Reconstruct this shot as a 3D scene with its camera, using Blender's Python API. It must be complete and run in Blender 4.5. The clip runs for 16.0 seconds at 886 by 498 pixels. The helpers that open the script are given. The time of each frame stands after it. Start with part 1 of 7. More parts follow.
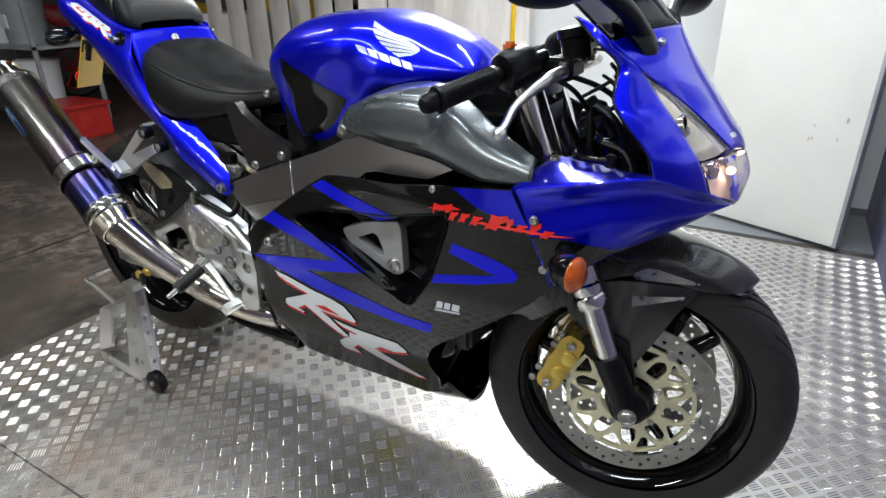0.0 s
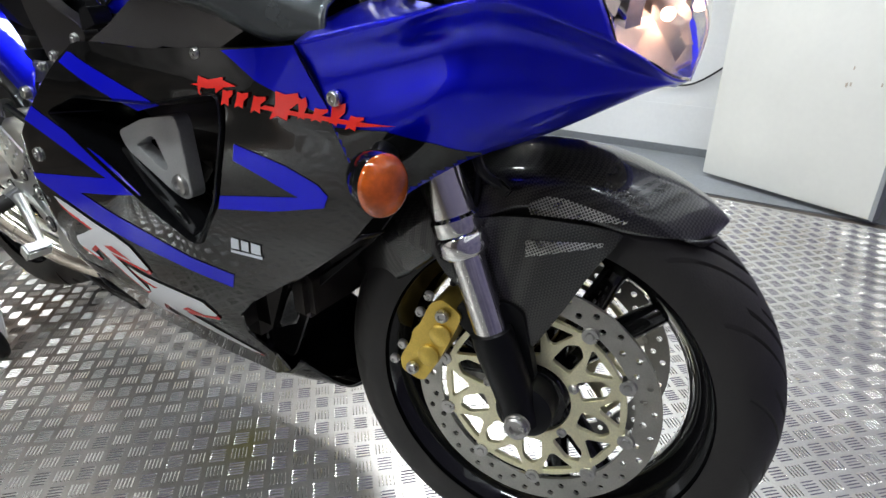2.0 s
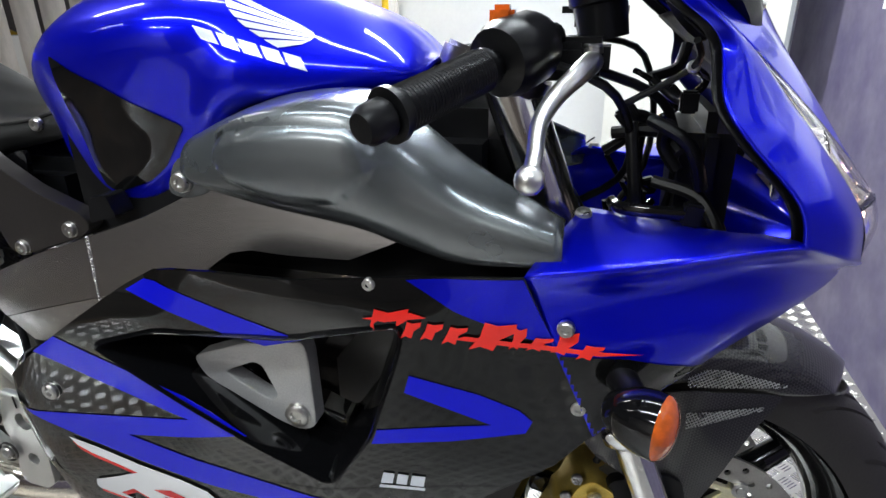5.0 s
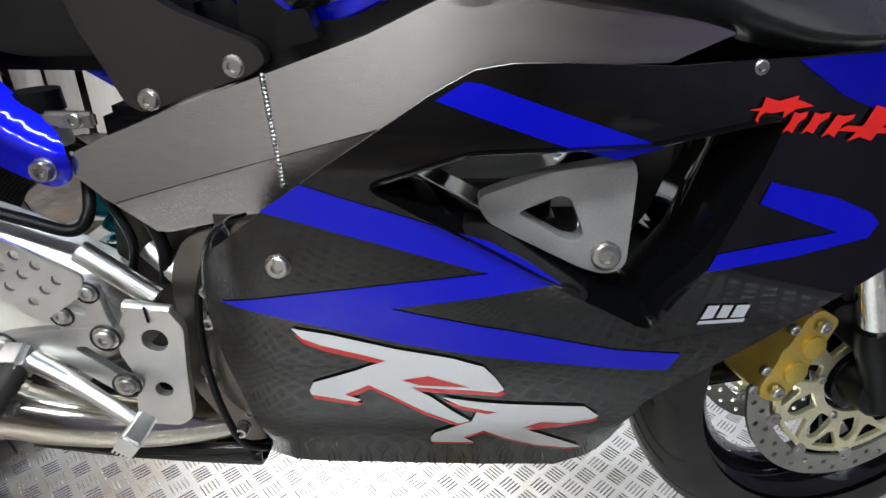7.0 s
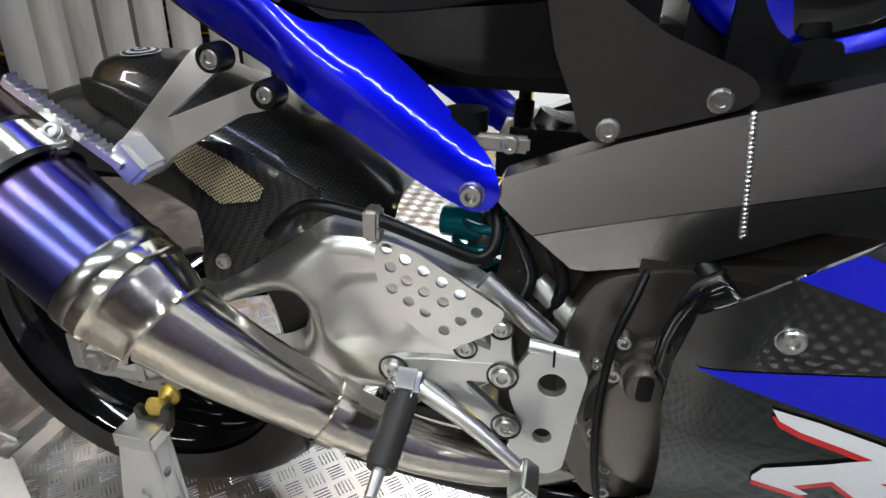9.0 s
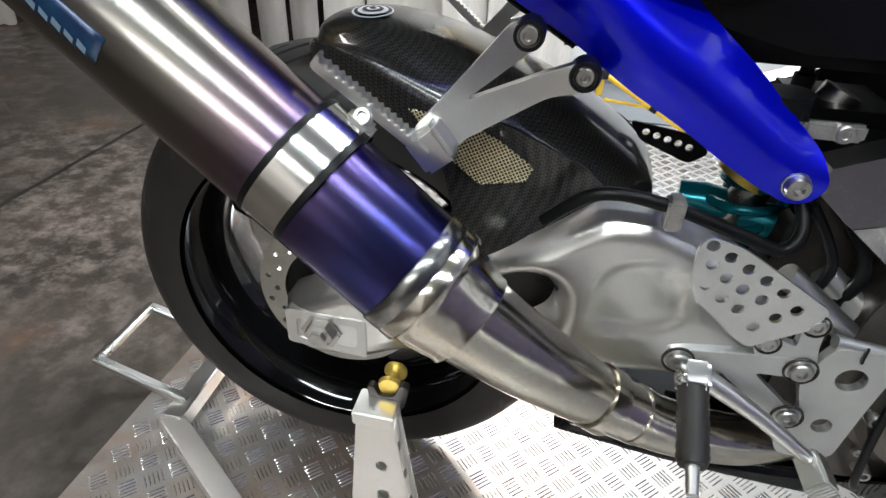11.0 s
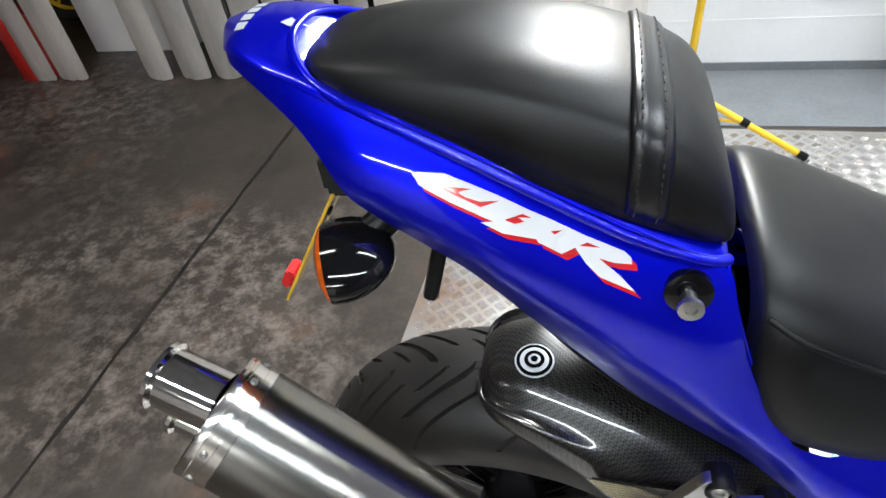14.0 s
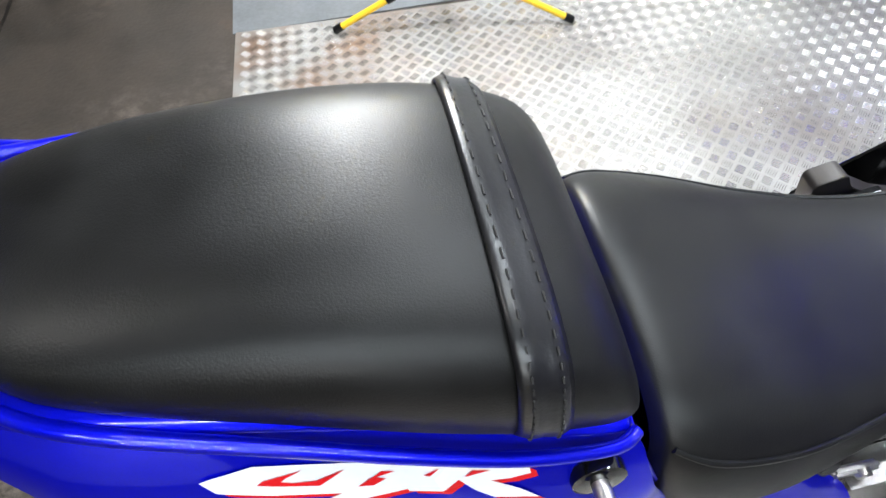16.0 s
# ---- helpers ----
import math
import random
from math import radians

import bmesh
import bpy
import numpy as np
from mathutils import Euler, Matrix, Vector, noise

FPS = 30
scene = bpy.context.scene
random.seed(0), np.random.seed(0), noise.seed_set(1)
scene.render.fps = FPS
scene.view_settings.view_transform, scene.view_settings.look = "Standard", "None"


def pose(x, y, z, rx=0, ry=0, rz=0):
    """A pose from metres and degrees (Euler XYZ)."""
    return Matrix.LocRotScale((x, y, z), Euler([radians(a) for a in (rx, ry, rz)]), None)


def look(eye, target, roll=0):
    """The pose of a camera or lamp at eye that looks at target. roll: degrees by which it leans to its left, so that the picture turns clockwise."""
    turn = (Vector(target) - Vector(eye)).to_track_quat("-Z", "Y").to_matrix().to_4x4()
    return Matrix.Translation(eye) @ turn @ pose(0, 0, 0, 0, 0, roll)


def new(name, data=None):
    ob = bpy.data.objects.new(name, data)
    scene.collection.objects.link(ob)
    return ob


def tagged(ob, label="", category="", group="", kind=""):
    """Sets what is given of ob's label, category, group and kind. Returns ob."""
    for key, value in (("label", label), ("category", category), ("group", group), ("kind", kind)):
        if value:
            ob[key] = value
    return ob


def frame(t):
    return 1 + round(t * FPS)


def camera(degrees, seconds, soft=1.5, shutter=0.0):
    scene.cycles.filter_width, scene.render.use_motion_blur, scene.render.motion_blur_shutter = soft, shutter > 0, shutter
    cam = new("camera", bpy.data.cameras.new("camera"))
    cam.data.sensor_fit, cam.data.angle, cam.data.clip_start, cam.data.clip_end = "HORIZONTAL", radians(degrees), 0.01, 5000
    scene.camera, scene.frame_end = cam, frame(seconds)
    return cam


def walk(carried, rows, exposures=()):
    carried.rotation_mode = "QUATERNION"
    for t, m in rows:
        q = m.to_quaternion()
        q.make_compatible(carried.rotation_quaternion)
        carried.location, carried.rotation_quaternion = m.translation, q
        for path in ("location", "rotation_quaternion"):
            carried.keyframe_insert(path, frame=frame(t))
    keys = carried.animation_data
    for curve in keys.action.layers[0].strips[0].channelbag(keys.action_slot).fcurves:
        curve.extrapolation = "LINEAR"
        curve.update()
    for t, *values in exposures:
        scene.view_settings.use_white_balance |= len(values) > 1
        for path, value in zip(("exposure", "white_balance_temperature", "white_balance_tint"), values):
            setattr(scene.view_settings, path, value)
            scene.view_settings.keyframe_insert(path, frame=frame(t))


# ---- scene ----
import functools

from mathutils.bvhtree import BVHTree

cam = camera(74.3, 16.0)
PATH = [
    (0, (1.548, -1.017, 1.032), (0.63, 0.558, 0.21), -1.2),
    (0.5, (1.6, -0.846, 0.928), (0.62, 0.647, 0.028), -2.1),
    (1, (1.628, -0.754, 0.809), (0.648, 0.699, -0.156), -2.8),
    (1.5, (1.654, -0.694, 0.765), (0.72, 0.79, -0.198), -1.3),
    (2, (1.633, -0.621, 0.809), (0.641, 0.877, -0.069), -0.6),
    (2.5, (1.611, -0.567, 0.887), (0.557, 0.967, 0.155), -0.7),
    (3, (1.587, -0.536, 0.959), (0.556, 1.039, 0.282), -0.1),
    (5.5, (1.156, -0.681, 0.934), (0.796, 1.129, 0.163), 0.1),
    (6, (1.049, -0.674, 0.868), (0.788, 1.126, 0.036), 1.3),
    (6.5, (0.935, -0.676, 0.821), (0.788, 1.13, -0.025), 1.7),
    (7, (0.842, -0.688, 0.798), (0.833, 1.105, -0.089), 0.5),
    (7.5, (0.779, -0.676, 0.788), (0.733, 1.123, -0.084), 1.0),
    (8, (0.705, -0.661, 0.795), (0.56, 1.147, -0.048), 2.3),
    (8.5, (0.611, -0.655, 0.799), (0.401, 1.136, -0.067), 3.1),
    (9, (0.524, -0.65, 0.802), (0.184, 1.115, -0.076), 2.0),
    (9.5, (0.453, -0.628, 0.811), (-0.029, 1.07, -0.13), 3.8),
    (12, (0.101, -0.67, 0.887), (-0.087, 0.927, -0.304), 2.0),
    (12.5, (0.054, -0.642, 0.965), (-0.128, 0.903, -0.291), 1.1),
    (13, (0.049, -0.584, 1.061), (-0.156, 0.895, -0.27), -2.4),
    (13.5, (0.066, -0.505, 1.155), (-0.271, 1.013, -0.103), -2.2),
    (14, (0.083, -0.438, 1.24), (-0.384, 1.0, -0.069), -8.6),
    (14.5, (0.058, -0.377, 1.284), (-0.349, 0.938, -0.167), -9.5),
    (15, (0.011, -0.287, 1.306), (-0.235, 0.962, -0.236), -7.3),
    (15.5, (-0.001, -0.228, 1.311), (-0.08, 0.968, -0.289), -6.7),
    (16, (0.068, -0.187, 1.283), (0.219, 0.91, -0.383), -4.1),
]
walk(cam, [(t, look(eye, target, roll)) for t, eye, target, roll in PATH],
     exposures=[(0.0, -0.1), (3.0, -0.05), (5.5, 0.15), (9.5, 0.05), (13.0, 0.0), (14.5, 0.1), (16.0, 0.32)])

# ---- light ----
world = bpy.data.worlds.new("world")
scene.world = world
world.use_nodes = True
world.node_tree.nodes["Background"].inputs[0].default_value = (0.9, 0.95, 1.0, 1)
world.node_tree.nodes["Background"].inputs[1].default_value = 0.05


def area_light(name, eye, target, sx, sy, watts, colour):
    d = bpy.data.lights.new(name, "AREA")
    d.shape, d.size, d.size_y, d.energy, d.color = "RECTANGLE", sx, sy, watts, colour
    o = new(name, d)
    o.matrix_world = look(eye, target)
    return o


area_light("work_light", (0.42, 1.68, 1.95), (0.75, 0.3, 0.3), 0.45, 0.35, 115, (0.95, 1.0, 1.04))
area_light("tube_light", (0.6, -1.6, 2.88), (0.6, -0.6, 0), 3.0, 0.10, 60, (0.87, 0.97, 1.03))
# added out of view to brighten the unseen near wall that the metal reflects
area_light("tube_light", (-0.5, -3.8, 2.88), (-0.5, -3.6, 0), 1.8, 0.10, 90, (0.93, 0.96, 0.96))
area_light("tube_light", (0.9, 0.1, 2.88), (0.9, 0.1, 0), 1.5, 0.08, 18, (0.92, 0.98, 1.03))
area_light("tube_light", (1.72, 0.9, 2.88), (1.6, 0.9, 0), 0.10, 1.5, 52, (0.89, 0.98, 1.04))
area_light("tube_light", (-1.6, 0.2, 2.88), (-1.6, 0.2, 0), 1.5, 0.10, 19, (0.95, 0.93, 0.90))
area_light("tube_light", (-2.8, -1.8, 2.88), (-2.8, -1.8, 0), 1.5, 0.10, 9, (0.95, 0.94, 0.90))


# the headlights' side lamps are on
for side in (-1, 1):
    lamp = bpy.data.lights.new("side_lamp", "POINT")
    lamp.energy, lamp.color, lamp.shadow_soft_size = 0.10, (1.0, 0.60, 0.44), 0.006
    new("side_lamp", lamp).location = (1.497, side * 0.060, 0.768)


# ---- materials ----
def material(name, colour, rough=0.5, metal=0.0, coat=0.0, vary=0.15, scale=8.0, fine=180.0, bump=0.0,
             rough_vary=0.1, coords="Object", stretch=(1, 1, 1), second=None, spec=0.5, grain=0.35, coat_rough=0.04):
    """A principled material with broad and fine variation of colour and roughness, and fine relief."""
    m = bpy.data.materials.new(name)
    m.use_nodes = True
    nt = m.node_tree
    b = nt.nodes["Principled BSDF"]
    n, l = nt.nodes.new, nt.links.new
    tc, mp = n("ShaderNodeTexCoord"), n("ShaderNodeMapping")
    l(tc.outputs[coords], mp.inputs[0])
    mp.inputs["Scale"].default_value = stretch
    big, small = n("ShaderNodeTexNoise"), n("ShaderNodeTexNoise")
    big.inputs["Scale"].default_value, big.inputs["Detail"].default_value = scale, 5
    small.inputs["Scale"].default_value, small.inputs["Detail"].default_value = fine, 3
    l(mp.outputs[0], big.inputs[0]), l(mp.outputs[0], small.inputs[0])
    ramp = n("ShaderNodeValToRGB")
    e = ramp.color_ramp.elements
    e[0].position, e[1].position = 0.3, 0.72
    lo = second if second else tuple(c * (1 - vary) for c in colour)
    hi = colour if second else tuple(min(1, c * (1 + vary)) for c in colour)
    e[0].color, e[1].color = (*lo, 1), (*hi, 1)
    l(big.outputs[0], ramp.inputs[0])
    mix = n("ShaderNodeMix")
    mix.data_type, mix.blend_type = "RGBA", "MULTIPLY"
    mix.inputs[0].default_value = grain
    l(ramp.outputs[0], mix.inputs[6]), l(small.outputs[0], mix.inputs[7])
    gain = n("ShaderNodeMix")
    gain.data_type, gain.blend_type = "RGBA", "MULTIPLY"
    gain.inputs[0].default_value, gain.inputs[7].default_value = 1, (*[1 / (1 - 0.5 * grain)] * 3, 1)
    l(mix.outputs[2], gain.inputs[6]), l(gain.outputs[2], b.inputs["Base Color"])
    mr = n("ShaderNodeMapRange")
    mr.inputs["To Min"].default_value = max(0.02, rough - rough_vary)
    mr.inputs["To Max"].default_value = min(1, rough + rough_vary)
    l(big.outputs[0], mr.inputs[0]), l(mr.outputs[0], b.inputs["Roughness"])
    b.inputs["Metallic"].default_value = metal
    b.inputs["Specular IOR Level"].default_value = spec
    b.inputs["Coat Weight"].default_value = coat
    b.inputs["Coat Roughness"].default_value = coat_rough
    if bump:
        bp = n("ShaderNodeBump")
        bp.inputs["Strength"].default_value, bp.inputs["Distance"].default_value = bump, 0.002
        l(small.outputs[0], bp.inputs["Height"]), l(bp.outputs[0], b.inputs["Normal"])
    return m


BLUE = material("blue_paint", (0.0005, 0.0035, 0.66), 0.32, 0.70, 0.75, 0.05, 3, 900, 0.0, 0.04, spec=0.1, grain=0.2, coat_rough=0.03)
BLACK = material("black_paint", (0.0035, 0.0035, 0.0035), 0.05, 0.0, 0.0, 0.3, 5, 1200, 0.0, 0.02, spec=0.62, grain=0.2)
GLOSS = material("gloss_black", (0.004, 0.004, 0.0045), 0.06, 0.0, 0.0, 0.2, 5, 300, 0, 0.03, spec=0.5, grain=0.1)
STRIPE = material("stripe_blue", (0.003, 0.005, 0.56), 0.12, 0.0, 0.0, 0.06, 4, 900, 0.0, 0.03, grain=0.1, spec=0.4)
WHITE = material("decal_white", (0.80, 0.80, 0.81), 0.25, 0, 0.4, 0.03, 6, 200, grain=0.05)
SILVER_DECAL = material("decal_silver", (0.64, 0.66, 0.71), 0.3, 0.3, 0.4, 0.04, 6, 200, grain=0.08)
RED = material("decal_red", (0.62, 0.008, 0.012), 0.25, 0, 0.4, 0.05, 6, 200, grain=0.08)
FRED = material("decal_bright_red", (0.85, 0.022, 0.014), 0.25, 0, 0.4, 0.05, 6, 200, grain=0.08)
PLASTIC = material("black_plastic", (0.0045, 0.0045, 0.005), 0.33, 0, 0, 0.3, 12, 700, 0.08, spec=0.22)
COVER = material("grey_cover", (0.165, 0.180, 0.188), 0.27, 0.75, 0.35, 0.08, 6, 900, 0.04, 0.04, grain=0.2, coat_rough=0.12)
FRAME = material("frame_alu", (0.52, 0.505, 0.495), 0.26, 1.0, 0, 0.06, 5, 420, 0.03, 0.03, stretch=(0.12, 1, 1), grain=0.3)
GREYPLATE = material("grey_panel", (0.060, 0.054, 0.051), 0.36, 0.75, 0, 0.1, 8, 700, 0.05, 0.05)
ALU = material("bare_alu", (0.82, 0.815, 0.79), 0.29, 1.0, 0, 0.06, 10, 500, 0.015, 0.05, grain=0.12)
POLISHED = material("polished_alu", (0.80, 0.78, 0.74), 0.17, 1.0, 0, 0.05, 12, 400, 0.01, 0.05, grain=0.1)
CAST = material("cast_alu", (0.68, 0.68, 0.66), 0.33, 0.95, 0, 0.10, 14, 700, 0.06, 0.06, grain=0.15)
DARKCAST = material("dark_cast", (0.05, 0.044, 0.040), 0.42, 0.6, 0, 0.35, 14, 300, 0.3)
BRACKET = material("bracket_grey", (0.40, 0.395, 0.385), 0.4, 0.5, 0, 0.15, 14, 500, 0.2)
CLUTCH = material("case_brown_grey", (0.165, 0.148, 0.132), 0.36, 0.9, 0, 0.22, 9, 400, 0.08)
PIPE = material("straw_steel", (0.68, 0.64, 0.555), 0.17, 1.0, 0, 0.12, 7, 240, 0.03, 0.07)
CHROME = material("chrome", (0.80, 0.79, 0.77), 0.1, 1.0, 0, 0.05, 9, 150, 0, 0.06)
STEEL = material("bolt_steel", (0.50, 0.49, 0.47), 0.30, 1.0, 0, 0.15, 60, 500)
GOLD = material("caliper_gold", (0.74, 0.53, 0.11), 0.38, 0.7, 0.2, 0.12, 25, 500, 0.08)
PALEGOLD = material("carrier_gold", (0.86, 0.81, 0.56), 0.36, 0.85, 0, 0.08, 18, 400, 0.05)
DISC = material("disc_steel", (0.42, 0.41, 0.37), 0.38, 0.95, 0, 0.1, 30, 500, 0.06, stretch=(1, 1, 1))
RUBBER = material("tyre_rubber", (0.018, 0.0165, 0.0155), 0.50, 0, 0, 0.3, 12, 400, 0.15, second=(0.027, 0.024, 0.022), spec=0.4)
LEATHER = material("seat_leather", (0.006, 0.006, 0.006), 0.40, 0, 0.0, 0.35, 22, 900, 0.11, 0.11, spec=0.27)
STRAPM = material("strap_vinyl", (0.007, 0.007, 0.008), 0.32, 0, 0.0, 0.25, 14, 420, 0.10, 0.05)
THREAD = material("grey_thread", (0.018, 0.017, 0.017), 0.6)
AMBER = material("amber_lens", (0.60, 0.105, 0.008), 0.12, 0, 0.8, 0.45, 45, 200)
REDLENS = material("red_lens", (0.7, 0.02, 0.02), 0.15, 0, 0.8, 0.1, 20, 200)
YELLOW = material("yellow_paint", (0.80, 0.50, 0.02), 0.4, 0, 0.2, 0.12, 10, 200, 0.05)
PLATEY = material("yellow_sheet", (0.78, 0.48, 0.03), 0.35, 0, 0.3, 0.06, 10, 200)
TEAL = material("teal_anodised", (0.005, 0.20, 0.25), 0.22, 0.6, 0.4, 0.1, 20, 200)
RESERVOIR = material("clouded_plastic", (0.55, 0.54, 0.46), 0.35, 0, 0, 0.1, 20, 200)
REDPLAST = material("red_plastic", (0.45, 0.02, 0.015), 0.4, 0, 0.1, 0.2, 9, 200, 0.05)
GREYTUB = material("grey_tub", (0.30, 0.31, 0.32), 0.45, 0, 0, 0.15, 9, 200, 0.05)
REFLECT = material("lamp_reflector", (1.0, 0.84, 0.75), 0.25, 0.35, 0, 0.06, 30, 100, 0, 0.06)
LAMPGREY = material("lamp_grey", (0.55, 0.53, 0.48), 0.20, 0.6, 0, 0.25, 24, 100, 0, 0.06)
MESHGOLD = material("gold_mesh", (0.80, 0.70, 0.45), 0.3, 0.8, 0, 0.2, 30, 700, 0.6)
WALLWHITE = material("wall_paint", (0.78, 0.78, 0.77), 0.6, 0, 0, 0.05, 2.5, 60, 0.08, grain=0.08)
DOORCREAM = material("door_paint", (0.66, 0.65, 0.60), 0.5, 0, 0, 0.05, 3, 50, 0.03, grain=0.06)
SLATWHITE = material("slat_paint", (0.74, 0.69, 0.64), 0.5, 0, 0, 0.22, 3, 60, 0.10, stretch=(3, 3, 0.6), grain=0.2)
BANNER = material("banner_print", (0.66, 0.66, 0.68), 0.45, 0, 0, 0.05, 3, 60)
LETTERING = material("banner_lettering", (0.02, 0.022, 0.035), 0.45, 0, 0, 0.1, 6, 90)
MURAL = material("printed_wall", (0.060, 0.050, 0.115), 0.6, 0, 0, 0.5, 6, 40, 0.1, second=(0.13, 0.115, 0.17))
DARKWALL = material("dark_wall", (0.16, 0.15, 0.15), 0.7, 0, 0, 0.3, 1.5, 30, 0.1)
# brown and pale tones of the unseen near wall, chosen for reflections
BROWNREFLECT = material("brown_reflect_wall", (0.085, 0.066, 0.060), 0.6, 0, 0, 0.3, 1.2, 30, 0.1)
PALEREFLECT = material("pale_reflect_wall", (0.70, 0.66, 0.63), 0.6, 0, 0, 0.25, 1.2, 30, 0.1)
CEIL = material("ceiling_paint", (0.15, 0.15, 0.153), 0.7, 0, 0, 0.1, 1.5, 30)
GREYFLOOR = material("grey_floor_paint", (0.17, 0.18, 0.19), 0.35, 0, 0, 0.15, 5, 80, 0.1)


def concrete_material():
    m = material("concrete", (0.072, 0.057, 0.046), 0.40, 0, 0, 0.25, 3.0, 70, 0.5, 0.22, second=(0.036, 0.031, 0.027))
    nt = m.node_tree
    b = nt.nodes["Principled BSDF"]
    src = b.inputs["Base Color"].links[0].from_socket
    n, l = nt.nodes.new, nt.links.new
    tc = n("ShaderNodeTexCoord")
    # rust marks in the concrete
    russet, mask = n("ShaderNodeTexNoise"), n("ShaderNodeValToRGB")
    russet.inputs["Scale"].default_value, russet.inputs["Detail"].default_value = 3.1, 6
    l(tc.outputs["Object"], russet.inputs[0]), l(russet.outputs[0], mask.inputs[0])
    mask.color_ramp.elements[0].position, mask.color_ramp.elements[1].position = 0.62, 0.74
    mix = n("ShaderNodeMix")
    mix.data_type = "RGBA"
    l(mask.outputs[0], mix.inputs[0]), l(src, mix.inputs[6])
    mix.inputs[7].default_value = (0.12, 0.068, 0.045, 1)
    worn, wmask, wmix = n("ShaderNodeTexNoise"), n("ShaderNodeValToRGB"), n("ShaderNodeMix")
    worn.inputs["Scale"].default_value, worn.inputs["Detail"].default_value, worn.inputs["Roughness"].default_value = 15.0, 10, 0.75
    l(tc.outputs["Object"], worn.inputs[0]), l(worn.outputs[0], wmask.inputs[0])
    wmask.color_ramp.elements[0].position, wmask.color_ramp.elements[1].position = 0.45, 0.62
    wmask.color_ramp.elements[1].color = (0.75, 0.75, 0.75, 1)
    wmix.data_type = "RGBA"
    area, amask, both = n("ShaderNodeTexNoise"), n("ShaderNodeValToRGB"), n("ShaderNodeMath")
    area.inputs["Scale"].default_value, area.inputs["Detail"].default_value = 0.9, 4
    amask.color_ramp.elements[0].position, amask.color_ramp.elements[1].position = 0.46, 0.62
    amask.color_ramp.elements[0].color = (0.06, 0.06, 0.06, 1)
    both.operation = "MULTIPLY"
    l(tc.outputs["Object"], area.inputs[0]), l(area.outputs[0], amask.inputs[0])
    l(wmask.outputs[0], both.inputs[0]), l(amask.outputs[0], both.inputs[1])
    l(both.outputs[0], wmix.inputs[0])
    l(mix.outputs[2], wmix.inputs[6])
    wmix.inputs[7].default_value = (0.23, 0.19, 0.165, 1)
    l(wmix.outputs[2], b.inputs["Base Color"])
    return m


def tread_material():
    m = material("tread_plate", (0.47, 0.46, 0.44), 0.42, 0.72, 0, 0.12, 4, 260, 0.12, 0.1)
    nt = m.node_tree
    b = nt.nodes["Principled BSDF"]
    src = b.inputs["Base Color"].links[0].from_socket
    n, l = nt.nodes.new, nt.links.new
    tc = n("ShaderNodeTexCoord")
    dirt, mask = n("ShaderNodeTexNoise"), n("ShaderNodeValToRGB")
    dirt.inputs["Scale"].default_value, dirt.inputs["Detail"].default_value = 1.7, 7
    l(tc.outputs["Object"], dirt.inputs[0]), l(dirt.outputs[0], mask.inputs[0])
    mask.color_ramp.elements[0].position, mask.color_ramp.elements[1].position = 0.45, 0.8
    mask.color_ramp.elements[1].color = (0.6, 0.6, 0.6, 1)
    mix = n("ShaderNodeMix")
    mix.data_type = "RGBA"
    l(mask.outputs[0], mix.inputs[0]), l(src, mix.inputs[6])
    mix.inputs[7].default_value = (0.30, 0.24, 0.20, 1)
    # browner towards low x: warm reflections painted into the colour, along with rust
    russet, rmask, rmix = n("ShaderNodeTexNoise"), n("ShaderNodeValToRGB"), n("ShaderNodeMix")
    sep, rng, mul = n("ShaderNodeSeparateXYZ"), n("ShaderNodeMapRange"), n("ShaderNodeMath")
    russet.inputs["Scale"].default_value, russet.inputs["Detail"].default_value = 5.0, 8
    l(tc.outputs["Object"], russet.inputs[0]), l(russet.outputs[0], rmask.inputs[0]), l(tc.outputs["Object"], sep.inputs[0])
    rmask.color_ramp.elements[0].position, rmask.color_ramp.elements[1].position = 0.40, 0.66
    rng.inputs["From Min"].default_value, rng.inputs["From Max"].default_value = 0.75, 0.0
    l(sep.outputs[0], rng.inputs[0])
    mul.operation = "MULTIPLY"
    l(rmask.outputs[0], mul.inputs[0]), l(rng.outputs[0], mul.inputs[1])
    rmix.data_type = "RGBA"
    l(mul.outputs[0], rmix.inputs[0]), l(mix.outputs[2], rmix.inputs[6])
    rmix.inputs[7].default_value = (0.33, 0.225, 0.165, 1)
    far, frng, fmul, fmix = n("ShaderNodeVectorMath"), n("ShaderNodeMapRange"), n("ShaderNodeMath"), n("ShaderNodeMix")
    far.operation, fmul.operation, fmix.data_type = "DISTANCE", "MULTIPLY", "RGBA"
    far.inputs[1].default_value = (0.883, -0.147, 0)
    l(tc.outputs["Object"], far.inputs[0]), l(far.outputs["Value"], frng.inputs[0])
    frng.inputs["From Min"].default_value, frng.inputs["From Max"].default_value = 0.11, 0.02
    l(frng.outputs[0], fmul.inputs[0]), l(rmask.outputs[0], fmul.inputs[1]), l(fmul.outputs[0], fmix.inputs[0])
    l(rmix.outputs[2], fmix.inputs[6])
    fmix.inputs[7].default_value = (0.30, 0.27, 0.06, 1)
    l(fmix.outputs[2], b.inputs["Base Color"])
    return m


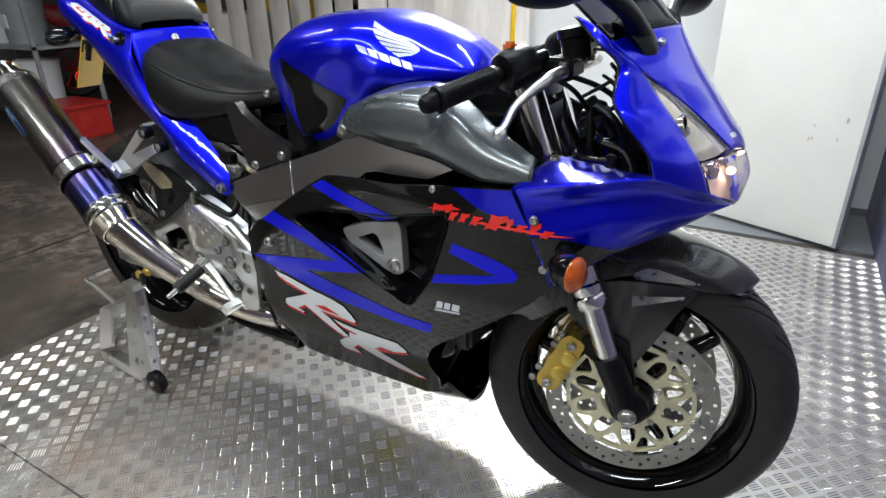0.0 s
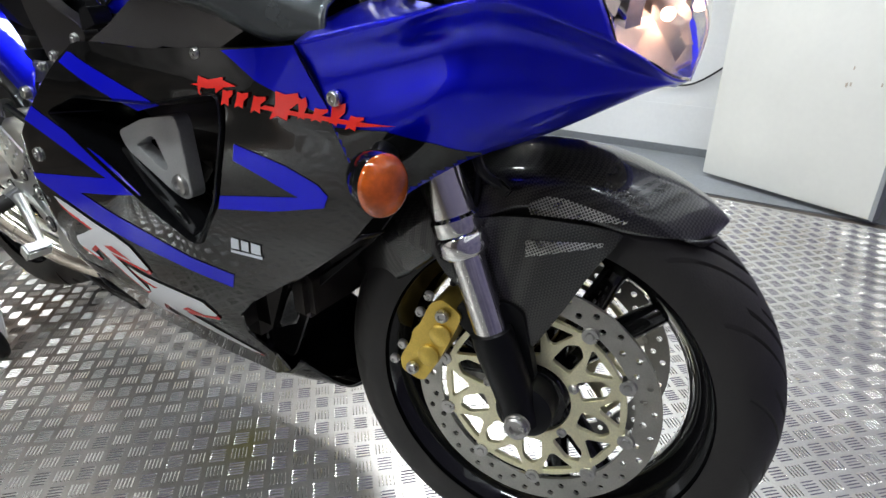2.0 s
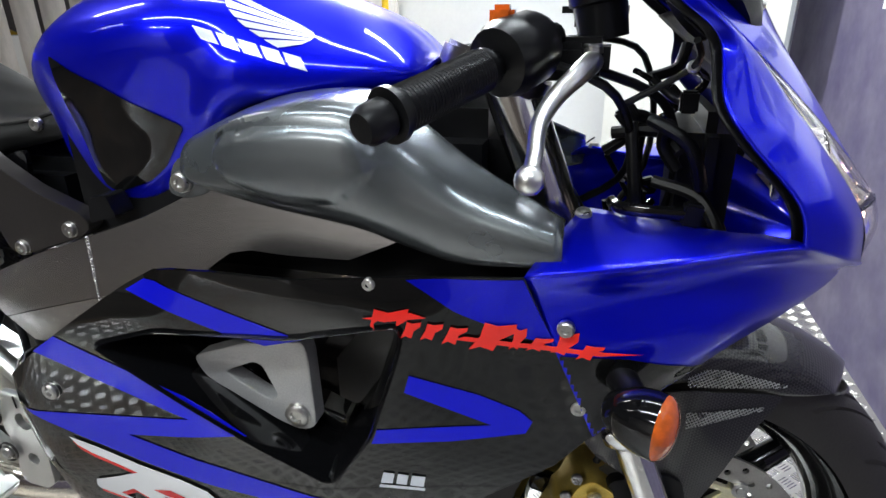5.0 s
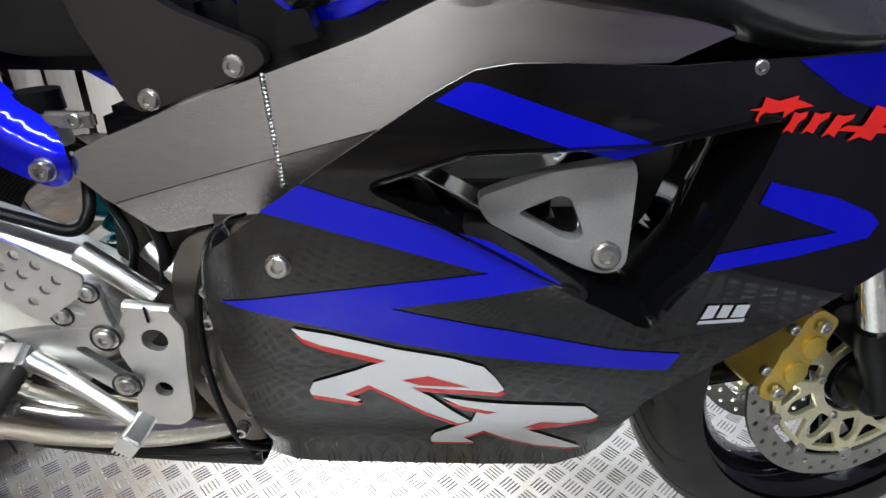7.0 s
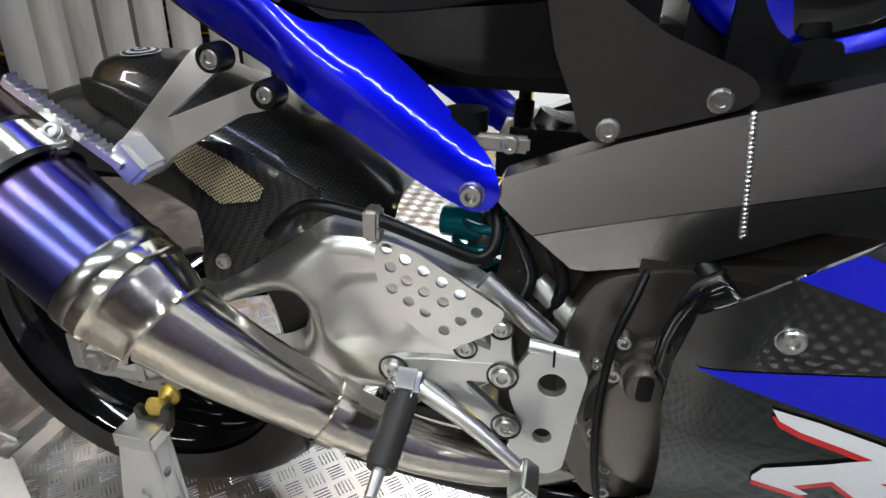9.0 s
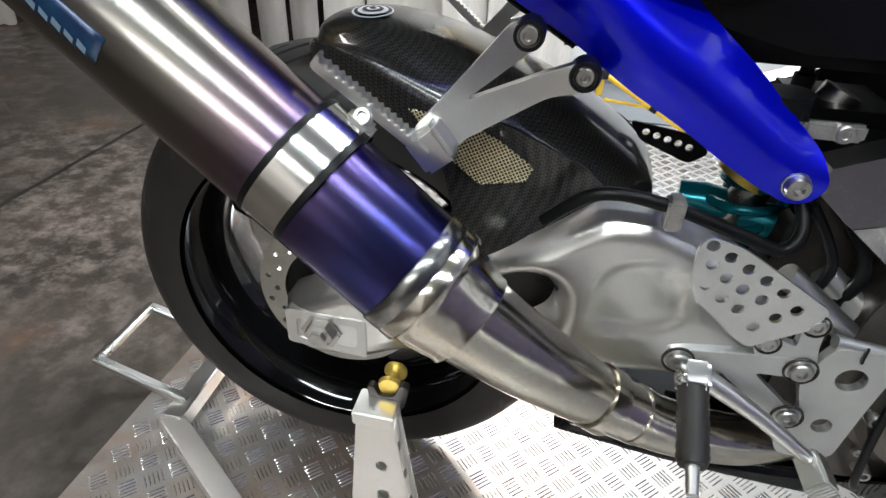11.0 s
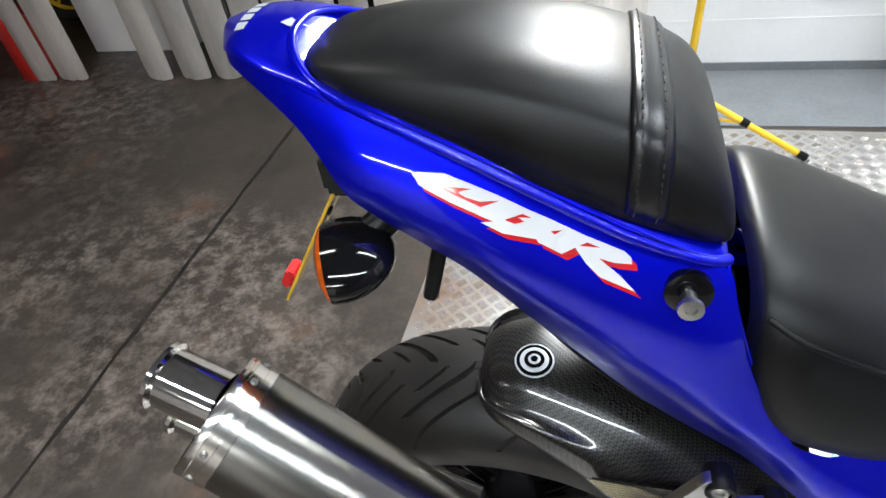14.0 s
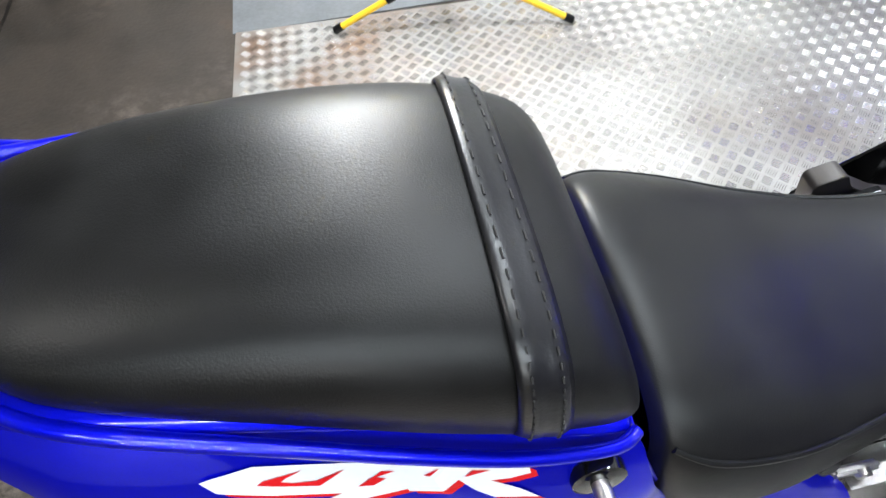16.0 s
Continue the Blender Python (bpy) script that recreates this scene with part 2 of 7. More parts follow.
def titanium_material():
    """Brushed titanium that turns straw, violet and blue towards the hot end."""
    m = material("titanium", (0.52, 0.49, 0.45), 0.25, 1.0, 0, 0.06, 5, 240, 0.04, 0.04, stretch=(1, 1, 0.15))
    nt = m.node_tree
    b = nt.nodes["Principled BSDF"]
    n, l = nt.nodes.new, nt.links.new
    tc, sep, ramp = n("ShaderNodeTexCoord"), n("ShaderNodeSeparateXYZ"), n("ShaderNodeValToRGB")
    noi, add = n("ShaderNodeTexNoise"), n("ShaderNodeMath")
    noi.inputs["Scale"].default_value = 9
    l(tc.outputs["Object"], sep.inputs[0]), l(tc.outputs["Object"], noi.inputs[0])
    add.operation = "MULTIPLY_ADD"
    add.inputs[1].default_value = 0.09
    l(noi.outputs[0], add.inputs[0]), l(sep.outputs[2], add.inputs[2])
    l(add.outputs[0], ramp.inputs[0])
    e = ramp.color_ramp.elements
    e[0].position, e[0].color = 0.03, (0.055, 0.050, 0.20, 1)
    e[1].position, e[1].color = 0.52, (0.25, 0.25, 0.24, 1)
    for p, c in ((0.10, (0.05, 0.055, 0.19, 1)), (0.16, (0.10, 0.075, 0.19, 1)), (0.22, (0.22, 0.165, 0.19, 1)), (0.30, (0.27, 0.25, 0.22, 1))):
        e.new(p).color = c
    l(ramp.outputs[0], b.inputs["Base Color"])
    return m


def carbon_material():
    m = material("carbon_fibre", (0.02, 0.02, 0.021), 0.30, 0.35, 0.8, 0.2, 6, 200, coat_rough=0.03)
    nt = m.node_tree
    b = nt.nodes["Principled BSDF"]
    n, l = nt.nodes.new, nt.links.new
    tc, mp, chk = n("ShaderNodeTexCoord"), n("ShaderNodeMapping"), n("ShaderNodeTexChecker")
    mp.inputs["Rotation"].default_value = (0.6, 0.5, 0.78)
    chk.inputs["Scale"].default_value = 360
    chk.inputs[1].default_value, chk.inputs[2].default_value = (0.008, 0.008, 0.008, 1), (0.046, 0.044, 0.041, 1)
    l(tc.outputs["Object"], mp.inputs[0]), l(mp.outputs[0], chk.inputs[0]), l(chk.outputs[0], b.inputs["Base Color"])
    return m


def glass_material(name, colour, rough=0.02):
    m = bpy.data.materials.new(name)
    m.use_nodes = True
    b = m.node_tree.nodes["Principled BSDF"]
    b.inputs["Base Color"].default_value = (*colour, 1)
    b.inputs["Roughness"].default_value = rough
    b.inputs["Transmission Weight"].default_value = 1
    b.inputs["IOR"].default_value = 1.25
    return m


BARS = material("tread_bars", (0.74, 0.73, 0.70), 0.24, 1.0, 0, 0.12, 5, 400, 0.0, 0.08)
CONCRETE, TREAD, TITAN, CARBON = concrete_material(), tread_material(), titanium_material(), carbon_material()
CLEAR = glass_material("clear_lens", (0.97, 0.95, 0.93))
TINT = glass_material("tinted_screen", (0.10, 0.10, 0.13))


# ---- mesh helpers ----
def link_mesh(name, verts, faces, mat, parent=None, label="", smooth=35, thick=0.0):
    me = bpy.data.meshes.new(name)
    me.from_pydata([tuple(v) for v in verts], [], faces)
    me.materials.append(mat)
    if thick:
        me.update()
        out = sum(p.normal.dot(p.center - Vector((p.center.x, 0, 0.5))) * p.area for p in me.polygons)
        if out < 0:
            me.flip_normals()
    return finish(name, me, parent, label, smooth, thick)


def finish(name, me, parent, label, smooth, thick=0.0):
    if smooth:
        me.polygons.foreach_set("use_smooth", [True] * len(me.polygons))
        me.set_sharp_from_angle(angle=radians(smooth))
    me.update()
    ob = new(name, me)
    if parent:
        ob.parent = parent
        root = parent
        base = root.matrix_basis
        while root.parent:
            root = root.parent
            base = root.matrix_basis @ base if root.type == "EMPTY" else base
        ob.matrix_parent_inverse = base.inverted() if parent.type == "EMPTY" else Matrix.Identity(4)
    if thick:
        s = ob.modifiers.new("thickness", "SOLIDIFY")
        s.thickness, s.offset = thick, -1
    if label:
        ob["label"] = label
    return ob


def part(name, bm, mat, parent=None, label="", smooth=35, thick=0.0):
    me = bpy.data.meshes.new(name)
    bmesh.ops.recalc_face_normals(bm, faces=bm.faces[:])
    bm.to_mesh(me)
    bm.free()
    me.materials.append(mat)
    return finish(name, me, parent, label, smooth, thick)


def thing(name, at, label, category, group="", kind=""):
    e = new(name)
    e.matrix_basis = Matrix.Translation(at)
    return tagged(e, label, category, group, kind)


def curve(pts, n=6, closed=False):
    """A smooth line through the points."""
    p = [np.array(q, float) for q in pts]
    k, out = len(p), []
    for i in range(k if closed else k - 1):
        a, b, c, d = ((p[(i - 1) % k], p[i], p[(i + 1) % k], p[(i + 2) % k]) if closed else
                      (p[max(i - 1, 0)], p[i], p[i + 1], p[min(i + 2, k - 1)]))
        for j in range(n):
            t = j / n
            out.append(0.5 * (2 * b + (c - a) * t + (2 * a - 5 * b + 4 * c - d) * t * t + (3 * b - a - 3 * c + d) * t ** 3))
    if not closed:
        out.append(p[-1])
    return out


def spline_grid(rows, nu, nv, closed=False):
    rows = [curve(r, nv, closed) for r in rows]
    return list(zip(*[curve(col, nu) for col in zip(*rows)]))


def grid_mesh(rows, closed=False, caps=False):
    m, n = len(rows), len(rows[0])
    verts = [tuple(p) for r in rows for p in r]
    faces = []
    for i in range(m - 1):
        for j in range(n if closed else n - 1):
            faces.append((i * n + j, i * n + (j + 1) % n, (i + 1) * n + (j + 1) % n, (i + 1) * n + j))
    if caps:
        faces += [tuple(range(n))[::-1], tuple((m - 1) * n + j for j in range(n))]
    return verts, faces


def patch(name, rows, mat, parent, nu=6, nv=6, thick=0.003, side=-1, label="", smooth=50):
    """A smooth sheet through rows of points given for the near side (y negative); side=1 mirrors it."""
    v, f = grid_mesh(spline_grid(rows, nu, nv))
    if side > 0:
        v, f = [(x, -y, z) for x, y, z in v], [q[::-1] for q in f]
    ob = link_mesh(name, v, f, mat, parent, label, smooth, thick)
    return ob


def to_bm(v, f):
    bm = bmesh.new()
    vs = [bm.verts.new(tuple(p)) for p in v]
    for q in f:
        try:
            bm.faces.new([vs[i] for i in q])
        except ValueError:
            pass
    return bm


def add(bm, v, f):
    vs = [bm.verts.new(tuple(p)) for p in v]
    for q in f:
        try:
            bm.faces.new([vs[i] for i in q])
        except ValueError:
            pass


def frame_of(d):
    d = Vector(d).normalized()
    a = Vector((0, 0, 1)) if abs(d.z) < 0.9 else Vector((1, 0, 0))
    u = d.cross(a).normalized()
    return d, u, u.cross(d)


def lathe_vf(profile, at, axis, seg=32, closed=False, start=0.0, sweep=360.0):
    """profile: (radius, height along the axis)."""
    d, u, w = frame_of(axis)
    at = Vector(at)
    n = seg if sweep == 360 else seg + 1
    rows = []
    for k in range(n):
        a = radians(start + sweep * k / seg)
        e = u * math.cos(a) + w * math.sin(a)
        rows.append([at + e * r + d * h for r, h in profile])
    if sweep == 360:
        rows.append(rows[0])
    v, f = grid_mesh(rows, closed)
    return v, f


def lathe(name, profile, at, axis, mat, parent, seg=32, label="", smooth=40, closed=False):
    bm = to_bm(*lathe_vf(profile, at, axis, seg, closed))
    bmesh.ops.remove_doubles(bm, verts=bm.verts[:], dist=1e-6)
    return part(name, bm, mat, parent, label, smooth)


def tube_vf(pts, radii, seg=12, n=6, caps=True):
    pts = [Vector(p) for p in (curve(pts, n) if n > 1 and len(pts) > 2 else pts)]
    if not hasattr(radii, "__len__"):
        radii = [radii] * len(pts)
    else:
        radii = np.interp(np.linspace(0, 1, len(pts)), np.linspace(0, 1, len(radii)), radii)
    rows, u = [], None
    for i, p in enumerate(pts):
        d = (pts[min(i + 1, len(pts) - 1)] - pts[max(i - 1, 0)]).normalized()
        if u is None:
            _, u, w = frame_of(d)
        u = (u - d * u.dot(d)).normalized()
        w = d.cross(u)
        rows.append([p + (u * math.cos(2 * math.pi * k / seg) + w * math.sin(2 * math.pi * k / seg)) * radii[i] for k in range(seg)])
    return grid_mesh(rows, True, caps)


def tube(name, pts, radii, mat, parent, seg=12, n=6, label="", caps=True):
    return part(name, to_bm(*tube_vf(pts, radii, seg, n, caps)), mat, parent, label, 45)


def box_vf(lo, hi):
    (a, b, c), (d, e, f) = lo, hi
    v = [(a, b, c), (d, b, c), (d, e, c), (a, e, c), (a, b, f), (d, b, f), (d, e, f), (a, e, f)]
    return v, [(0, 3, 2, 1), (4, 5, 6, 7), (0, 1, 5, 4), (1, 2, 6, 5), (2, 3, 7, 6), (3, 0, 4, 7)]


def box(name, lo, hi, mat, parent, bevel=0.003, label="", m=None, segs=2):
    bm = to_bm(*box_vf(lo, hi))
    if bevel:
        bmesh.ops.bevel(bm, geom=bm.edges[:], offset=bevel, segments=segs, affect="EDGES")
    if m is not None:
        bmesh.ops.transform(bm, matrix=m, verts=bm.verts[:])
    return part(name, bm, mat, parent, label, 40)


def beam_m(a, b, up=(0, 0, 1)):
    """A matrix whose z axis runs from a to b."""
    a, b = Vector(a), Vector(b)
    d = (b - a).normalized()
    x = Vector(up).cross(d)
    x = x.normalized() if x.length > 1e-4 else Vector((1, 0, 0))
    return Matrix.Translation(a) @ Matrix((x, d.cross(x), d)).transposed().to_4x4()


def beam(name, a, b, w, h, mat, parent, bevel=0.002, label="", up=(0, 0, 1)):
    ln = (Vector(b) - Vector(a)).length
    return box(name, (-w / 2, -h / 2, 0), (w / 2, h / 2, ln), mat, parent, bevel, label, beam_m(a, b, up))


def flat_bm(outline, holes=(), grid=0.0):
    bm = bmesh.new()
    for loop in (outline, *holes):
        vs = [bm.verts.new((p[0], p[1], 0)) for p in loop]
        for i in range(len(vs)):
            bm.edges.new((vs[i], vs[(i + 1) % len(vs)]))
    bmesh.ops.triangle_fill(bm, use_beauty=True, edges=bm.edges[:], normal=(0, 0, 1))
    if grid:
        for ax in (0, 1):
            c = [v.co[ax] for v in bm.verts]
            lo, hi = min(c), max(c)
            for k in range(int(math.floor(lo / grid)) + 1, int(math.ceil(hi / grid))):
                co, no = [0, 0, 0], [0, 0, 0]
                co[ax], no[ax] = k * grid, 1
                bmesh.ops.bisect_plane(bm, geom=bm.verts[:] + bm.edges[:] + bm.faces[:], dist=1e-6, plane_co=co, plane_no=no)
    return bm


def plate(name, outline, y0, y1, mat, parent, holes=(), grid=0.0, bevel=0.0, label="", m=None, smooth=35, soft=0.008):
    """A plate with its outline in x and z; y0 (near face) and y1 (far face) are numbers or functions of x and z."""
    bm = flat_bm(outline, holes, grid)
    f0 = y0 if callable(y0) else (lambda x, z: y0)
    f1 = y1 if callable(y1) else (lambda x, z: y1)
    rim = [e for e in bm.edges if len(e.link_faces) == 1]
    back = {v: bm.verts.new((v.co.x, f1(v.co.x, v.co.y), v.co.y)) for v in bm.verts[:]}
    faces = bm.faces[:]
    for f in faces:
        bm.faces.new([back[v] for v in reversed(f.verts)])
    for e in rim:
        a, b = e.verts
        bm.faces.new((a, b, back[b], back[a]))
    for v in back:
        v.co = Vector((v.co.x, f0(v.co.x, v.co.y), v.co.y))
    if bevel:
        bmesh.ops.recalc_face_normals(bm, faces=bm.faces[:])
        bm.normal_update()
        edges = [e for e in bm.edges if len(e.link_faces) == 2 and e.calc_face_angle(0) > 0.9]
        bmesh.ops.bevel(bm, geom=edges, offset=bevel, segments=2, affect="EDGES", clamp_overlap=True)
    if m is not None:
        bmesh.ops.transform(bm, matrix=m, verts=bm.verts[:])
    ob = part(name, bm, mat, parent, label, smooth)
    if grid and callable(y0) and m is None:
        sheet_normals(ob.data, y0, soft)
    return ob


def sheet_normals(me, f0, e=0.008):
    """Smooth normals for a sheet y = f0(x, z), from its slope; the faces of its rim keep their own."""
    slope = []
    for v in me.vertices:
        x, y, z = v.co
        slope.append(Vector((-(f0(x + e, z) - f0(x - e, z)) / (2 * e), 1, -(f0(x, z + e) - f0(x, z - e)) / (2 * e))).normalized())
    out = []
    for p in me.polygons:
        for i in p.vertices:
            d = slope[i].dot(p.normal)
            out.append(slope[i] * (1 if d > 0 else -1) if abs(d) > 0.5 or p.area < 4e-6 else p.normal)
    at = me.attributes.new("custom_normal", "FLOAT_VECTOR", "CORNER")
    at.data.foreach_set("vector", [c for n in out for c in n])
    me.update()


def circle(cx, cz, r, n=24, start=0.0):
    return [(cx + r * math.cos(start + 2 * math.pi * k / n), cz + r * math.sin(start + 2 * math.pi * k / n)) for k in range(n)]


def rounded(pts, r=0.01, n=3):
    """The closed outline with rounded corners."""
    p = [Vector(q) for q in pts]
    out = []
    for i, c in enumerate(p):
        a, b = p[i - 1] - c, p[(i + 1) % len(p)] - c
        k = min(r, a.length * 0.45, b.length * 0.45)
        s, e = c + a.normalized() * k, c + b.normalized() * k
        for j in range(n + 1):
            t = j / n
            out.append(tuple((1 - t) ** 2 * s + 2 * t * (1 - t) * c + t * t * e))
    return out


def edge_dist(x, z, loop):
    """Distance from a point to the sides of a closed outline."""
    a = np.asarray(loop, float)
    d = np.roll(a, -1, 0) - a
    t = np.clip(((x - a[:, 0]) * d[:, 0] + (z - a[:, 1]) * d[:, 1]) / np.maximum((d ** 2).sum(1), 1e-12), 0, 1)
    return float(np.sqrt(((a[:, 0] + t * d[:, 0] - x) ** 2 + (a[:, 1] + t * d[:, 1] - z) ** 2).min()))


def inside(x, z, loop):
    a = np.asarray(loop, float)
    b = np.roll(a, -1, 0)
    cut = (a[:, 1] > z) != (b[:, 1] > z)
    xs = a[:, 0] + (z - a[:, 1]) / np.where(cut, b[:, 1] - a[:, 1], 1) * (b[:, 0] - a[:, 0])
    return bool((cut & (x < xs)).sum() % 2)


def tree_of(*obs):
    bm = bmesh.new()
    for o in obs:
        bm.from_mesh(o.data)
    t = BVHTree.FromBMesh(bm)
    bm.free()
    return t


def decal(name, outline, tree, off, mat, parent, along="y", grid=0.015, label="", side=-1, holes=(), surf=None):
    """A sticker that lies on a surface; outline in x and z (along y) or in x and y (along z)."""
    bm = flat_bm(outline, holes, grid)
    lost = []
    if surf:
        for v in bm.verts:
            v.co = Vector((v.co.x, side * (surf(v.co.x, v.co.y) + off), v.co.y))
        ob = part(name, bm, mat, parent, label, 60)
        if ob.data.polygons[0].normal.y * side < 0:
            ob.data.flip_normals()
        sheet_normals(ob.data, lambda x, z: side * surf(x, z), 0.016)
        return ob
    for v in bm.verts:
        if along == "y":
            o, d = Vector((v.co.x, side * 1.0, v.co.y)), Vector((0, -side, 0))
        else:
            o, d = Vector((v.co.x, v.co.y, 2.0)), Vector((0, 0, -1))
        hit, no, _, _ = tree.ray_cast(o, d)
        if hit is None:
            lost.append(v)
        else:
            v.co = hit - d * off
    bmesh.ops.delete(bm, geom=lost, context="VERTS")
    ob = part(name, bm, mat, parent, label, 60)
    if along == "y":
        def depth(x, z):
            hit = tree.ray_cast(Vector((x, side, z)), Vector((0, -side, 0)))[0]
            return hit.y if hit else None

        @functools.lru_cache(None)
        def height(x, z):
            near = [depth(x + a, z + b) for a in (-0.006, 0, 0.006) for b in (-0.006, 0, 0.006)]
            near = [q for q in near if q is not None]
            return sum(near) / len(near) if near else 0.0
        sheet_normals(ob.data, height)
    return ob


def wire_mesh(name, outline, surf, mat, parent, label="", pitch=0.0040, r=0.00055):
    """Crossed wires clipped to a convex outline in x and z, lying on y = surf(x, z)."""
    bm = bmesh.new()
    c = Vector((sum(p[0] for p in outline) / len(outline), sum(p[1] for p in outline) / len(outline)))
    for ang in (0.5, 2.1):
        d, nrm = Vector((math.cos(ang), math.sin(ang))), Vector((-math.sin(ang), math.cos(ang)))
        for k in range(-30, 31):
            o, hits = c + nrm * (k * pitch), []
            for i, p in enumerate(outline):
                a, b = Vector(p) - o, Vector(outline[i - 1]) - o
                sa, sb = a.dot(nrm), b.dot(nrm)
                if sa * sb < 0:
                    hits.append((a + (b - a) * (sa / (sa - sb))).dot(d))
            if len(hits) == 2:
                pts = [o + d * h for h in sorted(hits)]
                n = max(2, int((pts[1] - pts[0]).length / 0.012) + 1)
                way = [pts[0].lerp(pts[1], j / (n - 1)) for j in range(n)]
                add(bm, *tube_vf([(q.x, surf(q.x, q.y), q.y) for q in way], r, 5, 1, False))
    return part(name, bm, mat, parent, label, 60)


def bolt(name, at, axis, r, parent, mat=None, h=None, label=""):
    h = h or r * 0.6
    return lathe(name, [(0, h * 0.45), (r * 0.42, h * 0.45), (r * 0.5, h), (r * 0.85, h), (r, h * 0.75), (r, 0.0012), (r * 1.10, 0.0010), (r * 1.12, -0.003)],
                 at, axis, mat or STEEL, parent, 12, label)


# ---- the room ----
def slab(name, lo, hi, mat, label, category, bevel=0.0):
    o = box(name, lo, hi, mat, None, bevel)
    return tagged(o, label, category, kind="structure")


slab("floor", (-7.0, -5.2, -0.30), (2.1, 4.2, -0.012), CONCRETE, "stained dark grey concrete workshop floor with rust marks", "floor")
slab("ceiling", (-7.0, -5.2, 3.0), (2.1, 4.2, 3.2), CEIL, "plain grey workshop ceiling", "ceiling")
slab("wall_back", (-0.10, 2.22, -0.012), (2.1, 2.42, 3.0), WALLWHITE, "white painted block wall behind the bike", "wall")
slab("wall_far", (-7.0, 4.0, -0.012), (2.1, 4.2, 3.0), DARKWALL, "dim grey far workshop wall", "wall")
slab("wall_side", (1.985, -5.2, -0.012), (2.1, 2.22, 3.0), MURAL, "side wall with mottled violet printed panel", "wall")
slab("wall_rear", (-7.2, -5.2, -0.012), (-7.0, 4.2, 3.0), DARKWALL, "dim grey workshop end wall", "wall")
# unseen near side, added in two tones to shape reflections on the bike
slab("wall_near", (-7.0, -5.4, -0.012), (-0.25, -5.2, 3.0), PALEREFLECT, "unseen pale wall added for the bike's metal to reflect", "wall")
slab("wall_near_brown", (-0.25, -5.4, -0.012), (2.1, -5.2, 3.0), BROWNREFLECT, "unseen brown wall added for darker reflections in the bike", "wall")
jr = random.Random(5)
edge = [(-1.233 + jr.uniform(-0.004, 0.004), -5.2 + 0.08 * k, 0.004 + 0.006 * jr.random()) for k in range(116)]
v = [(x + sd * w, y, -0.0112) for x, y, w in edge for sd in (-1, 1)]
crack = link_mesh("floor_joint", v, [(2 * k, 2 * k + 1, 2 * k + 3, 2 * k + 2) for k in range(115)], DARKCAST, None, "", 0)
tagged(crack, "dark ragged joint in the concrete floor", "floor joint", kind="structure")
slab("grey_floor", (-0.37, 1.735, -0.0125), (1.985, 2.22, -0.006), GREYFLOOR, "smooth grey painted floor strip along the wall", "floor")

slab("seam", (-0.41, -0.592, -0.001), (1.97, -0.588, 0.0006), DARKCAST, "dark seam between two tread plates", "seam")

# mortar lines of the block wall
for k in range(14):
    z = 0.215 * (k + 1)
    if z < 2.95:
        slab("trim", (-0.10, 2.2188, z - 0.003), (1.98, 2.221, z + 0.003), WALLWHITE, "painted mortar line of the block wall", "trim")

# aluminium tread plate with raised bars
tilt = Matrix.Rotation(radians(-1.7), 4, "Z")
tread = box("tread_floor", (-0.41, -2.2, -0.0118), (2.0, 1.72, 0.0), TREAD, None, 0.002)
tread.data.transform(tilt)
tagged(tread, "aluminium tread plate platform under the bike, scuffed", "tread plate", kind="structure")
P = 0.053
ii, jj = np.meshgrid(np.arange(-8, 38), np.arange(-41, 33), indexing="ij")
cx, cy = ii.ravel() * P, jj.ravel() * P
cx, cy = np.r_[cx, cx + P / 2], np.r_[cy, cy + P / 2]
ang = np.r_[np.full(ii.size, radians(45)), np.full(ii.size, radians(135))]
keep = (cx > -0.39) & (cx < 1.95) & (cy > -2.1) & (cy < 1.70)
cx, cy, ang = cx[keep], cy[keep], ang[keep]
k5 = np.arange(5) - 2
bx = (cx[:, None] - np.sin(ang)[:, None] * k5 * 0.0064).ravel()
by = (cy[:, None] + np.cos(ang)[:, None] * k5 * 0.0064).ravel()
ba = np.repeat(ang, 5)
L, W, HT = 0.0150, 0.0017, 0.0016
loc = np.array([(-L, 0, -0.0005), (L, 0, -0.0005), (0, -W, -0.0005), (0, W, -0.0005), (-L * 0.7, 0, HT), (L * 0.7, 0, HT),
                (-L * 0.8, -W, -0.0005), (L * 0.8, -W, -0.0005), (L * 0.8, W, -0.0005), (-L * 0.8, W, -0.0005)])
use = loc[[0, 6, 7, 1, 8, 9, 4, 5]]
c, s = np.cos(ba)[:, None], np.sin(ba)[:, None]
vx = bx[:, None] + use[:, 0] * c - use[:, 1] * s
vy = by[:, None] + use[:, 0] * s + use[:, 1] * c
vz = np.broadcast_to(use[:, 2], vx.shape)
verts = np.stack([vx, vy, vz], -1).reshape(-1, 3)
quad = [(1, 2, 7, 6), (4, 5, 6, 7), (0, 1, 6), (5, 0, 6), (2, 3, 7), (3, 4, 7)]
base = np.arange(len(bx)) * 8
faces = [tuple(int(b + q) for q in f) for b in base for f in quad]
bars = link_mesh("raised_bars", verts.tolist(), faces, BARS, tread, "", 0)
bars.data.transform(tilt)
tagged(bars, "five-bar relief of the tread plate", "", kind="stuff")
bars.parent = tread

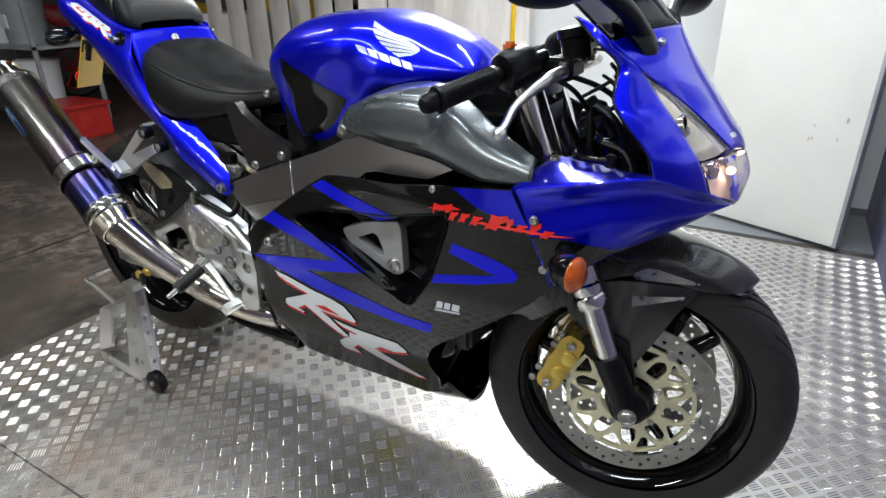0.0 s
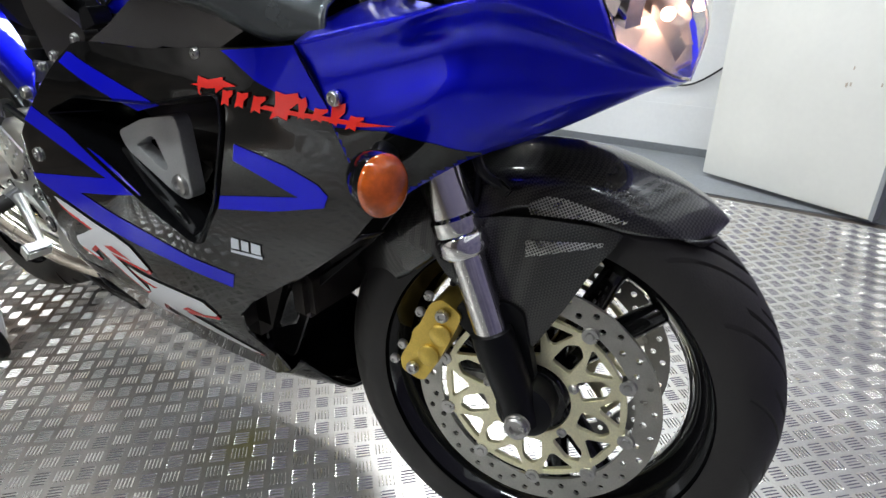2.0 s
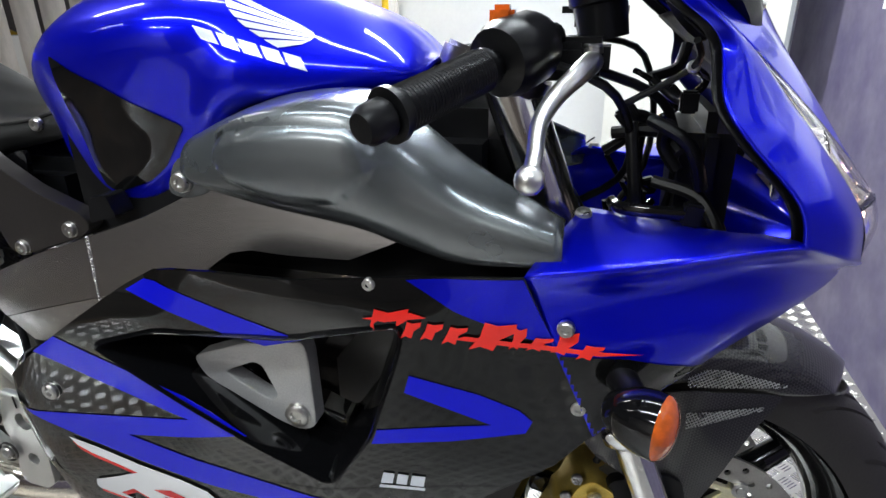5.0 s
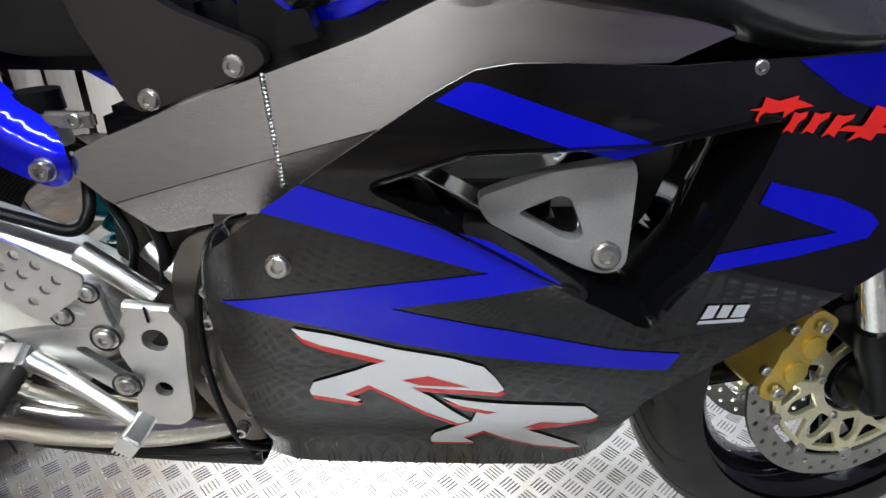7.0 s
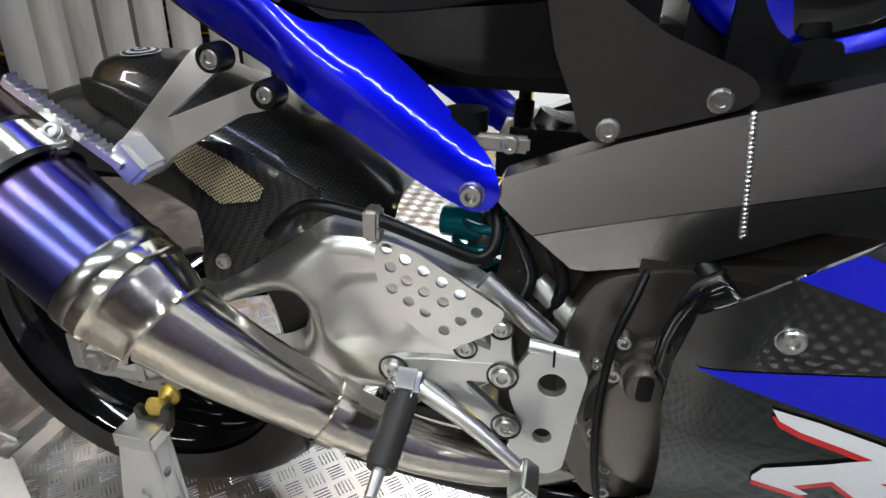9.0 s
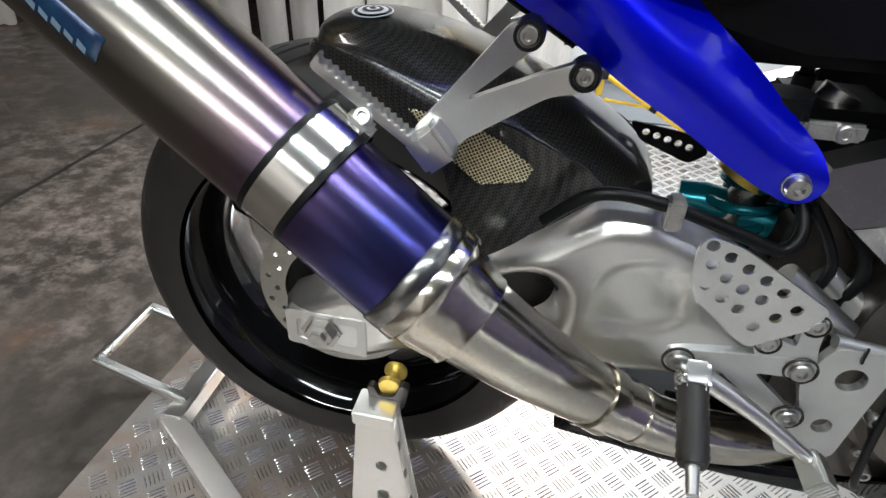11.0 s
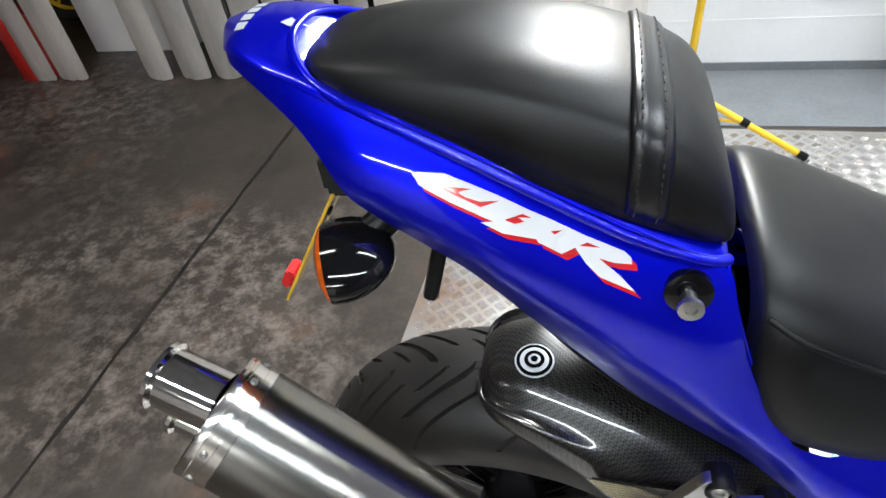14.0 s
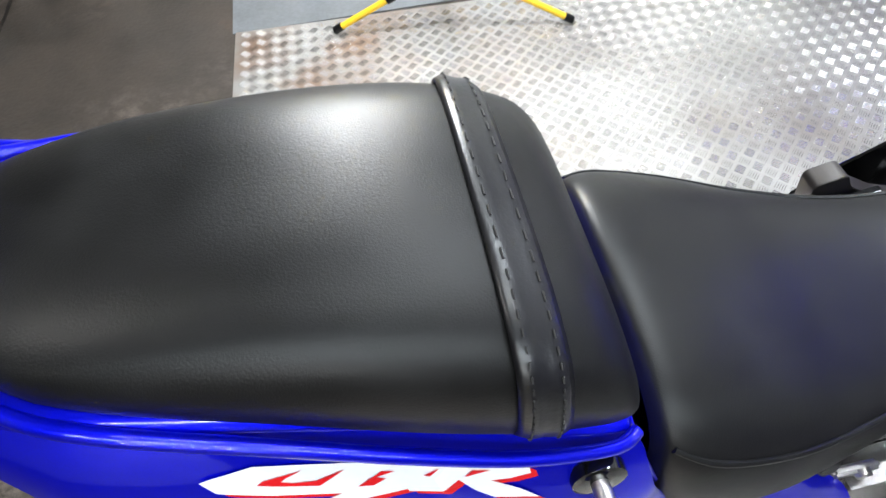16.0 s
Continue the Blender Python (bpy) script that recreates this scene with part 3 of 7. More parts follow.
# cream door panel leaning out from the wall
door = thing("door_panel", (1.27, 1.93, 0), "cream painted door panel with scuff marks, standing ajar", "door", kind="structure")
dm = Matrix.Translation((1.25, 1.935, 0)) @ Matrix.Rotation(math.atan2(1.688 - 1.935, 1.835 - 1.25), 4, "Z")
box("leaf", (0, 0, 0.012), (0.635, 0.045, 2.04), DOORCREAM, door, 0.003, m=dm)
box("edge_strip", (0.630, -0.002, 0.012), (0.645, 0.047, 2.04), GREYTUB, door, 0.001, "grey metal edge strip", m=dm)
scuff = material("scuff_brown", (0.45, 0.38, 0.30), 0.6)
rnd = random.Random(4)
for k in range(7):
    x, z = 0.42 + rnd.random() * 0.16, 0.42 + rnd.random() * 0.12
    w = 0.003 + 0.005 * rnd.random()
    box("scuff", (x, -0.0012, z), (x + w, 0.001, z + w * 2.5), scuff, door, 0, "small brown scuff mark", m=dm)
banner = thing("wall_banner", (1.975, 0.3, 1.0), "pale printed banner with rows of dark bars on the side wall", "banner", kind="structure")
box("sheet", (1.976, -0.9, 0.95), (1.985, 1.35, 2.15), BANNER, banner, 0.001)
for row, (z, h) in enumerate(((1.78, 0.14), (1.45, 0.20), (1.12, 0.13))):
    y = -0.70
    for k, w in enumerate((0.16, 0.11, 0.19, 0.08, 0.15, 0.20, 0.12, 0.17, 0.10)):
        box("bar", (1.9735, y, z + 0.012 * (k % 2)), (1.977, y + w, z + h), LETTERING, banner, 0)
        y += w + 0.055
cable = tube("wall_cable", [(0.74, 2.21, 0.9), (0.80, 2.21, 0.45), (0.90, 2.208, 0.33), (1.08, 2.21, 0.31), (1.22, 2.21, 0.40)], 0.004, PLASTIC, None, 8)
tagged(cable, "thin black cable sagging along the white wall", "cable")
skirt = slab("baseboard", (-0.10, 2.212, -0.008), (1.985, 2.222, 0.03), GREYFLOOR, "grey painted foot of the white wall", "baseboard")

# off-white strips and boards that screen the workshop
rnd = random.Random(7)


def slat(x, y, w, turn):
    """A hanging strip, bowed across its width, with a worn foot."""
    bm = bmesh.new()
    rows = []
    for i, z in enumerate((0.0, 0.012, 0.10, 0.8, 1.5, 2.05)):
        k = (0.80, 0.96, 1.0, 1.0, 1.0, 1.0)[i]
        rows.append([((j / 6 - 0.5) * w * k, -0.020 * (1 - (j / 3 - 1) ** 2) + 0.004 * math.sin(3 * z + 9 * x), z + 0.010 * rnd.random() * (i < 2)) for j in range(7)])
    v, f = grid_mesh(rows)
    add(bm, v, f)
    bmesh.ops.solidify(bm, geom=bm.faces[:], thickness=0.006)
    bmesh.ops.transform(bm, matrix=Matrix.Translation((x, y, -0.012)) @ Matrix.Rotation(radians(turn), 4, "Z"), verts=bm.verts[:])
    o = part("slat", bm, SLATWHITE, None, "", 50)
    return tagged(o, "off-white bowed upright strip, stained at its foot", "slat", "strips of the screen")


for x, w in ((-3.05, 0.18), (-2.84, 0.20), (-2.25, 0.165), (-2.025, 0.185), (-1.815, 0.185), (-1.605, 0.165), (-1.425, 0.170), (-1.21, 0.155), (-1.03, 0.14)):
    slat(x, 2.20 + 0.04 * rnd.random(), w, rnd.uniform(-6, 6))
for x0, x1, y in ((-0.945, -0.738, 2.24), (-0.725, -0.345, 2.26), (-0.33, -0.118, 2.15), (-0.11, 0.28, 2.115)):
    o = box("board", (x0, y, -0.012), (x1, y + 0.035, 1.9), SLATWHITE, None, 0.005)
    tagged(o, "off-white painted upright wooden board", "board", "boards of the screen")

# clutter at the far end
shelf = thing("steel_shelf", (-4.3, 1.9, 0), "grey steel workshop shelf, half full", "shelf")
for z in (0.12, 0.62, 1.12, 1.62):
    box("shelf_board", (-5.0, 1.6, z), (-3.7, 2.1, z + 0.03), GREYTUB, shelf, 0.002)
for px in (-5.0, -3.73):
    for py in (1.6, 2.07):
        box("post", (px, py, -0.012), (px + 0.03, py + 0.03, 1.95), GREYTUB, shelf, 0.002)


def tub(at, r, h, mat, label, name="paint_tub", lid=WALLWHITE):
    t = thing(name, at, label, "tub")
    lathe("body", [(0, 0), (r * 0.88, 0), (r, h * 0.93), (r * 1.05, h * 0.93), (r * 1.05, h), (r * 0.97, h)], at, (0, 0, 1), mat, t, 28)
    lathe("lid", [(r * 1.0, h), (r * 0.9, h + 0.012), (0, h + 0.012)], at, (0, 0, 1), lid, t, 28)
    box("label_band", (at[0] - 0.05, at[1] - r * 0.99, at[2] + h * 0.35), (at[0] + 0.05, at[1] - r * 0.9, at[2] + h * 0.65), WHITE, t, 0.002, "pale printed band")
    return t


tub((-4.15, 1.82, 0.65), 0.17, 0.36, GREYTUB, "dark grey paint tub with white lid on a shelf")
tub((-4.55, 1.82, 0.65), 0.17, 0.34, WALLWHITE, "white paint tub on a shelf")
tub((-4.15, 1.82, 0.15), 0.17, 0.36, WALLWHITE, "white paint tub with lid on the low shelf")
crate = thing("red_crate", (-3.35, 1.55, -0.012), "red plastic crate on the concrete floor", "crate")
box("body", (-3.60, 1.42, -0.012), (-3.12, 1.75, 0.24), REDPLAST, crate, 0.012)
box("rim", (-3.62, 1.40, 0.225), (-3.10, 1.77, 0.25), REDPLAST, crate, 0.006)
drum = thing("red_can", (-3.2, 2.3, -0.012), "red metal can with a white lid", "can")
lathe("body", [(0, 0), (0.15, 0), (0.15, 0.34), (0.14, 0.36), (0, 0.36)], (-3.15, 2.35, -0.012), (0, 0, 1), REDPLAST, drum, 24)
cab = thing("white_cabinet", (-2.75, 2.75, -0.012), "white workshop cabinet behind the slats", "cabinet")
box("body", (-3.0, 2.6, -0.012), (-2.3, 3.1, 0.85), WALLWHITE, cab, 0.006)


def far_bike(at, turn, mat, label):
    """A simple parked motorcycle, seen far off through gaps."""
    t = thing("parked_motorcycle", at, label, "motorcycle", "parked motorcycles")
    m = Matrix.Translation(at) @ Matrix.Rotation(radians(turn), 4, "Z")
    for wx in (0, 1.4):
        bm = to_bm(*lathe_vf([(0.30, -0.02), (0.30, 0.02), (0.27, 0.055), (0.22, 0.05), (0.215, 0), (0.22, -0.05), (0.27, -0.055), (0.30, -0.02)], (wx, 0, 0.30), (0, 1, 0), 32))
        bmesh.ops.transform(bm, matrix=m, verts=bm.verts[:])
        w = part("wheel", bm, RUBBER, t)
        bm = to_bm(*lathe_vf([(0.215, -0.03), (0.2, 0), (0.215, 0.03)], (wx, 0, 0.30), (0, 1, 0), 32))
        for k in range(6):
            a = math.pi * k / 3
            add(bm, *tube_vf([(wx, 0, 0.3), (wx + 0.205 * math.cos(a), 0, 0.3 + 0.205 * math.sin(a))], 0.012, 6, 1))
        bmesh.ops.transform(bm, matrix=m, verts=bm.verts[:])
        part("rim", bm, mat, w)
    rows = [[(x, -wd * k, z0 + (z1 - z0) * q) for k, q in ((0.0, 0), (0.9, 0.08), (1, 0.5), (0.7, 0.9), (0, 1))] +
            [(x, wd * k, z0 + (z1 - z0) * q) for k, q in ((0.7, 0.9), (1, 0.5), (0.9, 0.08))]
            for x, wd, z0, z1 in ((-0.2, 0.05, 0.85, 0.95), (0.1, 0.11, 0.6, 0.92), (0.45, 0.12, 0.35, 0.83), (0.75, 0.17, 0.28, 0.98), (1.05, 0.18, 0.35, 0.95), (1.3, 0.15, 0.62, 0.98), (1.45, 0.06, 0.72, 0.85))]
    v, f = grid_mesh(spline_grid(rows, 4, 3, True), True, True)
    bm = to_bm(v, f)
    bmesh.ops.transform(bm, matrix=m, verts=bm.verts[:])
    part("bodywork", bm, mat, t)


far_bike((-3.6, 3.2, -0.012), 8, YELLOW, "yellow and dark parked motorcycle behind the slats")
far_bike((-1.9, 3.3, -0.012), -6, GLOSS, "dark parked motorcycle behind the slats")
far_bike((-5.2, 2.7, -0.012), 70, REDPLAST, "dark red parked motorcycle at the far end")

# yellow tripod of the work light
tri = thing("light_tripod", (0.40, 1.60, 0), "yellow tubular tripod of a work light, black feet", "tripod")
tube("pole", [(0.40, 1.60, 0.10), (0.415, 1.64, 1.75)], 0.013, YELLOW, tri, 12, 1)
for fx, fy in ((0.806, 1.489), (-0.004, 1.636), (0.42, 2.06)):
    foot = Vector((fx, fy, 0.014))
    top = Vector((0.40, 1.60, 0.215))
    mid = top.lerp(foot, 0.5)
    tube("leg", [top, foot], 0.0115, YELLOW, tri, 10, 1)
    tube("foot_cap", [foot + (top - foot) * 0.06, foot - (top - foot) * 0.01], 0.0145, PLASTIC, tri, 10, 1, "black rubber foot cap")
    tube("brace", [(0.40, 1.60, 0.115), mid], 0.006, YELLOW, tri, 8, 1)
    tube("joint", [mid - (top - foot) * 0.03, mid + (top - foot) * 0.03], 0.0155, PLASTIC, tri, 10, 1, "black joint")
lathe("hub", [(0.0, 0.0), (0.03, 0.0), (0.03, 0.035), (0.02, 0.045), (0, 0.045)], (0.40, 1.60, 0.195), (0, 0, 1), PLASTIC, tri, 16, "black hub")
lathe("low_hub", [(0.0, 0.0), (0.026, 0.0), (0.026, 0.03), (0, 0.03)], (0.40, 1.60, 0.10), (0, 0, 1), GREYTUB, tri, 16)
lamp = box("lamp_head", (0.19, 1.70, 1.76), (0.65, 1.80, 2.14), YELLOW, tri, 0.012, "yellow lamp housing")

# ---- the motorcycle ----
bike = thing("motorcycle", (0.7, 0, 0), "blue and black sports motorcycle with red and white decals", "motorcycle")
AX_R, AX_F = (0.0, 0.0, 0.353), (1.386, 0.0, 0.296)
RAKE = 0.41
STEER = radians(10.5)
front = []


def fork_x(z):
    return 1.379 - (z - 0.30) * 0.386


# wheels
def tyre(name, at, R, half, rim_r, n_groove, parent, flip=1):
    prof = []
    nphi = 44
    for k in range(nphi + 1):
        a = math.pi * (k / nphi) - math.pi / 2
        h = half * math.sin(a) * (1.0 if abs(math.sin(a)) < 2 else 1)
        drop = (R - rim_r) * (1 - math.cos(a) ** 0.62 if math.cos(a) > 1e-6 else 1.0)
        if drop > (R - rim_r) * 0.55:
            h *= 1 - 0.10 * (drop / (R - rim_r) - 0.55)
        prof.append((R - drop, h, math.sin(a)))
    seg = n_groove * 72
    verts = []
    for i in range(seg):
        for r, h, s in prof:
            g = 0.0
            u = abs(s)
            th = 2 * math.pi * (i / seg + flip * 1.25 * u ** 1.4 / n_groove)
            for ph, lo, hi, wd in ((0.0, 0.06, 0.66, 0.085), (0.42, 0.30, 0.95, 0.075), (0.72, 0.12, 0.40, 0.06)):
                if lo < u < hi:
                    q = (i * n_groove / seg + ph + (0.5 if s > 0 else 0)) % 1.0
                    if min(q, 1 - q) < wd * 0.5:
                        g = 0.0065
            rr = r - g
            verts.append((at[0] + rr * math.cos(th), at[1] + h, at[2] + rr * math.sin(th)))
    m = nphi + 1
    faces = [(i * m + j, i * m + j + 1, ((i + 1) % seg) * m + j + 1, ((i + 1) % seg) * m + j) for i in range(seg) for j in range(nphi)]
    return link_mesh(name, verts, faces, RUBBER, parent, "black road tyre with curved grooves", 40)


def disc(name, at, r_out, r_in, th, parent, holes_n=20, rows=2):
    holes = [circle(0, 0, r_in, 60)[::-1]]
    for k in range(holes_n):
        for j in range(rows):
            a = 2 * math.pi * (k + 0.5 * j) / holes_n + 0.02
            rr = r_in + (r_out - r_in) * (0.33 + 0.36 * j)
            holes.append(circle(rr * math.cos(a), rr * math.sin(a), 0.0042, 8))
    return plate(name, circle(0, 0, r_out, 90), -th / 2, th / 2, DISC, parent, holes, 0, 0, "drilled steel brake disc",
                 Matrix.Translation(at))


wheel_f = lathe("front_wheel", [(0.2165, -0.052), (0.226, -0.050), (0.226, -0.044), (0.214, -0.042), (0.205, -0.030), (0.198, -0.012), (0.198, 0.012), (0.205, 0.030),
                                 (0.214, 0.042), (0.226, 0.044), (0.226, 0.050), (0.2165, 0.052), (0.208, 0.046), (0.190, 0.018), (0.186, 0.0), (0.190, -0.018), (0.208, -0.046), (0.2165, -0.052)],
                AX_F, (0, 1, 0), GLOSS, bike, 72, "gloss black three-spoke wheel rim")
wheel_r = lathe("rear_wheel", [(0.2165, -0.085), (0.228, -0.082), (0.228, -0.074), (0.213, -0.070), (0.200, -0.050), (0.192, -0.02), (0.192, 0.02), (0.200, 0.050),
                                (0.213, 0.070), (0.228, 0.074), (0.228, 0.082), (0.2165, 0.085), (0.206, 0.075), (0.186, 0.03), (0.182, 0.0), (0.186, -0.03), (0.206, -0.075), (0.2165, -0.085)],
                AX_R, (0, 1, 0), GLOSS, bike, 72, "gloss black rear wheel rim")
front.append(wheel_f)
front.append(tyre("tyre", AX_F, 0.294, 0.061, 0.219, 17, wheel_f))
tyre("tyre", AX_R, 0.307, 0.096, 0.220, 15, wheel_r)
for w, at, n, wd in ((wheel_f, AX_F, 3, 0.030), (wheel_r, AX_R, 3, 0.042)):
    for k in range(n):
        a = 2 * math.pi * k / n + (0.95 if w is wheel_f else 0.45)
        for da in (-0.20, 0.20):
            e = (math.cos(a + da), math.sin(a + da))
            i = (math.cos(a + da * 0.6), math.sin(a + da * 0.6))
            o = tube("spoke", [(at[0] + i[0] * 0.045, at[1], at[2] + i[1] * 0.045), (at[0] + e[0] * 0.193, at[1], at[2] + e[1] * 0.193)], [0.022, 0.014, 0.015], GLOSS, w, 10, 3)
            if w is wheel_f:
                front.append(o)
    o = lathe("hub", [(0.02, -0.075), (0.045, -0.07), (0.05, -0.03), (0.045, 0), (0.05, 0.03), (0.045, 0.07), (0.02, 0.075)], at, (0, 1, 0), GLOSS, w, 32)
    if w is wheel_f:
        front.append(o)

# front discs with carriers and buttons
for s in (-1, 1):
    at = (AX_F[0], s * 0.062, AX_F[2])
    d = disc("brake_disc", at, 0.161, 0.129, 0.005, wheel_f, 26, 2)
    holes = [circle(0, 0, 0.052, 40)[::-1]]
    for k in range(10):
        a = 2 * math.pi * k / 10 + 0.1

        def pt(r, da):
            return (r * math.cos(a + da), r * math.sin(a + da))
        holes.append(rounded([pt(0.114, -0.20), pt(0.114, 0.20), pt(0.087, 0.04), pt(0.087, -0.04)], 0.005))
        a += math.pi / 10
        holes.append(rounded([pt(0.097, -0.135), pt(0.107, 0.0), pt(0.097, 0.135), pt(0.066, 0.21), pt(0.066, -0.21)], 0.006))
    outer = [(r * math.cos(t), r * math.sin(t)) for t in np.linspace(0, 2 * math.pi, 120, endpoint=False)
             for r in [0.120 + 0.010 * max(0, math.cos(10 * (t - 0.1 - math.pi / 10))) ** 6]]
    c = plate("disc_carrier", outer, -0.004, 0.004, PALEGOLD, wheel_f, holes, 0, 0.0008, "pale gold spoked disc carrier", Matrix.Translation(at))
    front += [d, c]
    for k in range(10):
        a = 2 * math.pi * k / 10 + 0.1 + math.pi / 10
        b = lathe("disc_button", [(0, -0.008), (0.0045, -0.008), (0.0055, -0.006), (0.0055, -0.0065), (0.010, -0.0065), (0.011, 0), (0.011, 0.006), (0, 0.006)],
                  (at[0] + 0.126 * math.cos(a), at[1], at[2] + 0.126 * math.sin(a)), (0, 1, 0), STEEL, d, 14)
        front.append(b)
        a2 = a + 0.1
        if k % 2 == 0:
            front.append(bolt("carrier_bolt", (at[0] + 0.060 * math.cos(a2), at[1] - 0.004, at[2] + 0.060 * math.sin(a2)), (0, -1, 0), 0.006, wheel_f))

# rear disc
disc("brake_disc", (0, -0.082, AX_R[2]), 0.110, 0.075, 0.005, wheel_r, 16, 2)
lathe("disc_carrier", [(0.078, 0), (0.076, 0.004), (0.04, 0.004), (0.035, 0)], (0, -0.082, AX_R[2]), (0, 1, 0), PLASTIC, wheel_r, 32)

# fork legs
for s in (-1, 1):
    y = s * 0.105
    leg = tube("fork_outer", [(fork_x(0.90), y, 0.90), (fork_x(0.525), y, 0.525)], 0.0265, POLISHED, bike, 28, 1, "polished silver fork outer tube")
    front.append(leg)
    d = Vector((fork_x(0.5) - fork_x(0.6), 0, -0.1)).normalized()
    front.append(lathe("fork_cap", [(0, 0.02), (0.012, 0.02), (0.014, 0.006), (0.0262, 0.005), (0.0262, 0)], (fork_x(0.90), y, 0.90), -d, STEEL, leg, 24))
    front.append(lathe("fork_collar", [(0.0265, 0), (0.030, 0.004), (0.030, 0.018), (0.028, 0.022), (0.031, 0.026), (0.031, 0.044), (0.026, 0.05), (0.022, 0.05)], (fork_x(0.545), y, 0.545), d, CHROME, leg, 28, "polished fork collar"))
    front.append(tube("fork_slider", [(fork_x(0.52), y, 0.52), (fork_x(0.38), y, 0.38)], 0.0205, CHROME, bike, 24, 1, "chrome fork slider"))
    front.append(tube("fork_bottom", [(fork_x(0.405), y, 0.405), (fork_x(0.38), y, 0.38), (fork_x(0.33) + 0.004, y, 0.33), (AX_F[0], y, 0.285)], [0.0255, 0.0265, 0.0245, 0.022], PLASTIC, bike, 20, 3, "matt black fork bottom casting"))
    front.append(lathe("axle_clamp", [(0, 0.034), (0.026, 0.032), (0.036, 0.024), (0.038, -0.02), (0, -0.02)], (AX_F[0], y + s * 0.004 - s * 0.03, 0.300), (0, s, 0), PLASTIC, bike, 24))
    front.append(bolt("axle_bolt", (AX_F[0], y + s * 0.026, 0.298), (0, s, 0), 0.015, bike, STEEL, 0.008))
    # caliper behind the leg
    m = Matrix.Translation((AX_F[0], s * 0.062, 0.300)) @ Matrix.Rotation(radians(-148 if s < 0 else -148), 4, "Y")
    ang0 = radians(155)
    cc = (AX_F[0] + 0.150 * math.cos(ang0), 0.300 + 0.150 * math.sin(ang0))
    tdir = Vector((-math.sin(ang0), 0, math.cos(ang0)))
    rdir = Vector((math.cos(ang0), 0, math.sin(ang0)))
    cm = Matrix((rdir, Vector((0, -1, 0)) * 1.0, tdir)).transposed().to_4x4()
    cm.translation = Vector((cc[0], s * 0.062, cc[1]))
    outl = rounded([(p_[0] * 0.78, p_[1]) for p_ in [(-0.030, -0.062), (0.012, -0.066), (0.026, -0.05), (0.024, -0.012), (0.030, 0.0), (0.024, 0.015), (0.026, 0.05), (0.012, 0.066), (-0.030, 0.062), (-0.034, 0.02), (-0.034, -0.02)]], 0.009, 3)
    cal = plate("brake_caliper", outl, -0.040, 0.034, GOLD, bike, (), 0, 0.005, "gold four-piston brake caliper", cm)
    front.append(cal)
    for bx_, bz_ in ((-0.002, -0.048), (-0.002, 0.048)):
        p = cm @ Vector((bx_, 0.040 if s < 0 else 0.040, bz_))
        front.append(bolt("caliper_bolt", (p.x, s * 0.062 + s * 0.040, p.z), (0, s, 0), 0.008, cal))
    for bz_ in (-0.058, -0.03, 0.03, 0.058):
        p = cm @ Vector((0.026, 0, bz_))
        front.append(bolt("caliper_screw", (p.x, s * 0.095, p.z), (0, s, 0), 0.006, cal))
    front.append(lathe("piston_cover", [(0, 0.002), (0.012, 0.002), (0.015, 0.000), (0.015, -0.004)], tuple(cm @ Vector((-0.012, 0, 0.018)) + Vector((0, s * 0.038, 0))), (0, s, 0), GOLD, cal, 20))
    front.append(lathe("piston_cover", [(0, 0.002), (0.012, 0.002), (0.015, 0.000), (0.015, -0.004)], tuple(cm @ Vector((-0.012, 0, -0.020)) + Vector((0, s * 0.038, 0))), (0, s, 0), GOLD, cal, 20))
    front.append(plate("caliper_bracket", rounded([(1.352, 0.44), (1.372, 0.43), (1.395, 0.34), (1.36, 0.345), (1.318, 0.375), (1.285, 0.40), (1.29, 0.425)], 0.008), s * 0.092, s * 0.076, PLASTIC, bike, (), 0, 0.003))
    front.append(tube("brake_hose", [(fork_x(0.80) + 0.02, y * 0.8, 0.80), (1.30, s * 0.085, 0.62), (1.29, s * 0.085, 0.50), (1.275, s * 0.075, 0.44)], 0.0045, PLASTIC, bike, 8))

# front mudguard
rows = []
for a, half, rr, drop in ((158, 0.030, 0.304, 0.05), (140, 0.058, 0.310, 0.085), (118, 0.066, 0.314, 0.085), (98, 0.066, 0.314, 0.055), (82, 0.065, 0.313, 0.055), (70, 0.064, 0.311, 0.047), (61, 0.057, 0.309, 0.026), (56, 0.043, 0.307, 0.010), (53.5, 0.016, 0.305, 0.004)):
    t = radians(a)
    c, s = math.cos(t), math.sin(t)
    rows.append([(AX_F[0] + (rr - drop) * c, -half * 1.22, AX_F[2] + (rr - drop) * s), (AX_F[0] + (rr - 0.018) * c, -half * 1.12, AX_F[2] + (rr - 0.018) * s),
                 (AX_F[0] + (rr + 0.006) * c, -half * 0.5, AX_F[2] + (rr + 0.006) * s), (AX_F[0] + (rr + 0.012) * c, 0, AX_F[2] + (rr + 0.012) * s),
                 (AX_F[0] + (rr + 0.006) * c, half * 0.5, AX_F[2] + (rr + 0.006) * s), (AX_F[0] + (rr - 0.018) * c, half * 1.12, AX_F[2] + (rr - 0.018) * s),
                 (AX_F[0] + (rr - drop) * c, half * 1.22, AX_F[2] + (rr - drop) * s)])
v, f = grid_mesh(spline_grid(rows, 6, 5))
fender = link_mesh("front_mudguard", v, f, CARBON, bike, "glossy carbon fibre front mudguard", 60, 0.003)
front.append(fender)
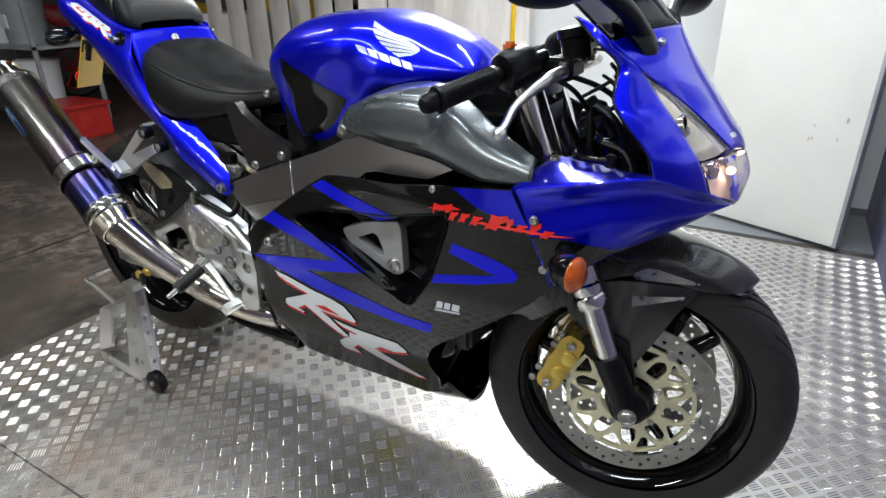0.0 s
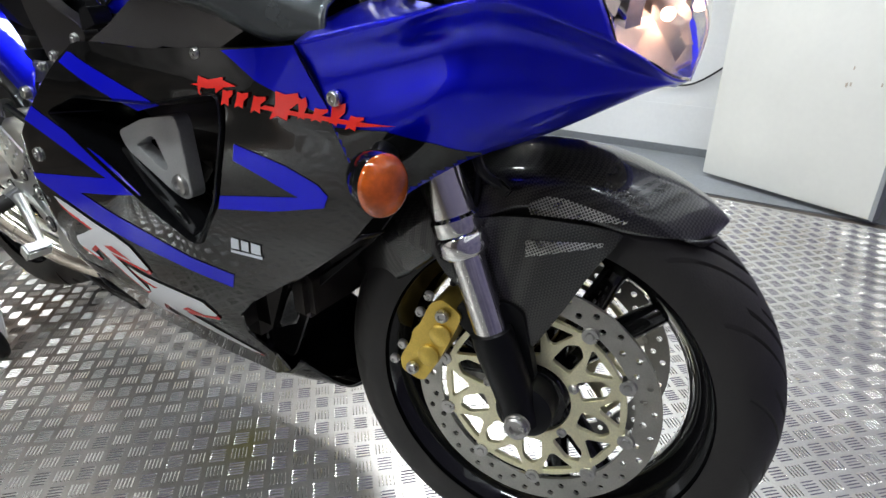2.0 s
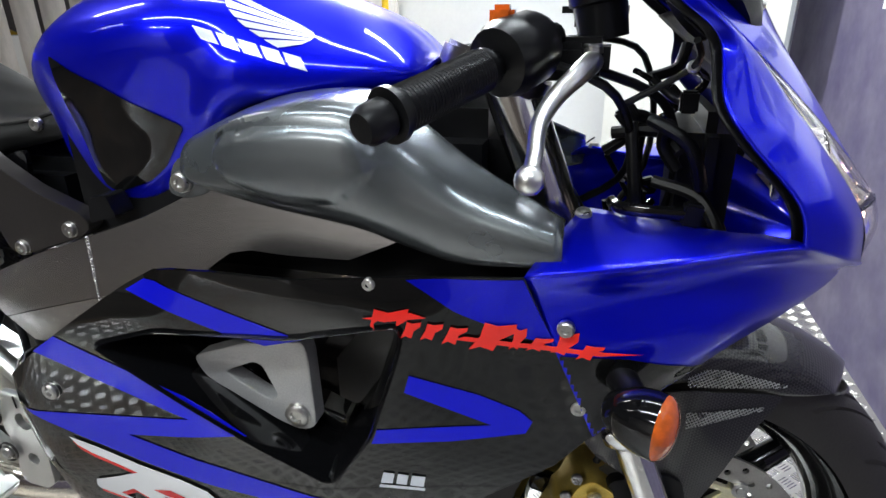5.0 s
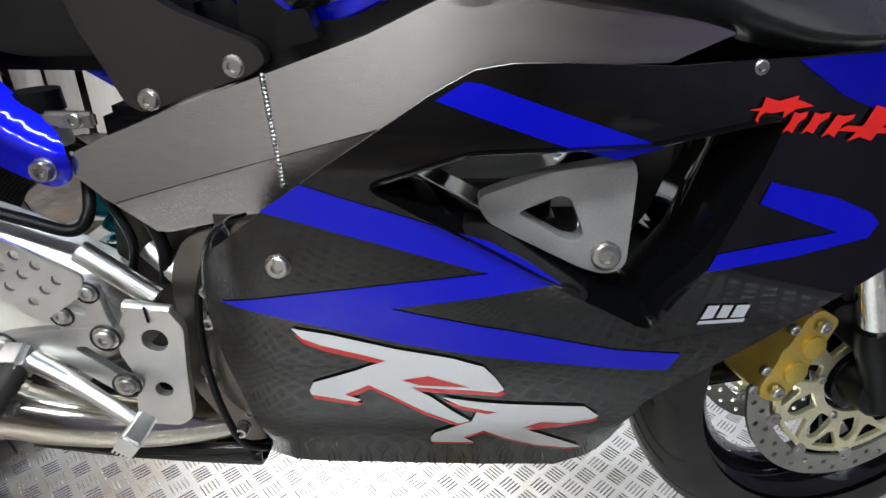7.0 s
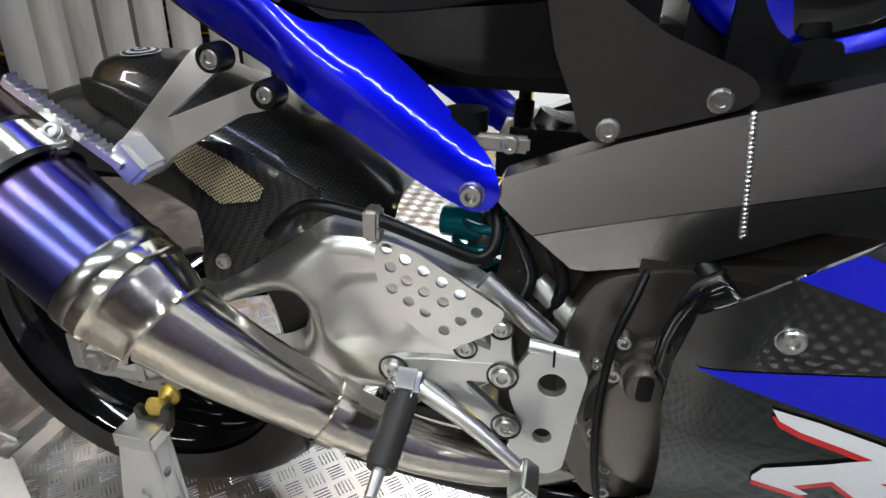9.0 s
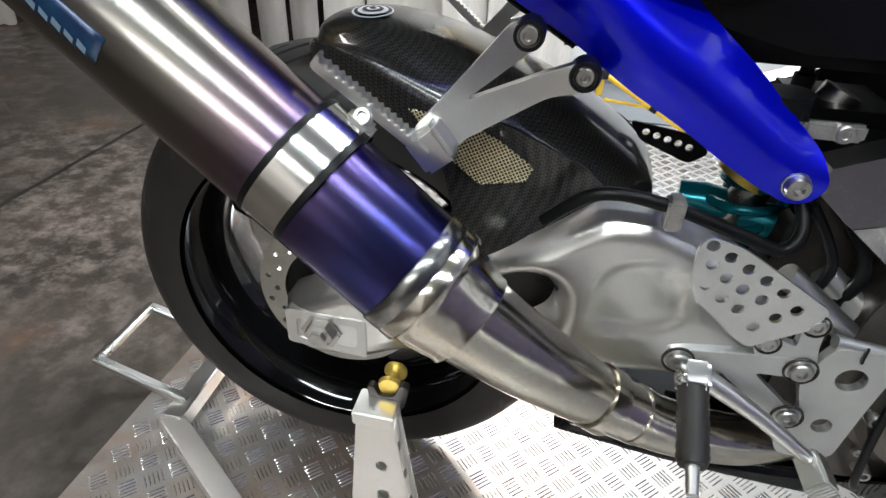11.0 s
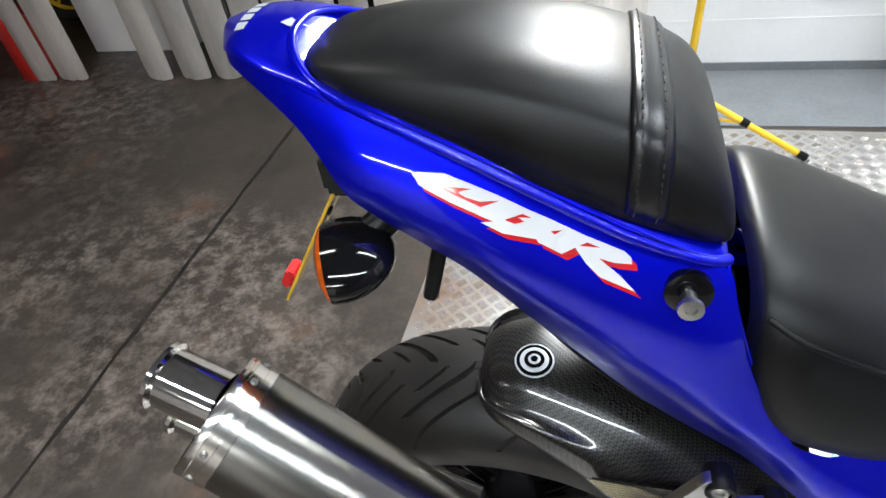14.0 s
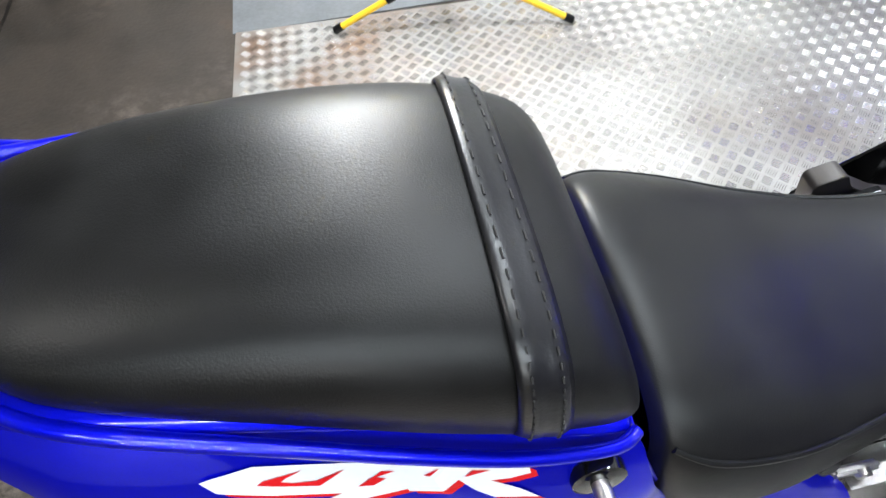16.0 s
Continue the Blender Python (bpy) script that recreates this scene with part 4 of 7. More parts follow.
for s in (-1, 1):
    front.append(plate("mudguard_side", curve([(1.252, 0.493), (1.284, 0.526), (1.344, 0.545), (1.414, 0.547), (1.466, 0.543), (1.466, 0.530), (1.444, 0.494), (1.412, 0.430), (1.376, 0.375), (1.339, 0.388), (1.309, 0.428), (1.269, 0.458)], 4, True),
                       lambda x, z, s=s: s * (0.086 - 0.10 * max(0, x - 1.385)), lambda x, z, s=s: s * (0.083 - 0.10 * max(0, x - 1.385)), CARBON, fender, (), 0.02))
    FT = tree_of(fender)

    def guard_y(x, z, s=s, T=FT):
        hit = T.ray_cast(Vector((x, s * 1.0, z)), Vector((0, -s, 0)))[0]
        return (hit.y if hit else s * 0.080) + s * 0.0012
    front.append(wire_mesh("mesh_inset", [(1.365, 0.562), (1.384, 0.573), (1.405, 0.573), (1.473, 0.5575), (1.471, 0.554), (1.367, 0.550)], guard_y, STEEL, fender, "silver wire mesh inset", 0.0034, 0.0006))
    front.append(wire_mesh("mesh_inset", [(1.3665, 0.521), (1.452, 0.5295), (1.451, 0.525), (1.3685, 0.5005)], lambda x, z, s=s: s * (0.0875 - 0.10 * max(0, x - 1.385)), STEEL, fender, "silver wire mesh inset", 0.0034, 0.0006))

# yokes, bars, levers
front.append(plate("top_yoke", rounded([(-0.05, -0.135), (0.04, -0.135), (0.06, 0), (0.04, 0.135), (-0.05, 0.135), (-0.075, 0)], 0.03), -0.013, 0.013, GREYPLATE, bike, (), 0, 0.004, "",
                   Matrix.Translation((fork_x(0.885) - 0.005, 0, 0.885)) @ Matrix.Rotation(radians(22), 4, "Y") @ Matrix.Rotation(radians(-90), 4, "X")))
front.append(plate("lower_yoke", rounded([(-0.05, -0.14), (0.04, -0.14), (0.06, 0), (0.04, 0.14), (-0.05, 0.14), (-0.075, 0)], 0.03), -0.016, 0.016, DARKCAST, bike, (), 0, 0.004, "",
                   Matrix.Translation((fork_x(0.70) - 0.005, 0, 0.70)) @ Matrix.Rotation(radians(22), 4, "Y") @ Matrix.Rotation(radians(-90), 4, "X")))
# steer the front end, which was built straight
axis_at = Vector((1.277, 0, 0.5))
axis_dir = Vector((-RAKE, 0, 1)).normalized()
S = Matrix.Translation(axis_at) @ Matrix.Rotation(STEER, 4, axis_dir) @ Matrix.Translation(-axis_at)
for o in front:
    o.data.transform(S)

for s in (-1, 1):
    def mir(p, s=s):
        return (p[0], p[1] if s < 0 else -p[1], p[2])
    sh = 0.0 if s < 0 else -0.05
    inner, end = Vector((1.205 + sh * 0, -0.135, 0.925)), Vector((1.114, -0.318, 0.880))
    if s > 0:
        inner, end = Vector((1.165, 0.135, 0.925)), Vector((1.03, 0.31, 0.88))
    d = (end - inner).normalized()
    bar = tube("handlebar", [inner - d * 0.02, end], 0.011, PLASTIC, bike, 14, 1)
    ridges = [(0.0160, 0)] + [(0.0166 + (0.0004 if k % 2 else -0.0005), 0.006 + 0.0016 * k) for k in range(58)] + [(0.0162, 0.10), (0.0200, 0.103), (0.0200, 0.108), (0, 0.108)]
    grip0 = end - d * 0.130
    lathe("grip", ridges, grip0, d, PLASTIC, bar, 20, "ribbed black rubber grip")
    lathe("bar_end", [(0.012, 0), (0.0145, 0.003), (0.0140, 0.018), (0.0105, 0.024), (0, 0.024)], end - d * 0.022, d, PLASTIC, bar, 18)
    lathe("switch_housing", [(0.012, -0.014), (0.026, -0.010), (0.030, 0.0), (0.031, 0.034), (0.027, 0.046), (0.012, 0.050)], inner + d * 0.020, d, PLASTIC, bar, 20)
    if s < 0:
        box("kill_switch", (1.166, -0.175, 0.936), (1.186, -0.159, 0.954), AMBER, bar, 0.004, "small orange-red switch")
        box("brake_master", (1.215, -0.130, 0.893), (1.262, -0.062, 0.928), PLASTIC, bar, 0.008, "black brake master cylinder")
        piv = Vector((1.247, -0.125, 0.908))
        lever = [piv, (1.243, -0.165, 0.905), (1.226, -0.200, 0.889), (1.217, -0.235, 0.873), (1.218, -0.268, 0.856), (1.218, -0.291, 0.845)]
        ball = lever[-1]
    else:
        piv = Vector((1.215, 0.135, 0.905))
        lever = [piv, (1.215, 0.18, 0.895), (1.19, 0.24, 0.88), (1.15, 0.29, 0.86), (1.12, 0.31, 0.85)]
        ball = lever[-1]
    lv = tube("lever", lever, [0.010, 0.0095, 0.0075, 0.0065, 0.006, 0.006], ALU, bike, 12, 6, "polished aluminium lever")
    lathe("lever_ball", [(0, -0.0105), (0.006, -0.0088), (0.0095, -0.0045), (0.0105, 0), (0.0095, 0.0045), (0.006, 0.0088), (0, 0.0105)], ball, (0, 0, 1), ALU, lv, 14)
    box("lever_perch", (-0.022, -0.022, -0.016), (0.022, 0.022, 0.016), PLASTIC, bar, 0.006, "", Matrix.Translation(piv + Vector((-0.025, 0.012 * (1 if s < 0 else -1), 0.0))))
    bolt("lever_pivot", piv + Vector((0, 0, 0.010)), (0, 0, 1), 0.008, lv)
lathe("fluid_reservoir", [(0, 0), (0.022, 0), (0.024, 0.03), (0.027, 0.032), (0.027, 0.045), (0.02, 0.048), (0, 0.048)], (1.255, -0.085, 0.925), (-0.2, 0, 1), PLASTIC, bike, 24, "black brake fluid reservoir")
tube("clutch_cable", [(1.22, 0.12, 0.92), (1.30, 0.10, 0.90), (1.31, 0.05, 0.78), (1.22, 0.03, 0.66)], 0.004, PLASTIC, bike, 8)
tube("brake_line", [(1.25, -0.10, 0.90), (1.32, -0.07, 0.86), (1.33, -0.03, 0.75), (1.27, -0.02, 0.66)], 0.0045, PLASTIC, bike, 8)
tube("throttle_cable", [(1.19, -0.15, 0.915), (1.27, -0.13, 0.88), (1.28, -0.06, 0.79), (1.16, -0.04, 0.72)], 0.004, PLASTIC, bike, 8)
box("instrument_panel", (1.215, -0.085, 0.935), (1.275, 0.085, 0.965), PLASTIC, bike, 0.012)
box("headlamp_back", (1.335, -0.085, 0.70), (1.385, 0.085, 0.86), PLASTIC, bike, 0.02)
rc = random.Random(11)
for k in range(22):
    p0 = Vector((rc.uniform(1.25, 1.33), rc.uniform(-0.13, 0.03), rc.uniform(0.70, 0.91)))
    p2 = p0 + Vector((rc.uniform(0.01, 0.07), rc.uniform(-0.04, 0.04), rc.uniform(-0.14, 0.06)))
    p1 = (p0 + p2) / 2 + Vector((rc.uniform(-0.02, 0.03), rc.uniform(-0.03, 0.02), rc.uniform(-0.03, 0.03)))
    tube("wiring_loom", [p0, p1, p2], rc.choice((0.003, 0.004, 0.006)), GLOSS if k % 3 == 0 else PLASTIC, bike, 8, 5)
    if k % 2 == 0:
        box("connector", (-0.008, -0.006, -0.010), (0.008, 0.006, 0.010), PLASTIC, bike, 0.002, "", Matrix.Translation(p2) @ Matrix.Rotation(rc.uniform(-1, 1), 4, "Y"))
    if k % 4 == 1:
        bolt("clip", p1, (0, -1, 0.3), 0.005, bike)
for k, (p, q) in enumerate((((1.30, -0.115, 0.86), (1.35, -0.12, 0.80)), ((1.31, -0.10, 0.80), (1.37, -0.13, 0.76)), ((1.27, -0.08, 0.84), (1.33, -0.11, 0.83)))):
    tube("wiring_loom", [p, ((p[0] + q[0]) / 2 + 0.01, p[1] - 0.012, (p[2] + q[2]) / 2 + 0.01), q], 0.006, PLASTIC, bike, 8, 4)

# ---- bodywork ----
XS = [0.60, 0.88, 1.00, 1.13, 1.22, 1.30, 1.40]
YS = [0.260, 0.262, 0.250, 0.228, 0.214, 0.204, 0.180]
ZL, FL = [0.16, 0.19, 0.22, 0.28, 0.33, 0.37, 0.45, 0.53], [-0.142, -0.131, -0.118, -0.084, -0.052, -0.028, -0.008, 0.0]


def smoothstep(a, b, v):
    t = min(1, max(0, (v - a) / (b - a)))
    return t * t * (3 - 2 * t)


def fair_y(x, z):
    """Half width of the side fairing."""
    y = float(np.interp(x, XS, YS)) + float(np.interp(z, ZL, FL))
    roll = 1 - smoothstep(1.08, 1.22, x)
    y -= roll * 0.014 * smoothstep(0.690, 0.745, z)
    y += (1 - roll) * 0.012 * smoothstep(0.66, 0.755, z)
    y -= 0.02 * smoothstep(0.665, 0.60, x)
    rise = z - (0.722 - (x - 0.862) * 0.16)
    y += 0.011 * smoothstep(-0.006, 0.010, rise) * smoothstep(0.84, 0.90, x) * smoothstep(1.14, 1.06, x)
    return y


fx_, fz_ = np.linspace(0.58, 1.42, 85), np.linspace(0.15, 0.80, 66)
raw = np.array([[fair_y(x, z) for z in fz_] for x in fx_])
for _ in range(5):
    pad = np.pad(raw, 1, mode="edge")
    raw = (pad[:-2, 1:-1] + pad[2:, 1:-1] + pad[1:-1, :-2] + pad[1:-1, 2:] + 2 * raw) / 6


def fair(x, z):
    i = min(max((x - 0.58) / 0.01, 0), 83.999)
    j = min(max((z - 0.15) / 0.01, 0), 64.999)
    a, b = int(i), int(j)
    u, w = i - a, j - b
    return float(raw[a, b] * (1 - u) * (1 - w) + raw[a + 1, b] * u * (1 - w) + raw[a, b + 1] * (1 - u) * w + raw[a + 1, b + 1] * u * w)


FAIR = ([(0.640, 0.575), (0.632, 0.53), (0.632, 0.488), (0.643, 0.423), (0.650, 0.35), (0.636, 0.285), (0.622, 0.246), (0.66, 0.238), (0.711, 0.234), (0.80, 0.234), (0.87, 0.234),
         (0.924, 0.226), (0.985, 0.213), (1.024, 0.240), (1.036, 0.30), (1.034, 0.355), (1.046, 0.394), (1.075, 0.422), (1.136, 0.464), (1.190, 0.503), (1.245, 0.545),
         (1.276, 0.582), (1.25, 0.651), (1.226, 0.705), (1.210, 0.744)]
        + [(1.17, 0.740), (1.125, 0.735), (1.06, 0.733), (1.009, 0.730), (0.926, 0.733), (0.888, 0.732), (0.862, 0.727), (0.829, 0.709), (0.794, 0.686), (0.74, 0.650), (0.691, 0.614)])
DUCT = rounded([(0.778, 0.640), (0.862, 0.668), (1.000, 0.672), (1.105, 0.692), (1.098, 0.655), (1.068, 0.562), (1.026, 0.499), (0.947, 0.545), (0.881, 0.585), (0.828, 0.613)], 0.012, 3)
fairing = {}
for s in (-1, 1):
    fairing[s] = plate("side_fairing", FAIR, lambda x, z, s=s: s * fair(x, z), lambda x, z, s=s: s * (fair(x, z) - 0.004), BLACK, bike, [DUCT], 0.016, 0, "black side fairing panel with blue stripes", None, 40, 0.016)
    # inner duct wall
    inner_loop = [(0.955 + (x - 0.955) * 0.82, 0.605 + (z - 0.605) * 0.80) for x, z in DUCT]
    rows = []
    for k, (dep, mixk) in enumerate(((0.0, 0.0), (-0.004, 0.06), (0.012, 0.25), (0.05, 0.75), (0.10, 1.0))):
        rows.append([(a[0] + (b[0] - a[0]) * mixk, s * (fair(*a) - dep), a[1] + (b[1] - a[1]) * mixk) for a, b in zip(DUCT, inner_loop)])
    v, f = grid_mesh(rows, True)
    link_mesh("duct_liner", v, f, GLOSS, fairing[s], "glossy black duct liner", 50, 0.002)
    # triangular bracket in the duct
    tri_out = rounded([(0.866, 0.617), (0.926, 0.640), (0.996, 0.653), (1.001, 0.640), (1.003, 0.553), (0.985, 0.545), (0.962, 0.552), (0.878, 0.594)], 0.010)
    tri_in = rounded([(0.902, 0.604), (0.938, 0.621), (0.948, 0.618), (0.962, 0.585), (0.957, 0.578), (0.945, 0.580)], 0.006)
    plate("slider_bracket", tri_out, s * 0.226, s * 0.206, BRACKET, bike, [tri_in], 0, 0.003, "dark grey cast triangular engine bracket")
    bolt("bracket_bolt", (0.983, s * 0.226, 0.565), (0, s, 0), 0.013, bike, STEEL, 0.006)
    for bx_, bz_, r in ((0.703, 0.569, 0.010), (1.262, 0.612, 0.007), (1.075, 0.728, 0.0055)):
        bolt("fairing_screw", (bx_, s * (fair(bx_, bz_) - 0.001), bz_), (0, s, 0), r, fairing[s])
    # dark panel inside the fairing
    plate("radiator_shroud", rounded([(1.02, 0.25), (1.09, 0.40), (1.20, 0.50), (1.26, 0.58), (1.21, 0.74), (1.12, 0.72), (1.05, 0.45), (0.97, 0.27)], 0.02), s * 0.125, s * 0.120, PLASTIC, bike, (), 0, 0, "")
    # rolled return of the panel's rear edge
    rear = [(0.634, 0.500), (0.638, 0.545), (0.650, 0.578), (0.668, 0.594)]
    patch("fairing_return", [[(x + 0.002, -fair(x + 0.004, z - 0.003) + 0.002, z - 0.002) for x, z in rear], [(x - 0.010, -fair(x, z) + 0.012, z + 0.006) for x, z in rear], [(x - 0.012, -fair(x, z) + 0.030, z + 0.006) for x, z in rear], [(x - 0.004, -fair(x, z) + 0.050, z + 0.002) for x, z in rear]], GLOSS, fairing[s], 4, 4, 0.003, s, "glossy black rolled edge")
    # pointed front lip
    patch("fairing_lip", [[(1.036, -0.158, 0.335), (1.062, -0.150, 0.405), (1.136, -0.205, 0.464), (1.245, -0.192, 0.545)], [(1.052, -0.135, 0.335), (1.085, -0.13, 0.405), (1.15, -0.170, 0.458), (1.25, -0.160, 0.54)]], GLOSS, fairing[s], 3, 6, 0.003, s)
box("radiator", (1.06, -0.15, 0.36), (1.10, 0.15, 0.66), DARKCAST, bike, 0.01, "dark finned radiator", Matrix.Identity(4))
# belly
patch("belly_pan", [[(0.61, -0.130, 0.243), (0.70, -0.138, 0.232), (0.85, -0.136, 0.228), (0.98, -0.120, 0.206), (1.030, -0.120, 0.25)],
                    [(0.61, -0.06, 0.190), (0.70, -0.06, 0.178), (0.85, -0.06, 0.168), (0.98, -0.05, 0.152), (1.052, -0.04, 0.150)],
                    [(0.61, 0.06, 0.190), (0.70, 0.06, 0.178), (0.85, 0.06, 0.168), (0.98, 0.05, 0.152), (1.052, 0.04, 0.150)],
                    [(0.61, 0.130, 0.243), (0.70, 0.138, 0.232), (0.85, 0.136, 0.228), (0.98, 0.120, 0.206), (1.030, 0.120, 0.25)]], BLACK, bike, 6, 5, 0.003)

# blue stripes and decals
ZS1 = [(0.855, 0.719), (0.868, 0.718), (1.011, 0.67), (0.974, 0.661), (0.931, 0.672), (0.833, 0.706)]
ZS2 = [(0.728, 0.641), (0.758, 0.631), (0.879, 0.594), (0.908, 0.577), (0.941, 0.553), (0.795, 0.529), (0.898, 0.506), (1.0, 0.477), (1.066, 0.465), (1.057, 0.444), (0.927, 0.468), (0.808, 0.49), (0.724, 0.511), (0.647, 0.532), (0.752, 0.547), (0.878, 0.565), (0.694, 0.618)]
ZS3 = [(1.108, 0.637), (1.173, 0.62), (1.21, 0.605), (1.222, 0.594), (1.216, 0.58), (1.147, 0.565), (1.069, 0.556), (1.075, 0.573), (1.184, 0.587), (1.103, 0.618)]
BIG_MARK_A = [(0.707, 0.507), (0.743, 0.5), (0.798, 0.485), (0.849, 0.475), (0.878, 0.465), (0.89, 0.45), (0.899, 0.433), (0.893, 0.429), (0.871, 0.433), (0.811, 0.437), (0.831, 0.421), (0.85, 0.401), (0.868, 0.384), (0.857, 0.379), (0.822, 0.4), (0.79, 0.425), (0.771, 0.439), (0.747, 0.424), (0.762, 0.416), (0.757, 0.413), (0.715, 0.423), (0.714, 0.429), (0.719, 0.441), (0.76, 0.458), (0.772, 0.464), (0.789, 0.471), (0.767, 0.478), (0.732, 0.488), (0.715, 0.496)]
BIG_MARK_B = [(0.84, 0.422), (0.877, 0.415), (0.905, 0.41), (0.983, 0.399), (1.0, 0.381), (0.996, 0.376), (0.967, 0.37), (0.927, 0.362), (0.972, 0.318), (1.005, 0.282), (0.987, 0.282), (0.949, 0.303), (0.913, 0.333), (0.883, 0.364), (0.863, 0.344), (0.875, 0.327), (0.829, 0.327), (0.828, 0.341), (0.833, 0.357), (0.859, 0.377), (0.87, 0.383), (0.874, 0.399), (0.885, 0.395), (0.895, 0.398), (0.858, 0.409)]
TAIL_MARK = [(-0.039, 1.011), (-0.034, 1.011), (-0.016, 1.009), (0.008, 0.999), (0.022, 0.993), (0.043, 0.983), (0.066, 0.973), (0.082, 0.966), (0.111, 0.955), (0.116, 0.951), (0.117, 0.947), (0.105, 0.948), (0.094, 0.951), (0.109, 0.94), (0.121, 0.929), (0.095, 0.939), (0.085, 0.948), (0.077, 0.958), (0.068, 0.954), (0.051, 0.962), (0.05, 0.964), (0.026, 0.969), (0.01, 0.977), (0.019, 0.977), (-0.012, 0.991), (-0.029, 1.0), (-0.034, 1.003)]
# slanted red strokes along a falling line
NAME_MARKS = []
for x0, w, up, down in tuple((a, b * 1.08, c * 1.25 + 0.002, d * 1.25) for a, b, c, d in ((1.066, 0.034, 0.012, 0.010), (1.103, 0.014, 0.004, 0.008), (1.120, 0.016, 0.004, 0.008), (1.139, 0.018, 0.003, 0.010), (1.163, 0.032, 0.010, 0.012), (1.198, 0.012, 0.009, 0.008), (1.213, 0.018, 0.002, 0.008), (1.234, 0.018, 0.009, 0.007), (1.256, 0.018, 0.002, 0.008))):
    zc = 0.6905 - (x0 - 1.066) * 0.062
    NAME_MARKS.append([(x0, zc - down), (x0 + w * 0.30, zc - down * 0.75), (x0 + w * 0.62, zc - down), (x0 + w * 0.80, zc - down * 0.2), (x0 + w * 1.18, zc + up * 0.35), (x0 + w * 1.22, zc + up), (x0 + w * 0.75, zc + up * 0.8), (x0 + w * 0.42, zc + up), (x0 + w * 0.30, zc)])
NAME_MARKS.append([(1.070, 0.6985), (1.112, 0.7040), (1.126, 0.6990), (1.090, 0.6950)])
NAME_MARKS.append([(1.150, 0.6790), (1.205, 0.6745), (1.275, 0.6735), (1.312, 0.6780), (1.270, 0.6780), (1.205, 0.6795), (1.160, 0.6830)])
for s in (-1, 1):
    T = tree_of(fairing[s])
    for z in (ZS1, ZS2, ZS3):
        decal("stripe", z, T, 0.0010, STRIPE, fairing[s], "y", 0.016, "blue stripe", s, (), fair)
    for z in (BIG_MARK_A, BIG_MARK_B):
        decal("decal_shadow", [(x + 0.0015, q - 0.0070) for x, q in z], T, 0.0015, RED, fairing[s], "y", 0.016, "red edge of the slanted mark", s, (), fair)
        decal("decal_shape", z, T, 0.0021, WHITE, fairing[s], "y", 0.016, "white slanted mark", s, (), fair)
    for q_ in ([(0.802, 0.447), (0.827, 0.453), (0.866, 0.438), (0.82, 0.440)], [(0.923, 0.366), (0.941, 0.376), (0.976, 0.369), (0.963, 0.362)]):
        decal("decal_counter", q_, T, 0.0027, RED, fairing[s], "y", 0.02, "red slit in the white mark", s, (), fair)
    for q_ in ([(1.075, 0.506), (1.079, 0.521), (1.090, 0.520), (1.087, 0.506)], [(1.0905, 0.506), (1.0935, 0.520), (1.104, 0.519), (1.101, 0.505)], [(1.1045, 0.505), (1.1075, 0.519), (1.121, 0.518), (1.118, 0.504)], [(1.073, 0.500), (1.074, 0.504), (1.120, 0.5025), (1.119, 0.4985)]):
        decal("small_sticker", q_, T, 0.0016, SILVER_DECAL, fairing[s], "y", 0.02, "small pale sticker block", s, (), fair)

